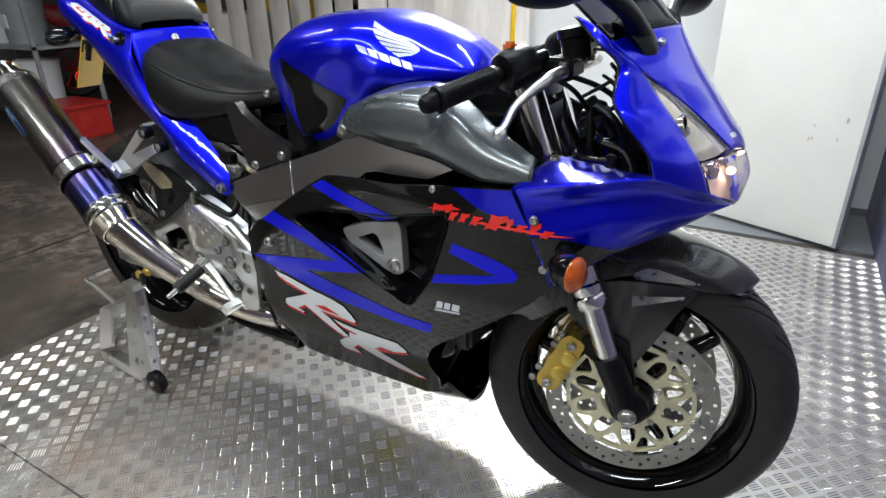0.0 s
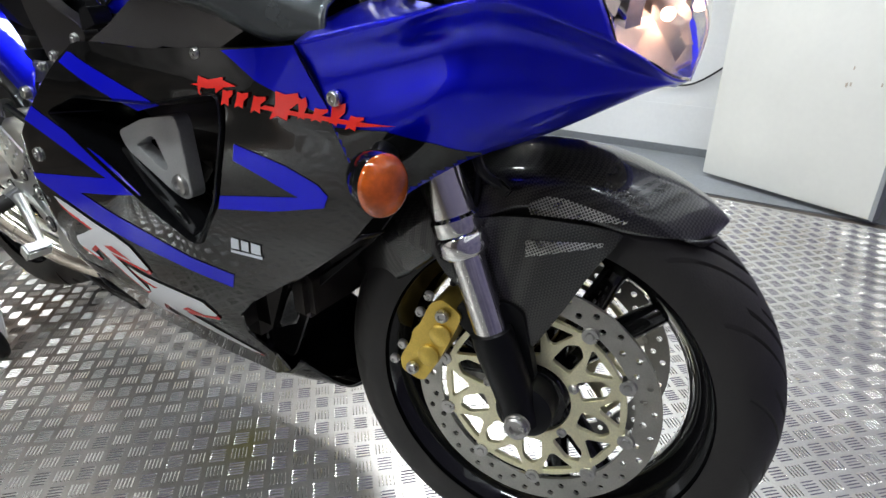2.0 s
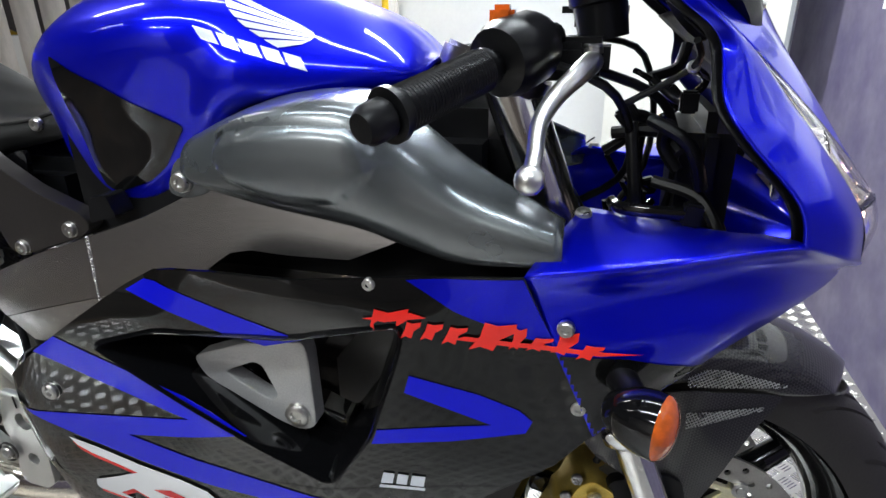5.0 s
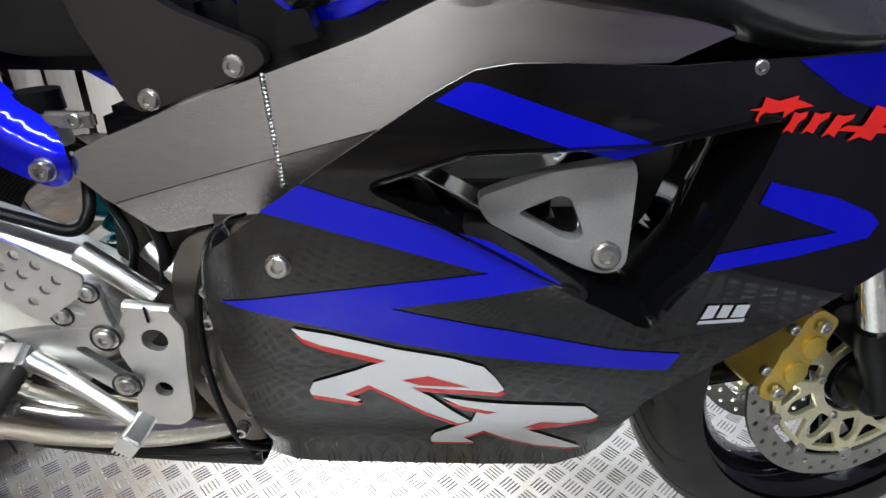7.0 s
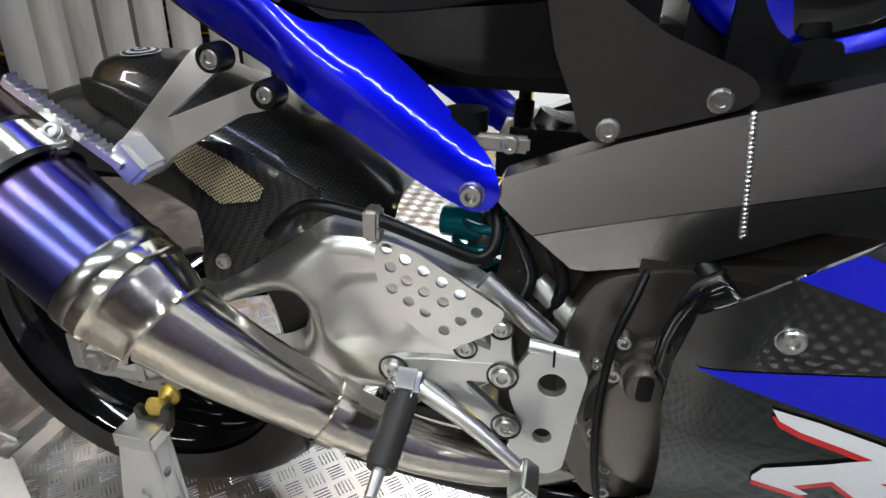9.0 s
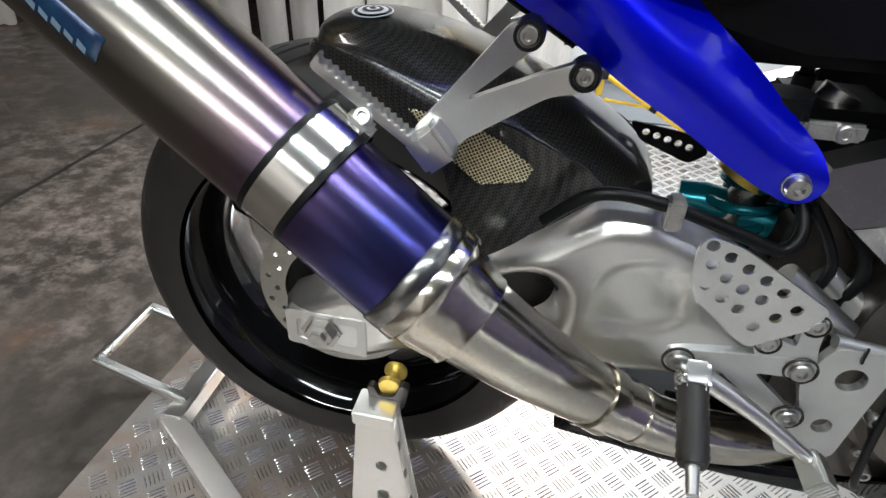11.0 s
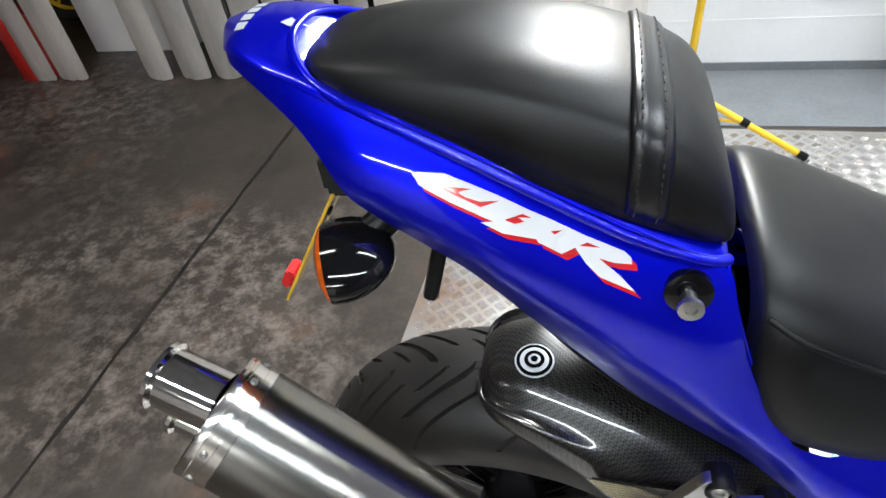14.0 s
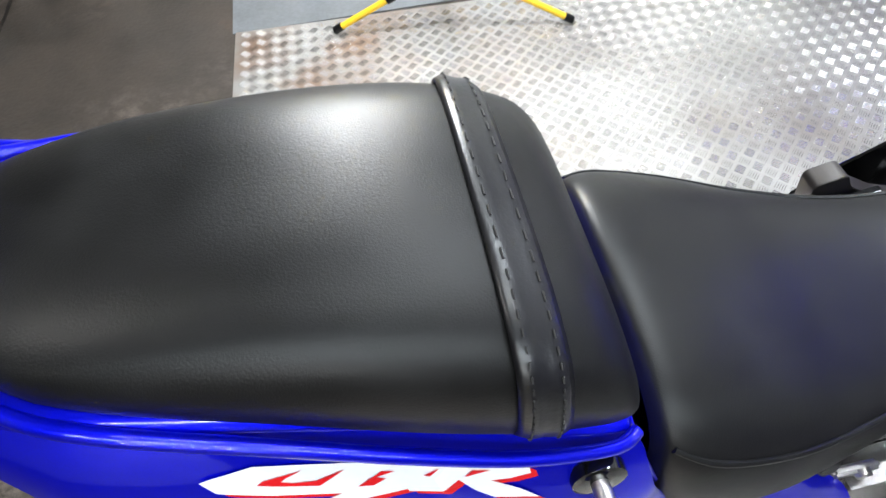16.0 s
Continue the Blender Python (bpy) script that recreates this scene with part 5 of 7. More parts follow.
# blue nose
nose = {}
for s in (-1, 1):
    ridge = [(1.209, -0.224, 0.743), (1.31, -0.225, 0.764), (1.413, -0.212, 0.784), (1.480, -0.138, 0.750), (1.507, -0.051, 0.712), (1.512, 0.0, 0.703)]
    low = [(1.277, -0.206, 0.581), (1.315, -0.190, 0.612), (1.362, -0.165, 0.643), (1.420, -0.110, 0.665), (1.490, -0.051, 0.700), (1.500, 0.0, 0.696)]
    dent = [0.35, 0.9, 1.0, 0.8, 0.25, 0.0]
    rows = [ridge]
    for w, ins in ((0.05, 0.004), (0.12, 0.013), (0.22, 0.016), (0.34, 0.009), (0.50, -0.002), (0.75, -0.005)):
        rows.append([(p[0] * (1 - w) + q[0] * w - k * ins * 0.4, p[1] * (1 - w) + q[1] * w + k * ins, p[2] * (1 - w) + q[2] * w) for p, q, k in zip(ridge, low, dent)])
    nose[s] = patch("nose_side", [*rows, low], BLUE, bike, 3, 8, 0.003, s, "glossy blue lower nose fairing", 60)
    T1 = tree_of(nose[s])
    decal("black_field", [(1.225, 0.668), (1.300, 0.672), (1.345, 0.663), (1.372, 0.650), (1.36, 0.60), (1.27, 0.55), (1.20, 0.60)], T1, 0.0009, BLACK, nose[s], "y", 0.0035, "black painted field", s)
    bolt("fairing_screw", (1.246, s * 0.2175, 0.697), (0, s, 0), 0.007, nose[s])
    # blue wedge on the main panel in front of the black
    T = tree_of(fairing[s])
    decal("blue_field", [(1.107, 0.7325), (1.17, 0.7385), (1.2095, 0.7430), (1.226, 0.704), (1.240, 0.675), (1.20, 0.688), (1.15, 0.706)], T, 0.0009, BLUE, fairing[s], "y", 0.016, "blue painted field", s, (), fair)
    T2 = tree_of(fairing[s], nose[s])
    for k, q_ in enumerate(NAME_MARKS):
        decal("name_stroke", q_, T2, 0.0022 + 0.0003 * (k % 3), FRED, fairing[s], "y", 0.02, "bright red slanted stroke", s)
    # inner shelf of the nose
    patch("inner_shelf", [[(1.209, -0.224, 0.743), (1.31, -0.225, 0.764), (1.413, -0.212, 0.784)], [(1.212, -0.220, 0.749), (1.31, -0.220, 0.769), (1.410, -0.208, 0.788)], [(1.232, -0.185, 0.770), (1.31, -0.182, 0.774), (1.39, -0.178, 0.782)], [(1.250, -0.138, 0.782), (1.31, -0.130, 0.774), (1.38, -0.14, 0.768)]], BLUE, nose[s], 4, 5, 0.003, s)
    bolt("fairing_screw", (1.251, s * 0.150, 0.779), (0, s * 0.3, 1), 0.007, nose[s])
    cheek_rows = [[(1.268, -0.150, 0.990), (1.300, -0.160, 0.977), (1.325, -0.160, 0.957)], [(1.312, -0.168, 0.953), (1.332, -0.168, 0.948), (1.345, -0.158, 0.940)], [(1.340, -0.166, 0.927), (1.356, -0.166, 0.923), (1.369, -0.153, 0.918)],
                    [(1.345, -0.194, 0.888), (1.374, -0.188, 0.880), (1.400, -0.155, 0.880)], [(1.362, -0.207, 0.862), (1.396, -0.196, 0.856), (1.420, -0.156, 0.857)], [(1.403, -0.213, 0.818), (1.440, -0.194, 0.805), (1.462, -0.158, 0.801)],
                    [(1.413, -0.212, 0.784), (1.452, -0.184, 0.768), (1.480, -0.138, 0.750)]]
    patch("cheek", cheek_rows, BLUE, nose[s], 5, 6, 0.003, s, "glossy blue headlight cheek")
    lens_rows = [[(1.369, -0.152, 0.918), (1.370, -0.151, 0.918), (1.371, -0.150, 0.918)], [(1.420, -0.155, 0.856), (1.433, -0.130, 0.860), (1.434, -0.102, 0.862)],
                 [(1.462, -0.157, 0.800), (1.487, -0.115, 0.802), (1.495, -0.062, 0.800)]]
    lens2 = [[(1.462, -0.157, 0.800), (1.487, -0.115, 0.802), (1.496, -0.062, 0.799), (1.508, 0.0, 0.790)], [(1.473, -0.149, 0.775), (1.503, -0.095, 0.768), (1.514, -0.045, 0.760), (1.522, 0, 0.752)],
             [(1.480, -0.137, 0.751), (1.499, -0.085, 0.728), (1.507, -0.051, 0.713), (1.514, 0, 0.703)]]
    hl = patch("headlight", lens_rows, CLEAR, bike, 6, 6, 0.003, s, "clear headlight lens")
    hl.visible_shadow = False
    h2 = patch("headlight_lens", lens2, CLEAR, hl, 6, 6, 0.003, s, "clear headlight lens")
    h2.visible_shadow = False

    def back(rows, d):
        return [[(x - d, y * (1 - d * 1.1), z - d * 0.10) for x, y, z in r] for r in rows]
    patch("lamp_housing", [[(x - 0.006, y + 0.010, z - 0.002) for x, y, z in r] for r in cheek_rows], PLASTIC, nose[s], 4, 5, 0.002, s, "black inner liner")
    patch("reflector", back(lens_rows, 0.010), LAMPGREY, hl, 3, 3, 0.002, s, "silvery grey upper reflector")
    bowl = spline_grid(lens2, 3, 2)
    facets = [[(x - (0.006 + 0.034 * (1 - i / (len(bowl) - 1)) + 0.012 * ((i + j) % 2)), y * 0.985, z) for j, (x, y, z) in enumerate(r)] for i, r in enumerate(bowl)]
    patch("reflector", facets, REFLECT, hl, 1, 1, 0.002, s, "warm coppery reflector", 8)
    lathe("bulb_ring", [(0.014, 0.02), (0.030, 0.012), (0.032, 0), (0.026, 0.004), (0.010, 0.004)], (1.463, s * 0.075, 0.772), (1, 0, -0.1), CHROME, hl, 20)
    lathe("bulb_ring", [(0.010, 0.015), (0.022, 0.010), (0.024, 0), (0.018, 0.004), (0.008, 0.004)], (1.425, s * 0.125, 0.835), (1, 0, 0.2), CHROME, hl, 20)
    # mirror
    rows = []
    for h_, sx_, sy_ in ((-0.014, 1.0, 1.0), (0.002, 1.0, 1.0), (0.012, 0.86, 0.84), (0.020, 0.55, 0.60), (0.023, 0.05, 0.05)):
        rows.append([(0.043 * sx_ * math.cos(2 * math.pi * k / 20), 0.021 * sy_ * math.sin(2 * math.pi * k / 20), h_) for k in range(20)])
    fd = Vector((0.55, s * -0.36, -0.75)).normalized()
    fn = Vector((0.45, s * -0.62, 0.65))
    fn = (fn - fd * fn.dot(fd)).normalized()
    fm = Matrix((fd, fn.cross(fd), fn)).transposed().to_4x4()
    fm.translation = Vector((1.349, s * 0.116, 0.957))
    v, f = grid_mesh(rows, True, True)
    foot_ = link_mesh("mirror_foot", [fm @ Vector(p) for p in v], f, PLASTIC, bike, "black mirror foot", 50)
    bolt("foot_screw", fm @ Vector((-0.026, 0, 0.014)), fn, 0.007, foot_)
    bolt("foot_screw", fm @ Vector((0.028, 0, 0.014)), fn, 0.006, foot_)
    shell = Vector((1.285, -0.310, 1.050)) if s < 0 else Vector((1.338, 0.305, 1.012))
    mir_ob = tube("mirror_stem", [(1.352, s * 0.118, 0.966), (1.345, s * 0.165, 0.995 - 0.015 * (s > 0)), (1.320 + 0.02 * (s > 0), s * 0.232, 1.030 - 0.035 * (s > 0))], [0.017, 0.0125, 0.014], PLASTIC, bike, 14, 6, "black mirror stem")
    bm = bmesh.new()
    bmesh.ops.create_uvsphere(bm, u_segments=32, v_segments=18, radius=1)
    for v_ in bm.verts:
        tp = 1 - 0.35 * max(0, -v_.co.y * s) ** 1.5
        v_.co = Vector((max(v_.co.x, -0.30) * 0.055, math.copysign(abs(v_.co.y) ** 0.85, v_.co.y) * 0.082, math.copysign(abs(v_.co.z) ** 0.8, v_.co.z) * 0.046 * tp))
    bmesh.ops.transform(bm, matrix=Matrix.Translation(shell) @ Matrix.Rotation(s * radians(14), 4, "Z"), verts=bm.verts[:])
    part("mirror_shell", bm, PLASTIC, mir_ob, "black rounded mirror shell")
    # front indicator
    ic = Vector((1.323, s * 0.250, 0.637))
    tube("indicator_stem", [(1.288, s * 0.185, 0.652), (1.30, s * 0.215, 0.648), (1.31, s * 0.235, 0.643)], [0.019, 0.013, 0.014], PLASTIC, bike, 14, 4)
    im = Matrix.Translation(ic) @ Matrix.Rotation(s * radians(24), 4, "Z")
    bm = bmesh.new()
    bmesh.ops.create_uvsphere(bm, u_segments=24, v_segments=14, radius=1)
    bmesh.ops.bisect_plane(bm, geom=bm.verts[:] + bm.edges[:] + bm.faces[:], plane_co=(0.12, 0, 0), plane_no=(1, 0, 0), clear_outer=True)
    for v_ in bm.verts:
        v_.co = Vector((v_.co.x * 0.046, v_.co.y * 0.025, v_.co.z * 0.0295))
    bmesh.ops.transform(bm, matrix=im, verts=bm.verts[:])
    ind = part("indicator", bm, GLOSS, bike, "black indicator body with amber lens")
    bm = bmesh.new()
    bmesh.ops.create_uvsphere(bm, u_segments=24, v_segments=14, radius=1)
    bmesh.ops.bisect_plane(bm, geom=bm.verts[:] + bm.edges[:] + bm.faces[:], plane_co=(0.12, 0, 0), plane_no=(1, 0, 0), clear_inner=True)
    for v_ in bm.verts:
        v_.co = Vector((0.0055 + (v_.co.x - 0.12) * 0.014, v_.co.y * 0.025, v_.co.z * 0.0295))
    bmesh.ops.transform(bm, matrix=im, verts=bm.verts[:])
    part("amber_lens", bm, AMBER, ind, "orange lens", 60)

half = [[(1.325, -0.160, 0.956), (1.350, -0.108, 0.966), (1.376, -0.050, 0.970), (1.388, 0, 0.970)], [(1.370, -0.151, 0.918), (1.392, -0.105, 0.923), (1.408, -0.050, 0.923), (1.416, 0, 0.922)],
        [(1.434, -0.101, 0.863), (1.447, -0.070, 0.865), (1.456, -0.036, 0.862), (1.460, 0, 0.860)], [(1.495, -0.061, 0.801), (1.500, -0.043, 0.800), (1.505, -0.022, 0.796), (1.508, 0, 0.791)]]
full = [r + [(x, -y, z) for x, y, z in r[-2::-1]] for r in half]
cowl = patch("nose_cowl", full, BLUE, bike, 6, 6, 0.003, -1, "glossy blue upper nose cowl", 60)
bolt("fairing_screw", (1.378, -0.085, 0.952), (0.5, -0.3, 1), 0.0055, cowl)
patch("cowl_liner", [[(x - 0.010, y * 0.94, z - 0.012) for x, y, z in r] for r in full], PLASTIC, bike, 4, 4, 0.002, -1, "black inner liner")
T = tree_of(cowl)
decal("small_name_bar", [(1.486, -0.046), (1.4905, -0.045), (1.495, -0.018), (1.4905, -0.018)], T, 0.0015, WHITE, cowl, "z", 0.02, "small white bar")
srow = [[(1.325, -0.157, 0.957), (1.346, -0.106, 0.966), (1.383, 0, 0.972), (1.346, 0.106, 0.966), (1.325, 0.157, 0.957)], [(1.245, -0.140, 1.020), (1.275, -0.095, 1.045), (1.300, 0, 1.060), (1.275, 0.095, 1.045), (1.245, 0.140, 1.020)],
        [(1.165, -0.110, 1.080), (1.19, -0.075, 1.108), (1.205, 0, 1.122), (1.19, 0.075, 1.108), (1.165, 0.110, 1.080)]]
patch("windscreen", srow, TINT, bike, 6, 5, 0.003, -1, "dark tinted windscreen", 60)

# grey airbox covers
for s in (-1, 1):
    cov = patch("intake_cover", [[(0.866, -0.120, 0.842), (0.95, -0.135, 0.874), (1.045, -0.142, 0.884), (1.095, -0.150, 0.862), (1.155, -0.165, 0.824), (1.238, -0.190, 0.786)],
                           [(0.864, -0.165, 0.836), (0.95, -0.190, 0.868), (1.045, -0.192, 0.876), (1.095, -0.186, 0.846), (1.155, -0.192, 0.806), (1.238, -0.205, 0.778)],
                           [(0.862, -0.182, 0.826), (0.95, -0.203, 0.852), (1.045, -0.206, 0.856), (1.095, -0.199, 0.828), (1.155, -0.203, 0.793), (1.238, -0.210, 0.772)],
                           [(0.861, -0.188, 0.810), (0.95, -0.207, 0.820), (1.045, -0.210, 0.815), (1.095, -0.205, 0.800), (1.155, -0.208, 0.778), (1.238, -0.213, 0.765)],
                           [(0.862, -0.187, 0.796), (0.95, -0.203, 0.789), (1.045, -0.205, 0.779), (1.095, -0.204, 0.768), (1.155, -0.208, 0.757), (1.238, -0.214, 0.757)],
                           [(0.863, -0.174, 0.788), (0.95, -0.185, 0.775), (1.045, -0.188, 0.762), (1.095, -0.193, 0.750), (1.155, -0.203, 0.742), (1.237, -0.212, 0.750)],
                           [(0.864, -0.150, 0.785), (0.95, -0.150, 0.766), (1.045, -0.155, 0.750), (1.095, -0.160, 0.737), (1.155, -0.175, 0.731), (1.236, -0.190, 0.745)]], COVER, bike, 6, 7, 0.003, s, "satin dark grey intake cover", 60)
    T = tree_of(cov)

    def cover_y(x, z, T=T, s=s):
        hit = T.ray_cast(Vector((x, s * 1.0, z)), Vector((0, -s, 0)))[0]
        return hit.y if hit else s * 0.2
    FACE = [tuple(p) for p in curve([(0.908, 0.850), (0.925, 0.858), (0.985, 0.864), (1.040, 0.866), (1.066, 0.860), (1.080, 0.842), (1.082, 0.822), (1.066, 0.802), (1.041, 0.785), (0.989, 0.777), (0.948, 0.785), (0.915, 0.801), (0.902, 0.822)], 4, True)]
    FACE = [(0.992 + (x - 0.992) * 0.95, 0.820 + (z - 0.820) * 0.92) for x, z in FACE]

    @functools.lru_cache(None)
    def face_y(x, z, s=s, g=cover_y):
        k = min(1.0, edge_dist(x, z, FACE) / 0.013)
        base = sum(g(x + a, z + b) for a in (-0.012, 0, 0.012) for b in (-0.012, 0, 0.012)) / 9
        return base + s * (-0.0030 + 0.0095 * math.sqrt(max(0.0, 1 - (1 - k) ** 2)))
    plate("raised_face", FACE, face_y, lambda x, z, s=s, g=cover_y: g(x, z) - s * 0.004, COVER, cov, (), 0.008, 0, "raised flat face of the cover", None, 50)
    bolt("cover_bolt", (0.858, s * 0.186, 0.794), (0, s, 0), 0.010, cov)
    plate("bolt_tab", rounded([(0.835, 0.780), (0.85, 0.815), (0.885, 0.830), (0.89, 0.785), (0.86, 0.775)], 0.012), s * 0.184, s * 0.174, COVER, bike, (), 0, 0.002)

# main frame spars
SPAR = [(0.480, 0.628), (0.575, 0.668), (0.674, 0.703), (0.769, 0.738), (0.833, 0.768), (0.88, 0.783), (0.96, 0.790), (1.05, 0.775), (1.08, 0.745), (1.03, 0.722), (0.962, 0.719), (0.915, 0.719), (0.888, 0.713),
        (0.836, 0.677), (0.80, 0.652), (0.747, 0.617), (0.70, 0.592), (0.665, 0.575), (0.61, 0.560), (0.565, 0.549), (0.550, 0.549), (0.505, 0.582), (0.478, 0.604), (0.474, 0.615)]


def spar_y(x, z):
    """Half width of the spar's upper face, which leans in towards its top edge."""
    return 0.150 + 0.024 * smoothstep(0.5, 1.0, x) - 0.15 * (z - 0.591 - (x - 0.553) * 0.302)


def spar_low_y(x, z):
    """Half width of its lower face, upright below the crease."""
    return 0.150 + 0.024 * smoothstep(0.5, 1.0, x) - 0.02 * (z - 0.591 - (x - 0.553) * 0.302)


for s in (-1, 1):
    sp = plate("frame_spar", SPAR[:13] + [(0.836, 0.6765), (0.70, 0.6354), (0.553, 0.591), (0.511, 0.5783), (0.505, 0.582), (0.478, 0.604), (0.474, 0.615)], lambda x, z, s=s: s * spar_y(x, z), s * 0.105, FRAME, bike, (), 0.02, 0, "brushed aluminium frame spar with weld seam", None, 30)
    plate("spar_underside", [(0.832, 0.6735)] + SPAR[14:21] + [(0.512, 0.5775), (0.553, 0.590), (0.70, 0.6344)], lambda x, z, s=s: s * (spar_low_y(x, z) - 0.0002), s * 0.104, FRAME, sp, (), 0.02, 0, "", None, 30)
    weld = [(0.674 + 0.012 * k / 26, s * (spar_y(0.675, 0.70 - 0.0038 * k) + 0.0003), 0.702 - 0.0038 * k) for k in range(27)]
    bm = bmesh.new()
    for p in weld:
        add(bm, *lathe_vf([(0, 0.0014), (0.0022, 0.0011), (0.0036, -0.001)], p, (0, s, 0), 8))
    part("weld_seam", bm, FRAME, sp, "", 60)
    cv = plate("subframe_cover", rounded([(0.497, 0.805), (0.513, 0.74), (0.53, 0.704), (0.541, 0.675), (0.556, 0.666), (0.664, 0.703), (0.679, 0.715), (0.669, 0.730), (0.60, 0.757), (0.545, 0.792), (0.53, 0.815)], 0.008), s * 0.141, s * 0.118, GREYPLATE, bike, (), 0, 0.003, "dark grey cast cover plate")
    bolt("cover_bolt", (0.648, s * 0.141, 0.710), (0, s, 0), 0.0095, cv)
    bolt("cover_bolt", (0.565, s * 0.141, 0.679), (0, s, 0), 0.0095, cv)
    plate("frame_gusset", rounded([(0.49, 0.60), (0.62, 0.565), (0.60, 0.42), (0.55, 0.33), (0.50, 0.33), (0.47, 0.45)], 0.02), s * 0.112, s * 0.098, DARKCAST, bike, (), 0, 0.004)
box("airbox", (0.62, -0.115, 0.66), (1.18, 0.115, 0.86), PLASTIC, bike, 0.03)
box("battery_tray", (0.22, -0.09, 0.693), (0.62, 0.09, 0.78), PLASTIC, bike, 0.02)

# tank
rows = []
TX = [0.585, 0.600, 0.64, 0.70, 0.77, 0.84, 0.90, 0.97, 1.03, 1.065, 1.08]
TZB = [0.815, 0.800, 0.760, 0.738, 0.757, 0.800, 0.858, 0.868, 0.876, 0.882, 0.885]
TZT = [0.860, 0.905, 0.952, 0.980, 0.991, 0.993, 0.986, 0.968, 0.945, 0.922, 0.900]
TW = [0.060, 0.095, 0.130, 0.150, 0.163, 0.168, 0.162, 0.143, 0.120, 0.096, 0.065]
for x, zb, zt, w in zip(TX, TZB, TZT, TW):
    knee = 0.83 if x < 0.86 else 0.96
    k = smoothstep(0.80, 0.98, x)
    prof = [(w * knee * 0.86, zb), (w * knee * 0.95, zb + (zt - zb) * 0.10), (w * (knee * 1.03 * (1 - k) + 0.90 * k), zb + (zt - zb) * 0.34), (w * (0.985 - 0.24 * k), zb + (zt - zb) * (0.66 - 0.08 * k)),
            (w * (0.915 - 0.395 * k), zb + (zt - zb) * (0.83 - 0.03 * k)), (w * (0.62 - 0.33 * k), zb + (zt - zb) * 0.955), (w * 0.25 * (1 - 0.5 * k), zt - 0.001), (0, zt)]
    rows.append([(x, -y, z) for y, z in prof] + [(x, y, z) for y, z in prof[-2::-1]])
v, f = grid_mesh(spline_grid(rows, 5, 4))
tank = link_mesh("fuel_tank", v, f, BLUE, bike, "glossy blue fuel tank with pale wing shape", 70, 0.003)
T = tree_of(tank)
for s in (-1, 1):
    decal("knee_panel", rounded([(0.682, 0.912), (0.716, 0.896), (0.747, 0.884), (0.781, 0.865), (0.834, 0.840), (0.796, 0.793), (0.770, 0.775), (0.712, 0.755), (0.694, 0.762), (0.686, 0.793), (0.682, 0.852)], 0.006), T, 0.0014, GLOSS, tank, "y", 0.010, "glossy black knee panel", s)
    for quad_ in [[(0.8796, 0.9769), (0.9615, 0.9382), (0.9675, 0.9351), (0.8865, 0.9675)], [(0.8885, 0.9648), (0.9685, 0.9345), (0.9726, 0.9322), (0.8946, 0.9569)], [(0.8968, 0.9546), (0.9734, 0.9318), (0.9753, 0.9294), (0.9044, 0.9474)], [(0.907, 0.9452), (0.9757, 0.9289), (0.9756, 0.9265), (0.9159, 0.9381)], [(0.9191, 0.9359), (0.9755, 0.926), (0.9728, 0.9243), (0.9305, 0.9289)], [(0.9344, 0.9265), (0.9723, 0.924), (0.9672, 0.9214), (0.9481, 0.9189)]]:
        decal("wing_feather", quad_, T, 0.0013, SILVER_DECAL, tank, "y", 0.010, "pale silver feather of a wing shape", s)
    for quad_ in [[(0.8705, 0.9405), (0.8877, 0.9353), (0.8962, 0.9223), (0.879, 0.9276)], [(0.8912, 0.9342), (0.9084, 0.9289), (0.9169, 0.916), (0.8997, 0.9212)], [(0.9119, 0.9278), (0.9291, 0.9226), (0.9376, 0.9096), (0.9204, 0.9149)], [(0.9326, 0.9215), (0.9498, 0.9162), (0.9583, 0.9032), (0.9411, 0.9085)], [(0.9533, 0.9151), (0.9705, 0.9099), (0.979, 0.8969), (0.9618, 0.9022)]]:
        decal("name_block", quad_, T, 0.0014, SILVER_DECAL, tank, "y", 0.012, "small silver block", s)
plate("tank_tab", rounded([(0.69, 0.725), (0.695, 0.755), (0.72, 0.76), (0.73, 0.735)], 0.004), -0.150, -0.12, PLASTIC, bike, (), 0, 0.002)

# engine and lower parts
box("engine_block", (0.58, -0.155, 0.27), (0.98, 0.155, 0.60), DARKCAST, bike, 0.03, "dark cast engine block")
box("gearbox", (0.49, -0.12, 0.28), (0.60, 0.12, 0.52), DARKCAST, bike, 0.03, "dark cast gearbox end")
cl = lathe("clutch_cover", [(0, 0.034), (0.055, 0.033), (0.078, 0.026), (0.086, 0.012), (0.092, 0.010), (0.094, 0.0), (0.094, -0.02)], (0.668, -0.155, 0.400), (0, -1, 0), CLUTCH, bike, 40, "brownish grey cast clutch cover")
for k in range(8):
    a = 2 * math.pi * k / 8 + 0.2
    bolt("cover_bolt", (0.668 + 0.096 * math.cos(a), -0.160, 0.400 + 0.096 * math.sin(a)), (0, -1, 0), 0.006, cl)
lathe("filler_cap", [(0, 0.016), (0.016, 0.016), (0.018, 0.013), (0.018, 0.0), (0.022, -0.001), (0.022, -0.01)], (0.627, -0.186, 0.462), (0, -1, 0), CLUTCH, cl, 24, "cast oil filler cap with a black slot")
plate("filler_slot", rounded([(0.620, 0.450), (0.620, 0.476), (0.634, 0.476), (0.634, 0.450)], 0.005), -0.2040, -0.2015, PLASTIC, cl, (), 0, 0.0005)
tube("clutch_hose", [(0.640, -0.10, 0.60), (0.612, -0.165, 0.545), (0.596, -0.185, 0.50), (0.592, -0.192, 0.44), (0.596, -0.192, 0.37), (0.61, -0.185, 0.30), (0.63, -0.165, 0.27)], 0.0042, PLASTIC, bike, 10, 6, "black hose looped down the engine case")
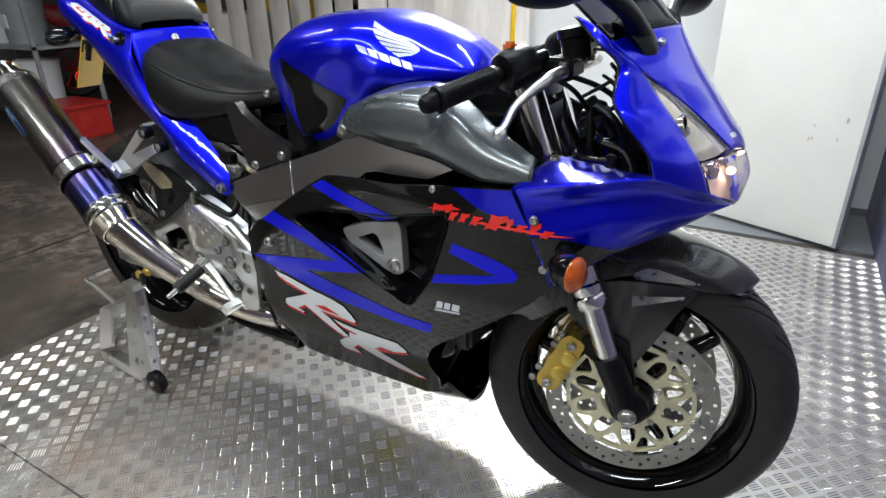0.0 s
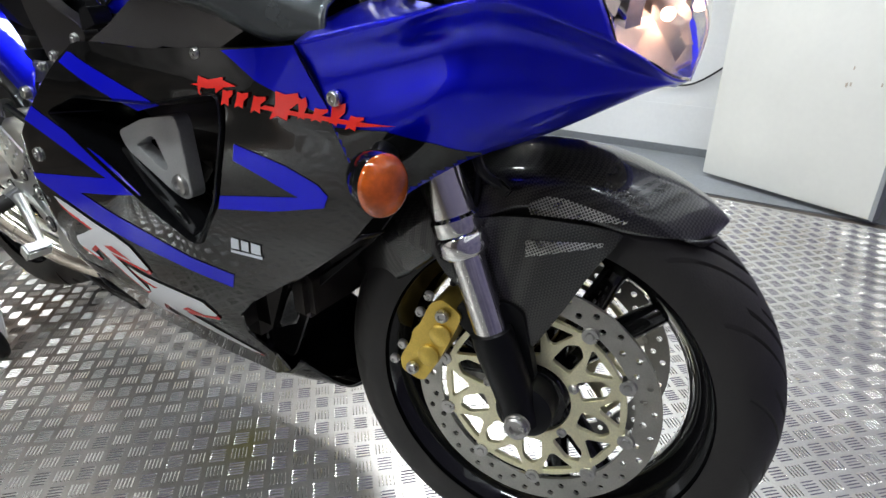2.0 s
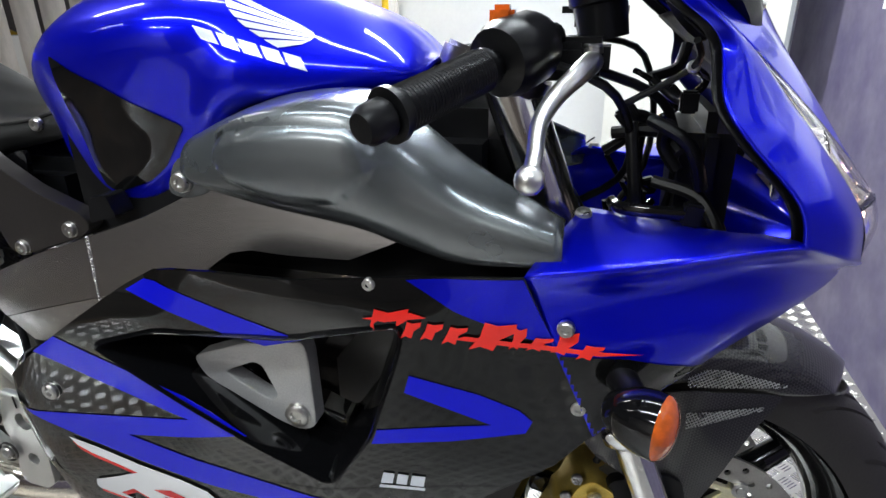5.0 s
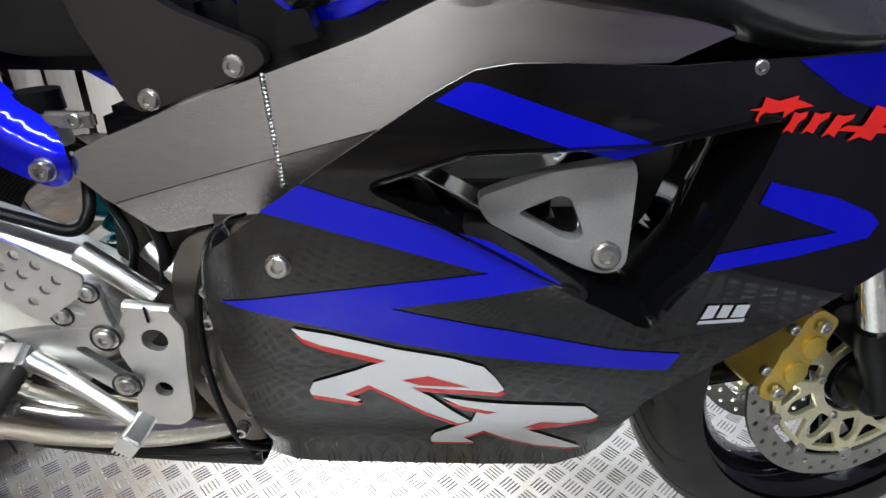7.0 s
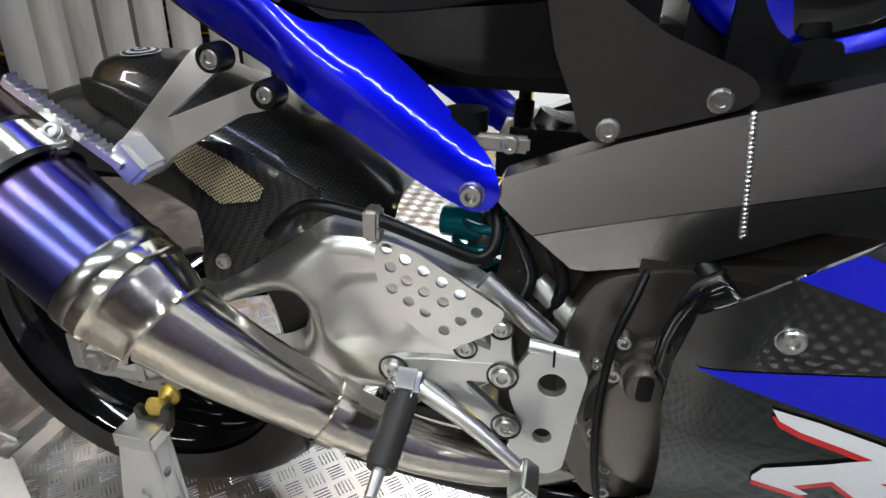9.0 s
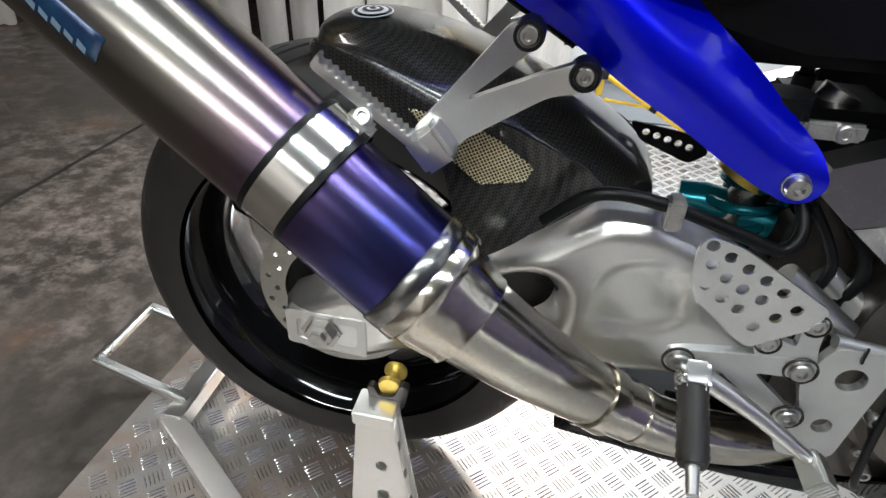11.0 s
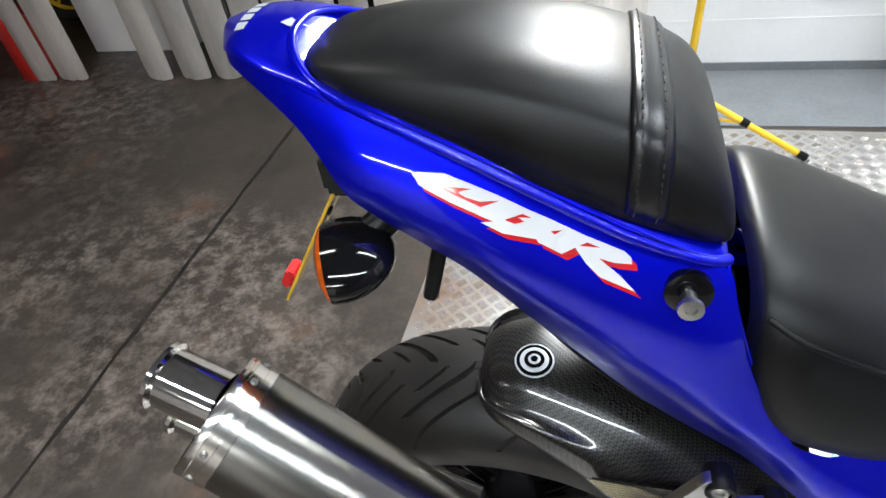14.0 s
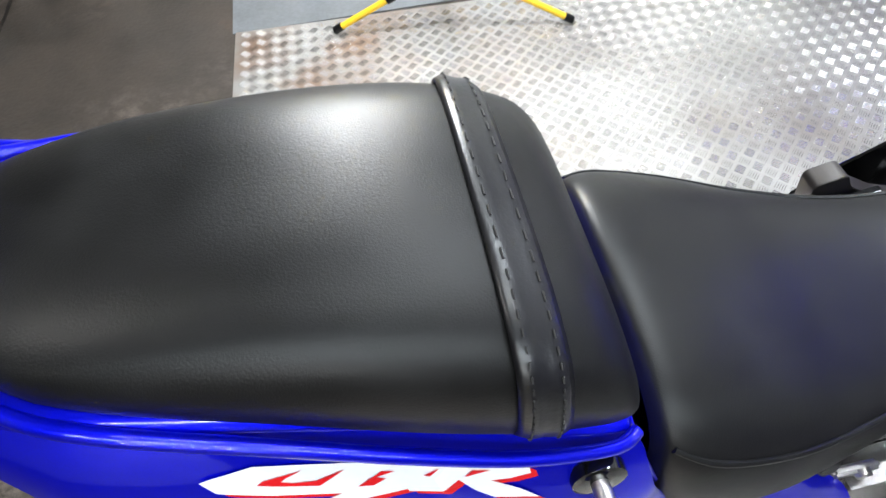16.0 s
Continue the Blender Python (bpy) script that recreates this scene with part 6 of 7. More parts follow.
for x, z in ((0.604, 0.500), (0.600, 0.462), (0.592, 0.392), (0.612, 0.315)):
    bolt("case_bolt", (x, -0.178, z), (0, -1, 0), 0.0075, bike, STEEL, 0.012)
lathe("case_boss", [(0, 0.010), (0.008, 0.010), (0.010, 0.016), (0.018, 0.014), (0.021, -0.03)], (0.610, -0.125, 0.560), (0, -1, 0), CLUTCH, bike, 20)
lathe("case_boss", [(0, 0.008), (0.006, 0.008), (0.008, 0.012), (0.014, 0.010), (0.017, -0.03)], (0.655, -0.130, 0.548), (0, -1, 0), CLUTCH, bike, 20)
plate("upper_case", rounded([(0.55, 0.36), (0.555, 0.50), (0.575, 0.545), (0.64, 0.565), (0.72, 0.56), (0.76, 0.50), (0.72, 0.30), (0.60, 0.27)], 0.02), -0.158, -0.10, CLUTCH, bike, (), 0, 0.008, "brownish cast engine side case")
tube("coolant_hose", [(0.64, -0.09, 0.60), (0.665, -0.145, 0.565), (0.69, -0.168, 0.535), (0.70, -0.170, 0.49), (0.695, -0.165, 0.45)], 0.014, PLASTIC, bike, 14, 6, "black rubber coolant hose")
tube("hose_clamp", [(0.690, -0.1685, 0.534), (0.694, -0.1695, 0.524)], 0.0152, STEEL, bike, 14, 1)
tube("water_pipe", [(0.52, -0.12, 0.515), (0.565, -0.135, 0.480)], 0.013, CAST, bike, 16, 1)
tube("wiring_loom", [(0.50, -0.12, 0.60), (0.535, -0.135, 0.555), (0.545, -0.138, 0.52), (0.535, -0.13, 0.48)], 0.007, PLASTIC, bike, 8, 5)
tube("wiring_loom", [(0.485, -0.125, 0.585), (0.515, -0.14, 0.535), (0.505, -0.14, 0.49)], 0.005, PLASTIC, bike, 8, 5)
box("sump", (0.56, -0.10, 0.20), (0.95, 0.10, 0.29), GLOSS, bike, 0.02)
patch("lower_tail_fairing", [[(0.30, -0.10, 0.232), (0.42, -0.12, 0.238), (0.52, -0.13, 0.240), (0.61, -0.13, 0.245)], [(0.30, -0.10, 0.212), (0.42, -0.115, 0.214), (0.52, -0.12, 0.212), (0.61, -0.12, 0.205)], [(0.30, 0.10, 0.212), (0.42, 0.115, 0.214), (0.52, 0.12, 0.212), (0.61, 0.12, 0.205)]], GLOSS, bike, 4, 4, 0.004)
bolt("belly_bolt", (0.553, -0.128, 0.226), (0, -1, 0), 0.008, bike)

# swingarm
SW = [(-0.055, 0.318), (-0.050, 0.385), (0.02, 0.424), (0.10, 0.442), (0.156, 0.466), (0.207, 0.495), (0.25, 0.524), (0.30, 0.562), (0.348, 0.567), (0.40, 0.547), (0.435, 0.527), (0.49, 0.496), (0.51, 0.40), (0.46, 0.370),
      (0.418, 0.362), (0.33, 0.352), (0.305, 0.352), (0.275, 0.365), (0.235, 0.352), (0.172, 0.335), (0.104, 0.328), (0.052, 0.303), (-0.02, 0.300)]
SWH = rounded([(0.125, 0.420), (0.185, 0.446), (0.233, 0.467), (0.262, 0.465), (0.272, 0.446), (0.266, 0.415), (0.24, 0.395), (0.19, 0.380), (0.13, 0.380)], 0.014)


SWO = rounded(SW, 0.014)
PRESS = rounded([(0.307, 0.475), (0.314, 0.497), (0.332, 0.510), (0.372, 0.517), (0.386, 0.505), (0.402, 0.477), (0.402, 0.448), (0.375, 0.432), (0.325, 0.424), (0.303, 0.435)], 0.016)


@functools.lru_cache(None)
def swing_y(x, z):
    """Half width of the swingarm: rounded along its edges and round the opening, with a pressed field."""
    d = min(edge_dist(x, z, SWO) * (1 if inside(x, z, SWO) else -1), edge_dist(x, z, SWH) * (-1 if inside(x, z, SWH) else 1))
    y = 0.127 + 0.026 * math.sin(math.pi / 2 * min(1.0, max(-0.5, d / 0.026)))
    q = edge_dist(x, z, PRESS) * (1 if inside(x, z, PRESS) else -1)
    return y - 0.0050 * smoothstep(-0.004, 0.007, q)


for s in (-1, 1):
    arm = plate("swingarm", SWO, lambda x, z, s=s: s * swing_y(x, z), s * 0.105, ALU, bike, [SWH], 0.009, 0, "bare aluminium swingarm beam", None, 60)
    if s > 0:
        for q_ in arm.data.vertices:
            q_.co.z = min(q_.co.z, 0.33) + 0.5 * max(0, q_.co.z - 0.33)
    plate("adjuster_plate", rounded([(-0.042, 0.328), (-0.042, 0.380), (0.060, 0.380), (0.060, 0.322)], 0.006), s * 0.1545, s * 0.135, CAST, arm, [rounded([(-0.028, 0.338), (-0.028, 0.368), (0.048, 0.368), (0.048, 0.336)], 0.006)], 0, 0.002)
    plate("adjuster_slot", rounded([(-0.030, 0.336), (-0.030, 0.370), (0.050, 0.370), (0.050, 0.334)], 0.006), s * 0.1505, s * 0.140, PLASTIC, arm, (), 0, 0, "dark slot of the chain adjuster")
    lathe("axle_nut", [(0, 0.016), (0.010, 0.016), (0.011, 0.010), (0.018, 0.010), (0.020, 0), (0.026, 0), (0.026, -0.006)], (0.003, s * 0.155, 0.353), (0, s, 0), STEEL, arm, 6)
    lathe("spool", [(0, 0.030), (0.013, 0.030), (0.015, 0.025), (0.008, 0.018), (0.008, 0.010), (0.014, 0.004), (0.014, 0)], (0.100, s * 0.165, 0.322), (0, s, 0), GOLD, arm, 18, "gold anodised stand bobbin")
box("swingarm_bridge", (0.33, -0.11, 0.36), (0.44, 0.11, 0.455), ALU, bike, 0.02)
box("linkage_cover", (0.462, -0.06, 0.585), (0.575, 0.06, 0.652), PLASTIC, bike, 0.012, "black plastic cover under the seat")
lathe("adjuster_knob", [(0.011, 0), (0.011, 0.020), (0.007, 0.022), (0.007, 0.032), (0, 0.033)], (0.484, 0.0, 0.650), (0, 0, 1), PLASTIC, bike, 16)
tube("rear_brake_hose", [(0.245, -0.150, 0.545), (0.29, -0.158, 0.585), (0.35, -0.158, 0.583), (0.42, -0.155, 0.562), (0.462, -0.150, 0.548), (0.478, -0.140, 0.565), (0.470, -0.115, 0.60)], 0.0065, PLASTIC, bike, 10)
box("hose_clip", (0.352, -0.168, 0.560), (0.368, -0.146, 0.592), STEEL, bike, 0.003)
sus = Vector((0.42, -0.01, 0.42)), Vector((0.52, -0.01, 0.66))
tube("shock_body", [sus[0], sus[1]], 0.020, STEEL, bike, 14, 1)
coil = [sus[0].lerp(sus[1], 0.15 + 0.7 * k / 72) + Vector((math.cos(k * 2 * math.pi / 12) * 0.037, math.sin(k * 2 * math.pi / 12) * 0.037, 0)) for k in range(73)]
tube("shock_spring", coil, 0.006, TEAL, bike, 8, 1, "teal coil spring")
tube("shock_reservoir", [(0.398, 0.006, 0.516), (0.425, 0.002, 0.517), (0.500, -0.020, 0.508)], [0.019, 0.021, 0.021], TEAL, bike, 18, 1, "teal anodised shock reservoir")
tube("shock_collar", [(0.452, -0.02, 0.558), (0.462, -0.02, 0.580)], 0.030, GOLD, bike, 18, 1, "gold shock collar")

plate("chain_guard", rounded([(0.325, 0.602), (0.400, 0.592), (0.418, 0.572), (0.398, 0.558), (0.340, 0.580)], 0.006), 0.002, 0.006, PLASTIC, bike, [circle(0.345 + 0.0125 * k, 0.590 - 0.0032 * k, 0.0042, 10) for k in range(5)], 0, 0.001, "black drilled guard plate")

# rear hugger
rows = []
for x, zc, w, skirt in ((-0.028, 0.672, 0.030, 0.012), (-0.022, 0.684, 0.058, 0.030), (0.000, 0.694, 0.078, 0.045), (0.04, 0.698, 0.092, 0.060), (0.09, 0.692, 0.103, 0.082), (0.14, 0.678, 0.110, 0.105), (0.20, 0.655, 0.114, 0.115), (0.26, 0.630, 0.114, 0.105), (0.31, 0.600, 0.112, 0.085), (0.345, 0.572, 0.108, 0.060), (0.356, 0.560, 0.098, 0.045)):
    far = skirt * (1 - 0.5 * smoothstep(0.24, 0.33, x))
    rows.append([(x, -w, zc - skirt), (x, -w * 1.01, zc - skirt * 0.72), (x, -w * 0.98, zc - skirt * 0.45), (x, -w * 0.84, zc - 0.020 - 0.08 * w), (x, -w * 0.5, zc - 0.005), (x, 0, zc),
                 (x, w * 0.5, zc - 0.005), (x, w * 0.84, zc - 0.020 - 0.08 * w), (x, w * 0.98, zc - far * 0.45), (x, w * 1.01, zc - far * 0.72), (x, w, zc - far)])
v, f = grid_mesh(spline_grid(rows, 5, 4))
hug = link_mesh("rear_hugger", v, f, CARBON, bike, "glossy carbon fibre rear hugger", 60, 0.003)
for s in (-1, 1):
    plate("hugger_side", rounded([(0.100, 0.625), (0.19, 0.628), (0.28, 0.590), (0.312, 0.560), (0.268, 0.540), (0.250, 0.506), (0.210, 0.478), (0.188, 0.466), (0.150, 0.468), (0.152, 0.522), (0.136, 0.575)], 0.012),
          lambda x, z, s=s: s * (0.1165 + 0.016 * smoothstep(0.58, 0.47, z)), lambda x, z, s=s: s * (0.1130 + 0.016 * smoothstep(0.58, 0.47, z)), CARBON, hug, (), 0.012, 0)
    bolt("hugger_bolt", (0.176, s * 0.131, 0.496), (0, s, 0), 0.008, hug)
wire_mesh("mesh_inset", [(0.100, 0.632), (0.150, 0.628), (0.192, 0.610), (0.229, 0.586), (0.222, 0.570), (0.176, 0.561), (0.138, 0.590)], lambda x, z: -0.1195 - 0.002 * smoothstep(0.62, 0.57, z), MESHGOLD, hug, "gold wire mesh inset", 0.0034)
lathe("drain_hole", [(0, 0.001), (0.007, 0.001), (0.009, -0.001)], (0.335, -0.1135, 0.575), (0.2, -1, 0.2), PLASTIC, hug, 16)
T = tree_of(hug)
for r_, off, mat_, lab in ((0.0225, 0.0030, SILVER_DECAL, "round silver badge"), (0.0205, 0.0034, GLOSS, "black badge field"), (0.0165, 0.0038, SILVER_DECAL, "silver badge ring"), (0.0115, 0.0042, GLOSS, "black badge field"), (0.0070, 0.0046, SILVER_DECAL, "silver badge centre"), (0.0040, 0.0050, GLOSS, "black badge dot")):
    decal("round_badge", [(0.036 + r_ * math.cos(t), -0.022 + r_ * math.sin(t)) for t in np.linspace(0, 2 * math.pi, 28, endpoint=False)], T, off, mat_, hug, "z", 0.02, lab)

# exhaust
LOW, MID, CAP = Vector((0.148, -0.250, 0.528)), Vector((0.044, -0.238, 0.612)), Vector((-0.227, -0.199, 0.805))
MA = (CAP - LOW).normalized()
MU = Vector((0.59, 0, 0.80))
MU = (MU - MA * MU.dot(MA)).normalized()
ML = (CAP - LOW).length
mm = beam_m(LOW, CAP)
v, f = lathe_vf([(0.052, 0.0), (0.0565, 0.004), (0.0575, 0.02), (0.0575, ML - 0.012), (0.0565, ML)], (0, 0, 0), (0, 0, 1), 64)
muf = link_mesh("silencer", v, f, TITAN, bike, "round titanium silencer, heat-tinted blue and violet at its foot", 40)
muf.matrix_parent_inverse = muf.matrix_parent_inverse @ mm


def on_muf(name, prof, at, axis, mat, seg=48, label=""):
    return lathe(name, prof, at, axis, mat, bike, seg, label)


on_muf("silencer_end_cap", [(0.0576, -0.024), (0.0590, -0.0235), (0.0590, -0.015), (0.0581, -0.0145), (0.0581, -0.004), (0.0592, -0.0035), (0.0592, 0.004), (0.0584, 0.005), (0.050, 0.006), (0, 0.006)], CAP, MA, POLISHED, 56, "satin steel silencer end cap")
for k in range(10):
    a = 2 * math.pi * k / 10
    d_, u_, w_ = frame_of(MA)
    e = u_ * math.cos(a) + w_ * math.sin(a)
    bolt("rivet", CAP - MA * 0.009 + e * 0.0580, e, 0.0030, bike, STEEL, 0.002)
on_muf("silencer_foot_band", [(0.0578, -0.004), (0.0592, -0.002), (0.0592, 0.012), (0.0578, 0.014)], LOW + MA * 0.004, MA, TITAN, 56)
on_muf("silencer_clamp", [(0.0580, -0.017), (0.0605, -0.016), (0.0605, 0.016), (0.0580, 0.017)], MID, MA, POLISHED, 56, "brushed steel clamp band")
for dlt in (-0.019, 0.019):
    on_muf("clamp_rubber", [(0.0580, -0.003), (0.0600, -0.003), (0.0600, 0.003), (0.0580, 0.003)], MID + MA * dlt, MA, PLASTIC, 56)
hp = Vector((0.086, -0.222, 0.655))
box("clamp_lug", (-0.012, -0.013, -0.010), (0.012, 0.013, 0.016), ALU, bike, 0.003, "", beam_m(hp - Vector((0.006, 0, 0.012)), hp + MU))
bolt("clamp_bolt", hp + MU * 0.004, (0.2, -0.8, 0.6), 0.008, bike)
OA = Vector((-0.90, 0.12, 0.34)).normalized()
for (ofs, r, ln, nm) in ((MU * 0.022, 0.0275, 0.058, "outlet_pipe"), (-MU * 0.026 + MA.cross(MU) * -0.004, 0.0165, 0.030, "small_outlet_pipe")):
    on_muf(nm, [(r, 0), (r, ln - 0.004), (r + 0.004, ln - 0.001), (r + 0.004, ln + 0.003), (r - 0.001, ln + 0.004), (r - 0.003, ln), (r - 0.003, 0.01), (0, 0.01)], CAP + ofs + MA * 0.002, OA, CHROME, 40, "polished round outlet")
along, down = MA, MA.cross(MU).normalized()
bm = bmesh.new()
nn = 8
gridv = []
for i in range(nn + 1):
    for j in range(5):
        t_ = (i / nn - 0.5) * 0.102
        ph = radians(-19 + (j / 4) * 25)
        e = -(down if down.y > 0 else -down)
        dirv = (e * math.cos(ph - radians(-8)) - MU * math.sin(ph - radians(-8)))
        ctr = LOW + MA * ((Vector((-0.133, -0.26, 0.738)) - LOW).dot(MA) + t_)
        gridv.append(tuple(ctr + dirv * 0.0583))
fcs = [(i * 5 + j, i * 5 + j + 1, (i + 1) * 5 + j + 1, (i + 1) * 5 + j) for i in range(nn) for j in range(4)]
BADGEPALE = material("badge_pale", (0.30, 0.42, 0.55), 0.3, 0.4, 0.4, 0.2, 30, 200, grain=0.1)
BADGE = material("badge_blue", (0.010, 0.016, 0.07), 0.25, 0.3, 0.5, 0.3, 30, 200, second=(0.02, 0.08, 0.17))
link_mesh("silencer_badge", gridv, fcs, BADGE, bike, "dark blue metal badge plate", 40, 0.001)


def badge_bar(t0, t1, a0, a1, mat, label):
    """A bar printed on the badge: along the silencer from t0 to t1, round it from a0 to a1 degrees."""
    e = -(down if down.y > 0 else -down)
    quad_ = []
    for t_, a_ in ((t0, a0), (t1, a0 - 2), (t1, a1 - 2), (t0, a1)):
        ph = radians(a_ + 8)
        quad_.append(tuple(LOW + MA * ((Vector((-0.133, -0.26, 0.738)) - LOW).dot(MA) + t_) + (e * math.cos(ph) - MU * math.sin(ph)) * 0.0592))
    link_mesh("badge_bar", quad_, [(0, 1, 2, 3)], mat, bike, label, 0)


for k in range(7):
    badge_bar(-0.042 + 0.0115 * k, -0.0335 + 0.0115 * k, -3 + (k % 2), 3, BADGEPALE, "pale bar on the badge")
for k in range(5):
    badge_bar(0.006 + 0.008 * k, 0.012 + 0.008 * k, -16 + 2 * (k % 3), -6, BADGEPALE, "pale bar on the badge")
# link pipe
on_muf("exhaust_cone", [(0.0578, 0.002), (0.0592, -0.001), (0.0592, -0.012), (0.0565, -0.014), (0.0550, -0.020), (0.0515, -0.040), (0.0485, -0.050), (0.0485, -0.056), (0.0455, -0.058)], LOW, MA, PIPE, 48, "polished exhaust joint collar")
c1 = LOW - MA * 0.040
tube("link_pipe", [c1, (0.250, -0.235, 0.443), (0.326, -0.205, 0.378), (0.380, -0.193, 0.347), (0.43, -0.180, 0.325), (0.50, -0.150, 0.295), (0.58, -0.10, 0.265)], [0.0465, 0.040, 0.0330, 0.0305, 0.0295, 0.029, 0.029], PIPE, bike, 32, 8, "polished straw-tinted exhaust link pipe")
tube("pipe_clamp", [(0.322, -0.2065, 0.3815), (0.338, -0.203, 0.3705)], 0.0365, PIPE, bike, 32, 1)
tube("pipe_clamp", [(0.366, -0.196, 0.355), (0.374, -0.194, 0.350)], 0.0325, PIPE, bike, 32, 1)
box("collar_lug", (-0.008, -0.008, -0.012), (0.008, 0.008, 0.012), ALU, bike, 0.003, "", beam_m(LOW - MU * 0.060 - MA * 0.010, LOW - MU * 0.060 + MA * 0.01))

# right rear-set
RS = rounded([(0.512, 0.462), (0.522, 0.482), (0.566, 0.483), (0.578, 0.462), (0.572, 0.410), (0.567, 0.345), (0.552, 0.334), (0.516, 0.336), (0.508, 0.352), (0.517, 0.400), (0.506, 0.430)], 0.006)
rs = plate("footrest_plate", RS, -0.197, -0.187, CAST, bike, [circle(0.546, 0.447, 0.0135, 20), circle(0.543, 0.384, 0.0095, 16)], 0, 0.002, "bare aluminium footrest plate")
ARMS = rounded([(0.380, 0.450), (0.385, 0.429), (0.400, 0.428), (0.430, 0.437), (0.498, 0.380), (0.512, 0.380), (0.517, 0.398), (0.505, 0.402), (0.462, 0.440), (0.500, 0.442), (0.512, 0.448), (0.512, 0.462), (0.500, 0.466), (0.440, 0.461), (0.398, 0.455)], 0.006)
plate("footrest_arm", ARMS, -0.2005, -0.190, CAST, rs, (), 0, 0.0025, "forked aluminium footrest arm")
plate("guard_bracket", rounded([(0.455, 0.462), (0.478, 0.455), (0.510, 0.462), (0.505, 0.480), (0.503, 0.510), (0.490, 0.514), (0.484, 0.502), (0.487, 0.478), (0.462, 0.487), (0.450, 0.480)], 0.005), -0.200, -0.190, CAST, rs, (), 0, 0.002)
HG = rounded([(0.376, 0.570), (0.383, 0.583), (0.412, 0.575), (0.440, 0.559), (0.497, 0.525), (0.489, 0.503), (0.468, 0.489), (0.445, 0.473), (0.429, 0.482), (0.387, 0.518), (0.378, 0.542)], 0.006)
hh = [circle(hx, hz, 0.0055, 12) for hx, hz in ((0.391, 0.556), (0.392, 0.534), (0.404, 0.565), (0.406, 0.544), (0.408, 0.523), (0.421, 0.556), (0.422, 0.535), (0.424, 0.514), (0.438, 0.547), (0.440, 0.527), (0.442, 0.497), (0.455, 0.537), (0.457, 0.510), (0.471, 0.521), (0.387, 0.574))]
plate("heel_guard", HG, -0.2045, -0.2010, ALU, rs, hh, 0, 0.0, "drilled aluminium heel guard")
for x, z, r in ((0.499, 0.452, 0.0105), (0.507, 0.392, 0.0105), (0.392, 0.441, 0.0105), (0.494, 0.505, 0.008), (0.462, 0.478, 0.008)):
    # raised dark ring that stands in for the shade in the bolt's recess
    lathe("bolt_well", [(r * 1.50, 0.001), (r * 1.45, 0.0035), (r * 1.32, 0.0035), (r * 1.27, 0.001)], (x, -0.199, z), (0, -1, 0), GREYPLATE, rs, 20)
    bolt("footrest_bolt", (x, -0.200, z), (0, -1, 0), r, rs)
tube("pinch_clamp", [(0.520, -0.190, 0.484), (0.566, -0.190, 0.478)], 0.0070, CAST, rs, 14, 1)
tube("clamp_slit", [(0.544, -0.1985, 0.488), (0.545, -0.1985, 0.470)], 0.0012, PLASTIC, rs, 6, 1)
peg0, peg1 = Vector((0.408, -0.215, 0.425)), Vector((0.404, -0.290, 0.398))
pd = (peg1 - peg0).normalized()
pg = lathe("footpeg", [(0.010, 0), (0.0145, 0.004)] + [(0.0150 if k % 2 else 0.0138, 0.007 + 0.0042 * k) for k in range(16)] + [(0.0125, 0.078), (0, 0.079)], peg0, (peg1 - peg0), RUBBER, bike, 18, "ribbed black footpeg")
tube("hero_bolt", [peg0 + pd * 0.076, peg0 + pd * 0.104], [0.0065, 0.0055], ALU, pg, 10, 1)
box("peg_knuckle", (-0.014, -0.018, -0.016), (0.014, 0.014, 0.016), CAST, bike, 0.005, "", Matrix.Translation((0.408, -0.206, 0.430)) @ Matrix.Rotation(radians(25), 4, "X"))
bolt("knuckle_pin", (0.396, -0.216, 0.434), (-0.5, -1, 0.2), 0.007, bike)
tube("brake_pedal", [(0.420, -0.206, 0.428), (0.470, -0.218, 0.405), (0.526, -0.232, 0.372)], [0.011, 0.0085, 0.0065], ALU, bike, 12, 5, "bare aluminium brake pedal")
pad_m = Matrix.Translation((0.530, -0.238, 0.366)) @ Matrix.Rotation(radians(38), 4, "Y")
pad = box("pedal_pad", (-0.010, -0.026, -0.012), (0.011, 0.016, 0.012), ALU, bike, 0.003, "", pad_m)
for k in range(5):
    box("pad_rib", (-0.009 + 0.0042 * k, -0.0275, -0.011), (-0.0068 + 0.0042 * k, -0.025, 0.011), ALU, pad, 0, "", pad_m)
tube("master_cylinder", [(0.470, -0.160, 0.530), (0.540, -0.165, 0.478)], 0.012, ALU, bike, 14, 1)
tube("rear_reservoir", [(0.438, -0.105, 0.625), (0.436, -0.105, 0.662)], 0.020, RESERVOIR, bike, 20, 1, "clouded brake fluid pot")
tube("reservoir_cap", [(0.436, -0.105, 0.660), (0.435, -0.105, 0.680)], 0.0225, PLASTIC, bike, 20, 1)
box("reservoir_bracket", (0.45, -0.13, 0.648), (0.50, -0.12, 0.664), STEEL, bike, 0.003)
bolt("bracket_bolt", (0.482, -0.130, 0.656), (0, -1, 0), 0.008, bike)

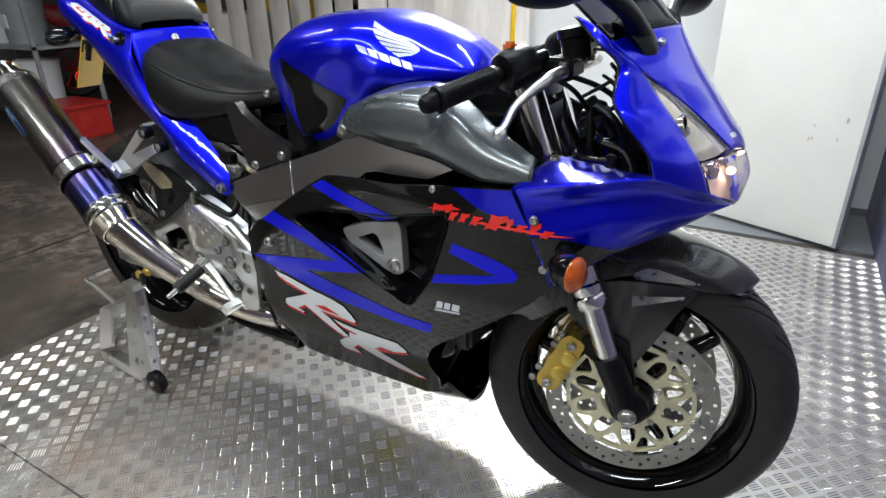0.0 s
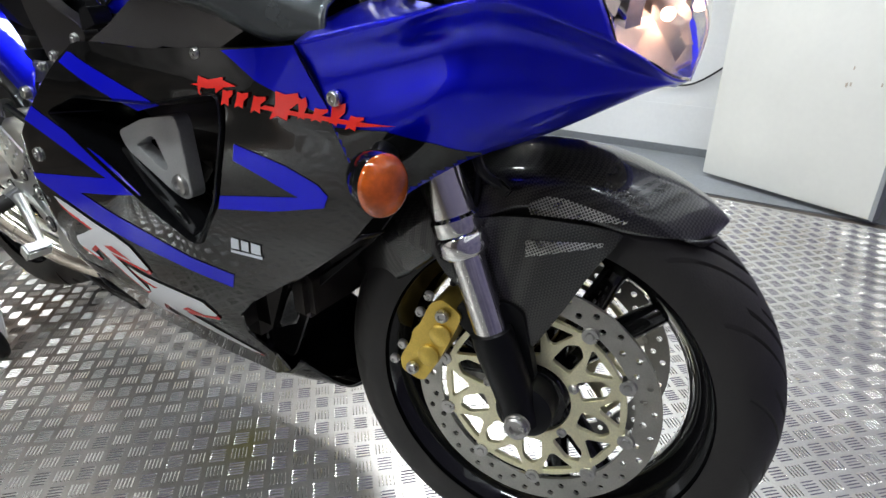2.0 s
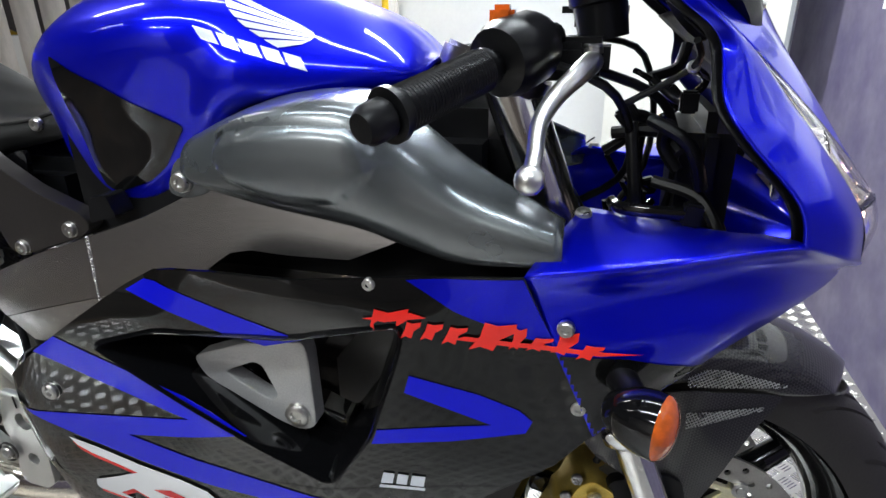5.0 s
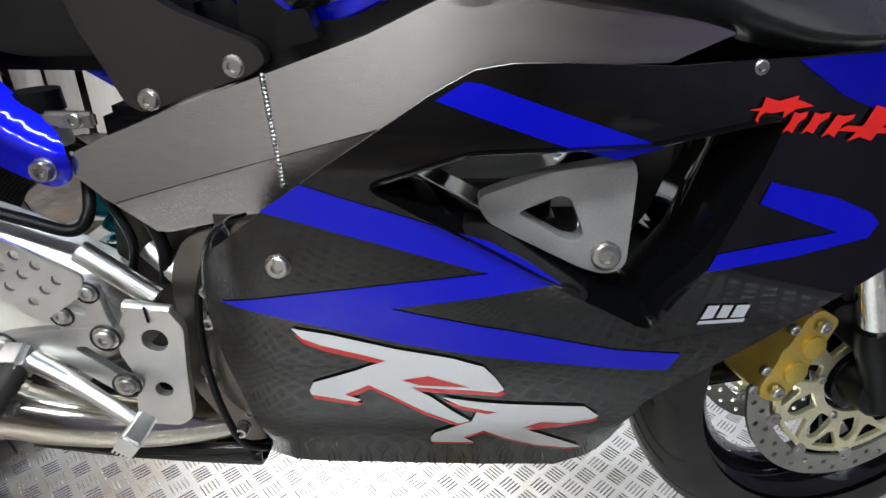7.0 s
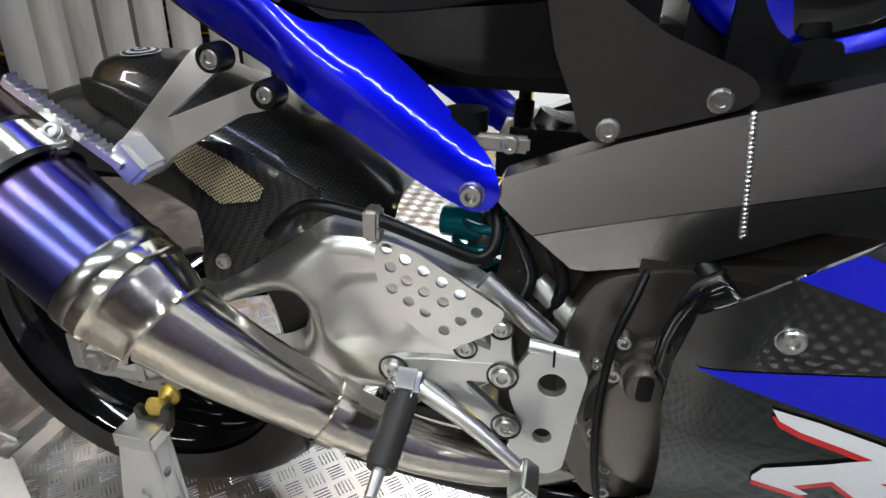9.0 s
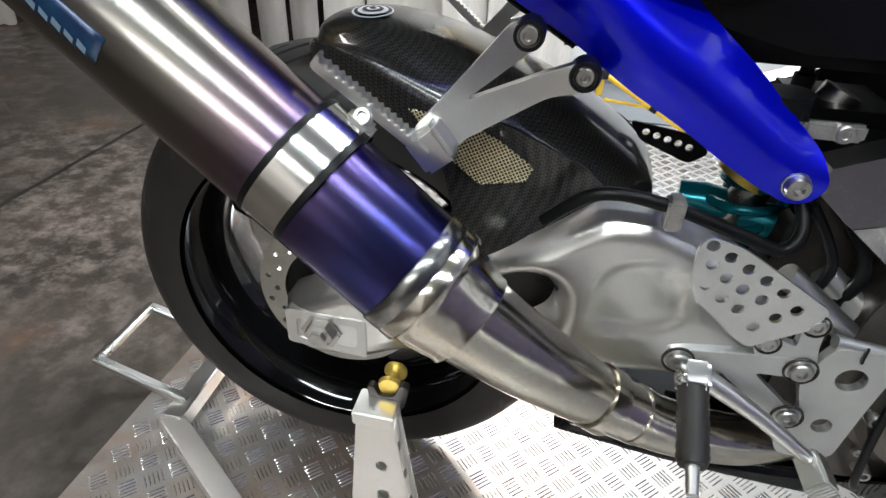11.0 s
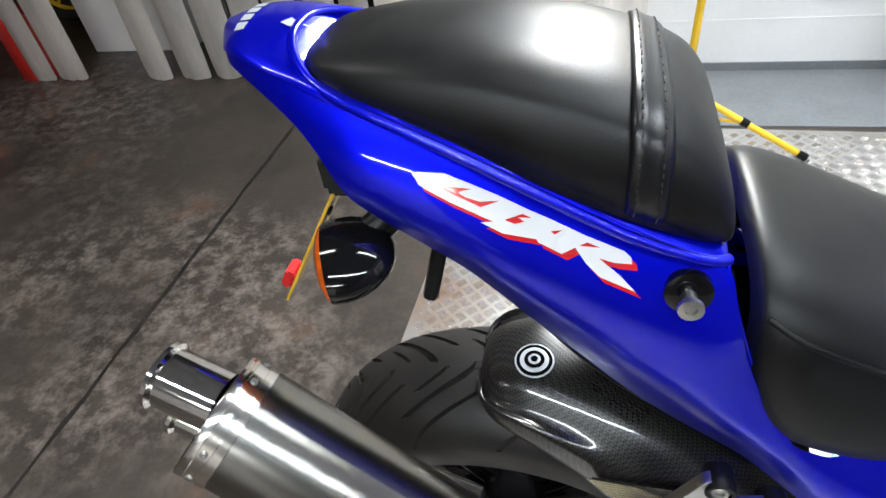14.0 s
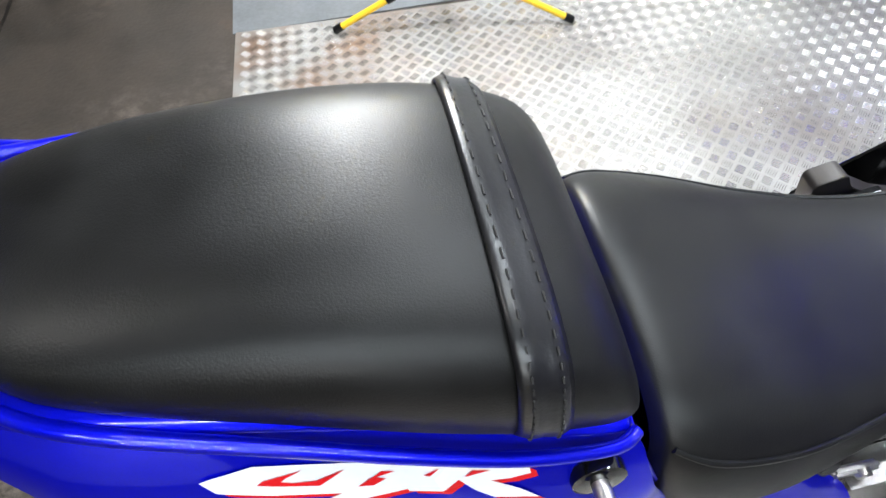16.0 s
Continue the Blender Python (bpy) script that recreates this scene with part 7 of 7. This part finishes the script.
# passenger footrest hangers
for s in (-1, 1):
    hang = plate("footrest_hanger", rounded([(0.196, 0.728), (0.216, 0.733), (0.227, 0.717), (0.163, 0.663), (0.236, 0.693), (0.262, 0.704), (0.275, 0.690), (0.262, 0.676), (0.235, 0.670), (0.165, 0.628), (0.150, 0.608), (0.128, 0.612), (0.122, 0.640), (0.140, 0.660)], 0.008), lambda x, z, s=s: s * (0.158 + 0.40 * max(0, 0.20 - x)), lambda x, z, s=s: s * (0.146 + 0.40 * max(0, 0.20 - x)), ALU, bike, (), 0.0, 0.003, "cast aluminium passenger footrest hanger")
    for x, z in ((0.211, 0.719), (0.261, 0.690)):
        lathe("hanger_boss", [(0.0095, 0.004), (0.0125, 0.004), (0.0135, 0.001), (0.0135, -0.02)], (x, s * 0.158, z), (0, s, 0), PLASTIC, hang, 20)
        bolt("hanger_bolt", (x, s * 0.157, z), (0, s, 0), 0.0085, hang)
    pa, pb = Vector((0.140, s * 0.205, 0.628)), Vector((0.048, s * 0.215, 0.700))
    pl = (pb - pa).length
    comb = [(-0.006, 0), (0.003, 0)]
    for k in range(15):
        z = 0.012 + 0.0066 * k
        comb += [(0.003, z), (0.0058, z + 0.0012), (0.0058, z + 0.0030), (0.003, z + 0.0042)]
    comb += [(0.003, pl - 0.004), (0.007, pl - 0.003), (0.007, pl), (-0.004, pl), (-0.006, pl - 0.004)]
    plate("passenger_footrest", comb, -0.007, 0.007, ALU, hang, (), 0, 0.0008, "folded toothed aluminium footrest", beam_m(pa, pb, (0, 1, 0)))
    box("footrest_pivot", (-0.016, -0.012, -0.02), (0.016, 0.020, 0.016), ALU, hang, 0.004, "", Matrix.Translation((0.140, s * 0.196, 0.630)) @ Matrix.Rotation(radians(-40), 4, "Y"))

# tail
TAILX = [-0.243, -0.238, -0.225, -0.20, -0.18, -0.15, -0.12, -0.09, -0.04, 0.06, 0.13, 0.20, 0.30, 0.48]
TAILY = [0.016, 0.033, 0.049, 0.065, 0.079, 0.096, 0.111, 0.119, 0.124, 0.130, 0.140, 0.146, 0.150, 0.152]
RIM = [(-0.240, 1.058), (-0.20, 1.067), (-0.14, 1.061), (-0.09, 1.049), (-0.04, 1.034), (0.06, 0.992), (0.13, 0.962), (0.180, 0.947)]

RIMC = [tuple(p) for p in curve(RIM, 8)]
LOWC = [tuple(p) for p in curve([(-0.238, 1.051), (-0.205, 1.051), (-0.165, 1.042), (-0.121, 1.022), (-0.091, 0.986), (-0.053, 0.950), (-0.01, 0.915), (0.03, 0.873), (0.086, 0.817), (0.150, 0.762), (0.205, 0.730), (0.247, 0.709), (0.295, 0.681), (0.344, 0.654), (0.395, 0.622), (0.434, 0.601)], 5)]
RIDGEX = [-0.06, 0.0, 0.069, 0.125, 0.179, 0.245, 0.277, 0.309, 0.356, 0.404, 0.433, 0.464]
RIDGEZ = [0.990, 0.950, 0.900, 0.858, 0.820, 0.774, 0.749, 0.728, 0.700, 0.666, 0.645, 0.626]


def rim_z(x):
    return float(np.interp(x, [p[0] for p in RIMC], [p[1] for p in RIMC]))


def tail_raw(x, z):
    y = float(np.interp(x, TAILX, TAILY))
    top = rim_z(x) - z
    if x < 0.2:
        y -= 0.55 * max(0, 0.055 - top) * smoothstep(-0.22, -0.10, x) + 0.006 * smoothstep(0.010, 0.0, top)
        y -= 0.030 * smoothstep(0.03, 0.16, top) * smoothstep(0.05, -0.1, x)
    y -= 0.95 * max(0, z - float(np.interp(x, RIDGEX, RIDGEZ))) * smoothstep(0.17, 0.30, x)
    y -= 0.40 * max(0, float(np.interp(x, RIDGEX, RIDGEZ)) - z) * smoothstep(-0.10, 0.03, x) * (1 - smoothstep(0.22, 0.32, x))
    lowz = float(np.interp(x, [p[0] for p in LOWC], [p[1] for p in LOWC]))
    y -= 0.005 * smoothstep(0.030, -0.004, z - lowz)
    return max(y, 0.004)


tx_, tz_ = np.linspace(-0.26, 0.50, 153), np.linspace(0.56, 1.10, 109)
traw = np.array([[tail_raw(x, z) for z in tz_] for x in tx_])
for _ in range(8):
    pad = np.pad(traw, 1, mode="edge")
    traw = (pad[:-2, 1:-1] + pad[2:, 1:-1] + pad[1:-1, :-2] + pad[1:-1, 2:] + 2 * traw) / 6


def tail_y(x, z):
    i = min(max((x + 0.26) / 0.005, 0), 151.999)
    j = min(max((z - 0.56) / 0.005, 0), 107.999)
    a, b = int(i), int(j)
    u, w = i - a, j - b
    return float(traw[a, b] * (1 - u) * (1 - w) + traw[a + 1, b] * u * (1 - w) + traw[a, b + 1] * (1 - u) * w + traw[a + 1, b + 1] * u * w)


TAIL = RIMC + [tuple(p) for p in curve([(0.187, 0.932), (0.197, 0.895), (0.218, 0.84), (0.245, 0.792)], 4)] + rounded([(0.25, 0.784), (0.262, 0.768), (0.295, 0.751), (0.335, 0.754), (0.40, 0.703), (0.469, 0.640), (0.480, 0.615), (0.472, 0.598), (0.455, 0.593), (0.437, 0.599)], 0.01) + LOWC[::-1]
tails = {}
for s in (-1, 1):
    tails[s] = plate("tail_panel", TAIL, lambda x, z, s=s: s * tail_y(x, z), lambda x, z, s=s: s * (tail_y(x, z) - 0.003), BLUE, bike, (), 0.010, 0, "glossy blue tail side panel", None, 50, 0.008)
    bolt("tail_bolt", (0.453, s * 0.150, 0.613), (0, s, 0), 0.011, tails[s], STEEL, 0.010)
    lathe("helmet_hook", [(0.0055, 0.0), (0.0055, 0.013), (0.0088, 0.014), (0.0088, 0.018), (0.004, 0.0185), (0.0035, 0.0165), (0, 0.0165)], (0.156, s * 0.128, 0.929), (0.0, s, 0.10), STEEL, tails[s], 20, "steel bungee peg")
    lathe("hook_cup", [(0, 0.0030), (0.013, 0.0042), (0.0165, 0.003), (0.017, -0.004)], (0.156, s * 0.1268, 0.930), (0.0, s, 0.2), GLOSS, tails[s], 20)
    T = tree_of(tails[s])
    decal("decal_shadow", [(x + 0.004, z - 0.0045) for x, z in TAIL_MARK], T, 0.0010, RED, tails[s], "y", 0.014, "red edge of the slanted mark", s, (), tail_y)
    decal("decal_shape", TAIL_MARK, T, 0.0017, WHITE, tails[s], "y", 0.014, "white slanted mark", s, (), tail_y)
for s in (-1, 1):
    for q_ in ([(-0.0165, 1.0), (-0.0135, 1.001), (0.004, 0.9985), (-0.003, 0.998), (-0.006, 0.997), (-0.001, 0.994), (0.009, 0.9905), (0.023, 0.990), (0.010, 0.987), (-0.009, 0.996)],
               [(0.027, 0.978), (0.0395, 0.981), (0.046, 0.978), (0.0365, 0.979), (0.041, 0.976), (0.0345, 0.975)],
               [(0.0595, 0.969), (0.068, 0.9695), (0.0625, 0.967)], [(0.080, 0.9595), (0.085, 0.9615), (0.0945, 0.958)]):
        decal("decal_counter", q_, None, 0.0024, RED, tails[s], "y", 0.014, "red inner stroke of the mark", s, (), tail_y)
# deck: the top of the tail, dished under the pillion seat
rows = []
for x in [p[0] for p in RIMC]:
    hw = tail_y(x, rim_z(x)) + 0.002
    z = rim_z(x)
    crown = 0.014 - 0.020 * smoothstep(-0.160, -0.125, x)
    rows.append([(x, -hw, z - 0.001), (x, -hw * 0.88, z + 0.004), (x, -hw * 0.5, z + crown * 0.8), (x, 0, z + crown), (x, hw * 0.5, z + crown * 0.8), (x, hw * 0.88, z + 0.004), (x, hw, z - 0.001)])
v, f = grid_mesh([curve(r, 5) for r in rows])
deck = link_mesh("tail_deck", v, f, BLUE, bike, "glossy blue tail top", 60, 0.003)
patch("hump_face", [[(0.182, -0.112, 0.945), (0.182, -0.06, 0.95), (0.182, 0, 0.95), (0.182, 0.06, 0.95), (0.182, 0.112, 0.945)], [(0.197, -0.122, 0.90), (0.192, -0.06, 0.905), (0.190, 0, 0.91), (0.192, 0.06, 0.905), (0.197, 0.122, 0.90)],
                    [(0.222, -0.125, 0.835), (0.215, -0.06, 0.84), (0.212, 0, 0.84), (0.215, 0.06, 0.84), (0.222, 0.125, 0.835)]], BLUE, deck, 4, 4, 0.003)
lathe("seat_lock", [(0.011, -0.002), (0.011, 0.003), (0.008, 0.004), (0, 0.004)], (0.188, 0.0, 0.925), (1, 0, 0.15), CHROME, deck, 20, "round chrome seat lock")
T = tree_of(deck)
for k in range(5):
    y0 = -0.034 + 0.0140 * k
    decal("name_block", [(-0.2120, y0), (-0.2000, y0 + 0.001), (-0.2000, y0 + 0.0115), (-0.2120, y0 + 0.0105)], T, 0.0014, SILVER_DECAL, deck, "z", 0.01, "small silver block")
decal("wing_sticker", [(-0.170, -0.016), (-0.160, -0.018), (-0.155, -0.010), (-0.149, -0.002), (-0.159, -0.006), (-0.164, -0.004)], T, 0.0014, SILVER_DECAL, deck, "z", 0.01, "small silver wing shape")
under = patch("under_tail", [[(-0.205, -0.03, 1.050), (-0.12, -0.060, 1.01), (0.0, -0.085, 0.90), (0.12, -0.10, 0.78), (0.25, -0.10, 0.70)], [(-0.20, 0, 1.045), (-0.12, 0, 1.0), (0.0, 0, 0.89), (0.12, 0, 0.77), (0.25, 0, 0.69)], [(-0.205, 0.03, 1.050), (-0.12, 0.060, 1.01), (0.0, 0.085, 0.90), (0.12, 0.10, 0.78), (0.25, 0.10, 0.70)]], PLASTIC, bike, 4, 5, 0.003)

# pillion seat with strap
SX = [-0.143, -0.134, -0.115, -0.07, 0.0, 0.06, 0.11, 0.15, 0.170, 0.181, 0.186]
SWD = [0.030, 0.048, 0.063, 0.080, 0.093, 0.103, 0.109, 0.110, 0.108, 0.102, 0.085]
SZB = [1.058, 1.055, 1.050, 1.038, 1.016, 0.992, 0.974, 0.962, 0.957, 0.954, 0.952]
SZT = [1.064, 1.069, 1.074, 1.079, 1.078, 1.070, 1.056, 1.036, 1.014, 0.988, 0.966]


def seat_row(x, w, zb, zt, grow=0.0):
    pr = [(w * 0.96, zb), (w + grow, zb + (zt - zb) * 0.18), (w * 0.985 + grow, zb + (zt - zb) * 0.50), (w * 0.86 + grow, zb + (zt - zb) * 0.80 + grow), (w * 0.55, zb + (zt - zb) * 0.965 + grow), (0, zt + grow)]
    return [(x, -y, z) for y, z in pr] + [(x, y, z) for y, z in pr[-2::-1]]


rows = [seat_row(*q) for q in zip(SX, SWD, SZB, SZT)]
v, f = grid_mesh(spline_grid(rows, 5, 5), False)
seat_p = link_mesh("pillion_seat", v, f, LEATHER, bike, "black leatherette pillion seat with strap", 70, 0.003)
rows = []
for k in range(5):
    x = 0.108 + 0.007 * k
    rows.append(seat_row(x, float(np.interp(x, SX, SWD)), float(np.interp(x, SX, SZB)) + 0.003, float(np.interp(x, SX, SZT)), (0.0020, 0.0046, 0.0040, 0.0046, 0.0020)[k]))
v, f = grid_mesh(spline_grid(rows, 2, 5))
strap = link_mesh("seat_strap", v, f, STRAPM, seat_p, "stitched black grab strap", 70, 0.003)
for x in (0.1145, 0.1295):
    r_ = curve(seat_row(x, float(np.interp(x, SX, SWD)), float(np.interp(x, SX, SZB)) + 0.003, float(np.interp(x, SX, SZT)), 0.0050), 10)
    bm = bmesh.new()
    for a, b in zip(r_[4:-4:2], r_[5:-4:2]):
        add(bm, *tube_vf([a, b], 0.0006, 5, 1))
    part("stitching", bm, THREAD, strap, "grey thread")

lip = [(x, -(w + 0.009), rim_z(x) + 0.0015) for x, w in zip(SX[9:1:-1], SWD[9:1:-1])] + [(-0.140, -0.052, rim_z(-0.140) + 0.006), (-0.1545, -0.025, rim_z(-0.1545) + 0.010), (-0.157, 0, rim_z(-0.157) + 0.012)]
tube("seat_rim", lip + [(x, -y, z) for x, y, z in lip[-2::-1]], 0.0042, BLUE, deck, 10, 5, "raised blue rim round the pillion seat")

# rider seat
RX = [0.207, 0.217, 0.25, 0.32, 0.40, 0.48, 0.55, 0.595, 0.61]
RW = [0.110, 0.128, 0.142, 0.142, 0.126, 0.104, 0.090, 0.085, 0.080]
RZB = [0.845, 0.815, 0.780, 0.762, 0.765, 0.780, 0.795, 0.805, 0.81]
RZT = [0.912, 0.924, 0.917, 0.888, 0.854, 0.836, 0.838, 0.850, 0.852]
rows = [seat_row(*q) for q in zip(RX, RW, RZB, RZT)]
v, f = grid_mesh(spline_grid(rows, 6, 5))
seat_r = link_mesh("rider_seat", v, f, LEATHER, bike, "black leatherette rider seat with stitched edge", 70, 0.003)
for s in (-1, 1):
    piping = [(x, s * (w * 0.90), zb + (zt - zb) * 0.745) for x, w, zb, zt in zip(RX, RW, RZB, RZT)]
    tube("piping", piping[1:], 0.0028, LEATHER, seat_r, 8, 5)
    bolt("seat_bolt", (0.575, s * 0.088, 0.825), (0, s, 0), 0.008, seat_r)
    plate("seat_base_panel", rounded([(0.24, 0.775), (0.34, 0.760), (0.50, 0.775), (0.575, 0.80), (0.565, 0.74), (0.525, 0.714), (0.44, 0.712), (0.36, 0.730)], 0.015), s * 0.112, s * 0.105, GLOSS, bike, (), 0, 0.002)

# number plate, rear lights
pm = beam_m((-0.241, 0, 0.781), (-0.141, 0, 0.943), (0, 1, 0))
nplate = box("number_plate", (-0.0015, -0.036, 0), (0.0015, 0.036, 0.190), PLATEY, bike, 0.0006, "yellow rear plate with dark smears", pm)
for k, w_ in enumerate((0.006, 0.004, 0.008, 0.005)):
    box("smear", (0.0014, -0.034 + 0.009 * k, 0.120 + 0.006 * (k % 2)), (0.0019, -0.034 + 0.009 * k + w_, 0.158), PLASTIC, nplate, 0, "dark smear", pm)
box("plate_reflector", (-0.014, -0.037, 0.020), (-0.0015, -0.010, 0.046), REDLENS, nplate, 0.003, "red reflector", pm)
box("plate_bracket", (-0.155, -0.04, 0.93), (-0.07, 0.04, 0.975), PLASTIC, bike, 0.008)
bolt("plate_bolt", pm @ Vector((0.0015, -0.024, 0.148)), (0.85, 0, -0.52), 0.0055, nplate, PLASTIC)
tail_lamp = box("tail_light", (-0.195, -0.040, 1.020), (-0.17, 0.040, 1.048), REDLENS, bike, 0.01, "red tail light")
# the tail end sits a little to the far side
for o in [tails[-1], tails[1], deck, seat_p, under, tail_lamp, *tails[-1].children, *tails[1].children, *deck.children]:
    for v_ in o.data.vertices:
        v_.co.y += float(np.interp(v_.co.x, [-0.24, -0.20, -0.18, -0.15, -0.12, -0.09], [0.040, 0.0275, 0.022, 0.0125, 0.004, 0.0]))
tube("luggage_hook", [(-0.033, -0.085, 0.925), (-0.040, -0.092, 0.895), (-0.046, -0.096, 0.872)], 0.007, PLASTIC, bike, 8, 3)
for s in (-1, 1):
    tube("indicator_stem", [(-0.050, s * 0.062, 0.965), (-0.070, s * 0.078, 0.952), (-0.090, s * 0.092, 0.938)], [0.016, 0.014, 0.015], PLASTIC, bike, 12, 4)
    az = Vector((0.029, s * 0.073, -0.015)).normalized()
    ax = Vector((1, s * -0.35, 0.10))
    ax = (ax - az * ax.dot(az)).normalized()
    im = Matrix((ax, az.cross(ax), az)).transposed().to_4x4()
    im.translation = Vector((-0.108, s * 0.118, 0.931))
    bm = bmesh.new()
    bmesh.ops.create_uvsphere(bm, u_segments=24, v_segments=14, radius=1)
    bmesh.ops.bisect_plane(bm, geom=bm.verts[:] + bm.edges[:] + bm.faces[:], plane_co=(-0.25, 0, 0), plane_no=(1, 0, 0), clear_inner=True)
    for v_ in bm.verts:
        v_.co = Vector((v_.co.x * 0.046, v_.co.y * 0.023, v_.co.z * 0.041))
    bmesh.ops.transform(bm, matrix=im, verts=bm.verts[:])
    ind = part("rear_indicator", bm, GLOSS, bike, "black rear indicator body with amber lens")
    bm = bmesh.new()
    bmesh.ops.create_uvsphere(bm, u_segments=24, v_segments=14, radius=1)
    bmesh.ops.bisect_plane(bm, geom=bm.verts[:] + bm.edges[:] + bm.faces[:], plane_co=(-0.25, 0, 0), plane_no=(1, 0, 0), clear_outer=True)
    for v_ in bm.verts:
        v_.co = Vector((-0.0115 + (v_.co.x + 0.25) * 0.014, v_.co.y * 0.023, v_.co.z * 0.041))
    bmesh.ops.transform(bm, matrix=im, verts=bm.verts[:])
    part("amber_lens", bm, AMBER, ind, "orange lens", 60)

# ---- paddock stand ----
stand = thing("paddock_stand", (0.05, 0, 0), "bare aluminium paddock stand holding up the rear wheel", "paddock stand")
for s in (-1, 1):
    top, foot = Vector((0.088, s * 0.208, 0.300)), Vector((0.135, s * 0.252, 0.035))
    ln = (top - foot).length
    fr = rounded([(-0.075, 0.0), (0.035, 0.0), (0.022, ln), (-0.020, ln)], 0.006)
    holes = [circle(-0.018 - 0.006, 0.05, 0.011, 14), circle(0.0, 0.05 + 0.0, 0.006, 10), circle(-0.010, 0.105, 0.010, 14), circle(-0.004, 0.155, 0.008, 12), circle(0.0, 0.20, 0.007, 12)]
    tw = Matrix.Translation(foot) @ Matrix.Rotation(s * radians(9.5), 4, "X")
    plate("upright", fr, -0.016, -0.012, ALU, stand, holes, 0, 0.001, "drilled aluminium upright", tw @ Matrix.Rotation(radians(-10), 4, "Y"))
    plate("upright", fr, 0.012, 0.016, ALU, stand, [h[::1] for h in holes], 0, 0.001, "drilled aluminium upright", tw @ Matrix.Rotation(radians(-10), 4, "Y"))
    hr = tw @ Matrix.Rotation(radians(-10), 4, "Y")
    plate("front_strip", rounded([(-0.0162, 0.0), (0.0162, 0.0), (0.0162, ln), (-0.0162, ln)], 0.002), -0.002, 0.002, ALU, stand, [circle(0, 0.05 + 0.042 * k, 0.0065, 12) for k in range(5)], 0, 0,
          "drilled front strip", hr @ Matrix.Translation((0.029, 0, 0)) @ Matrix.Rotation(radians(-2.8), 4, "Y") @ Matrix.Rotation(radians(90), 4, "Z"))
    box("top_block", (-0.024, -0.020, -0.012), (0.026, 0.020, 0.008), ALU, stand, 0.002, "", Matrix.Translation(top))
    plate("hook", rounded([(-0.02, 0), (0.02, 0), (0.026, 0.035), (0.016, 0.038), (0.008, 0.018), (-0.010, 0.016), (-0.016, 0.030), (-0.024, 0.028)], 0.004), -0.005, 0.005, GREYPLATE, stand, (), 0, 0.001, "dark hook plate", Matrix.Translation((0.098, s * 0.195, 0.296)))
    cast = lathe("caster", [(0.012, -0.014), (0.030, -0.012), (0.034, -0.006), (0.034, 0.006), (0.030, 0.012), (0.012, 0.014)], (0.168, s * 0.258, 0.0345), (0, 1, 0), PLASTIC, stand, 28, "black caster wheel")
    bolt("caster_bolt", (0.168, s * 0.272, 0.0345), (0, s, 0), 0.008, cast)
    beam("side_bar", (0.12, s * 0.250, 0.030), (-0.12, s * 0.225, 0.020), 0.034, 0.034, ALU, stand, 0.002, "square aluminium bar")
    beam("side_bar", (-0.115, s * 0.228, 0.020), (-0.30, s * 0.105, 0.055), 0.034, 0.034, ALU, stand, 0.002, "square aluminium bar")
    beam("handle_bar", (-0.285, s * 0.075, 0.072), (-0.440, s * 0.072, 0.125), 0.016, 0.016, ALU, stand, 0.004, "bright handle tube")
beam("cross_bar", (-0.292, -0.112, 0.055), (-0.292, 0.112, 0.055), 0.034, 0.034, ALU, stand, 0.002, "square aluminium bar")
beam("handle_bar", (-0.438, -0.08, 0.125), (-0.438, 0.08, 0.125), 0.016, 0.016, ALU, stand, 0.004, "bright handle tube")
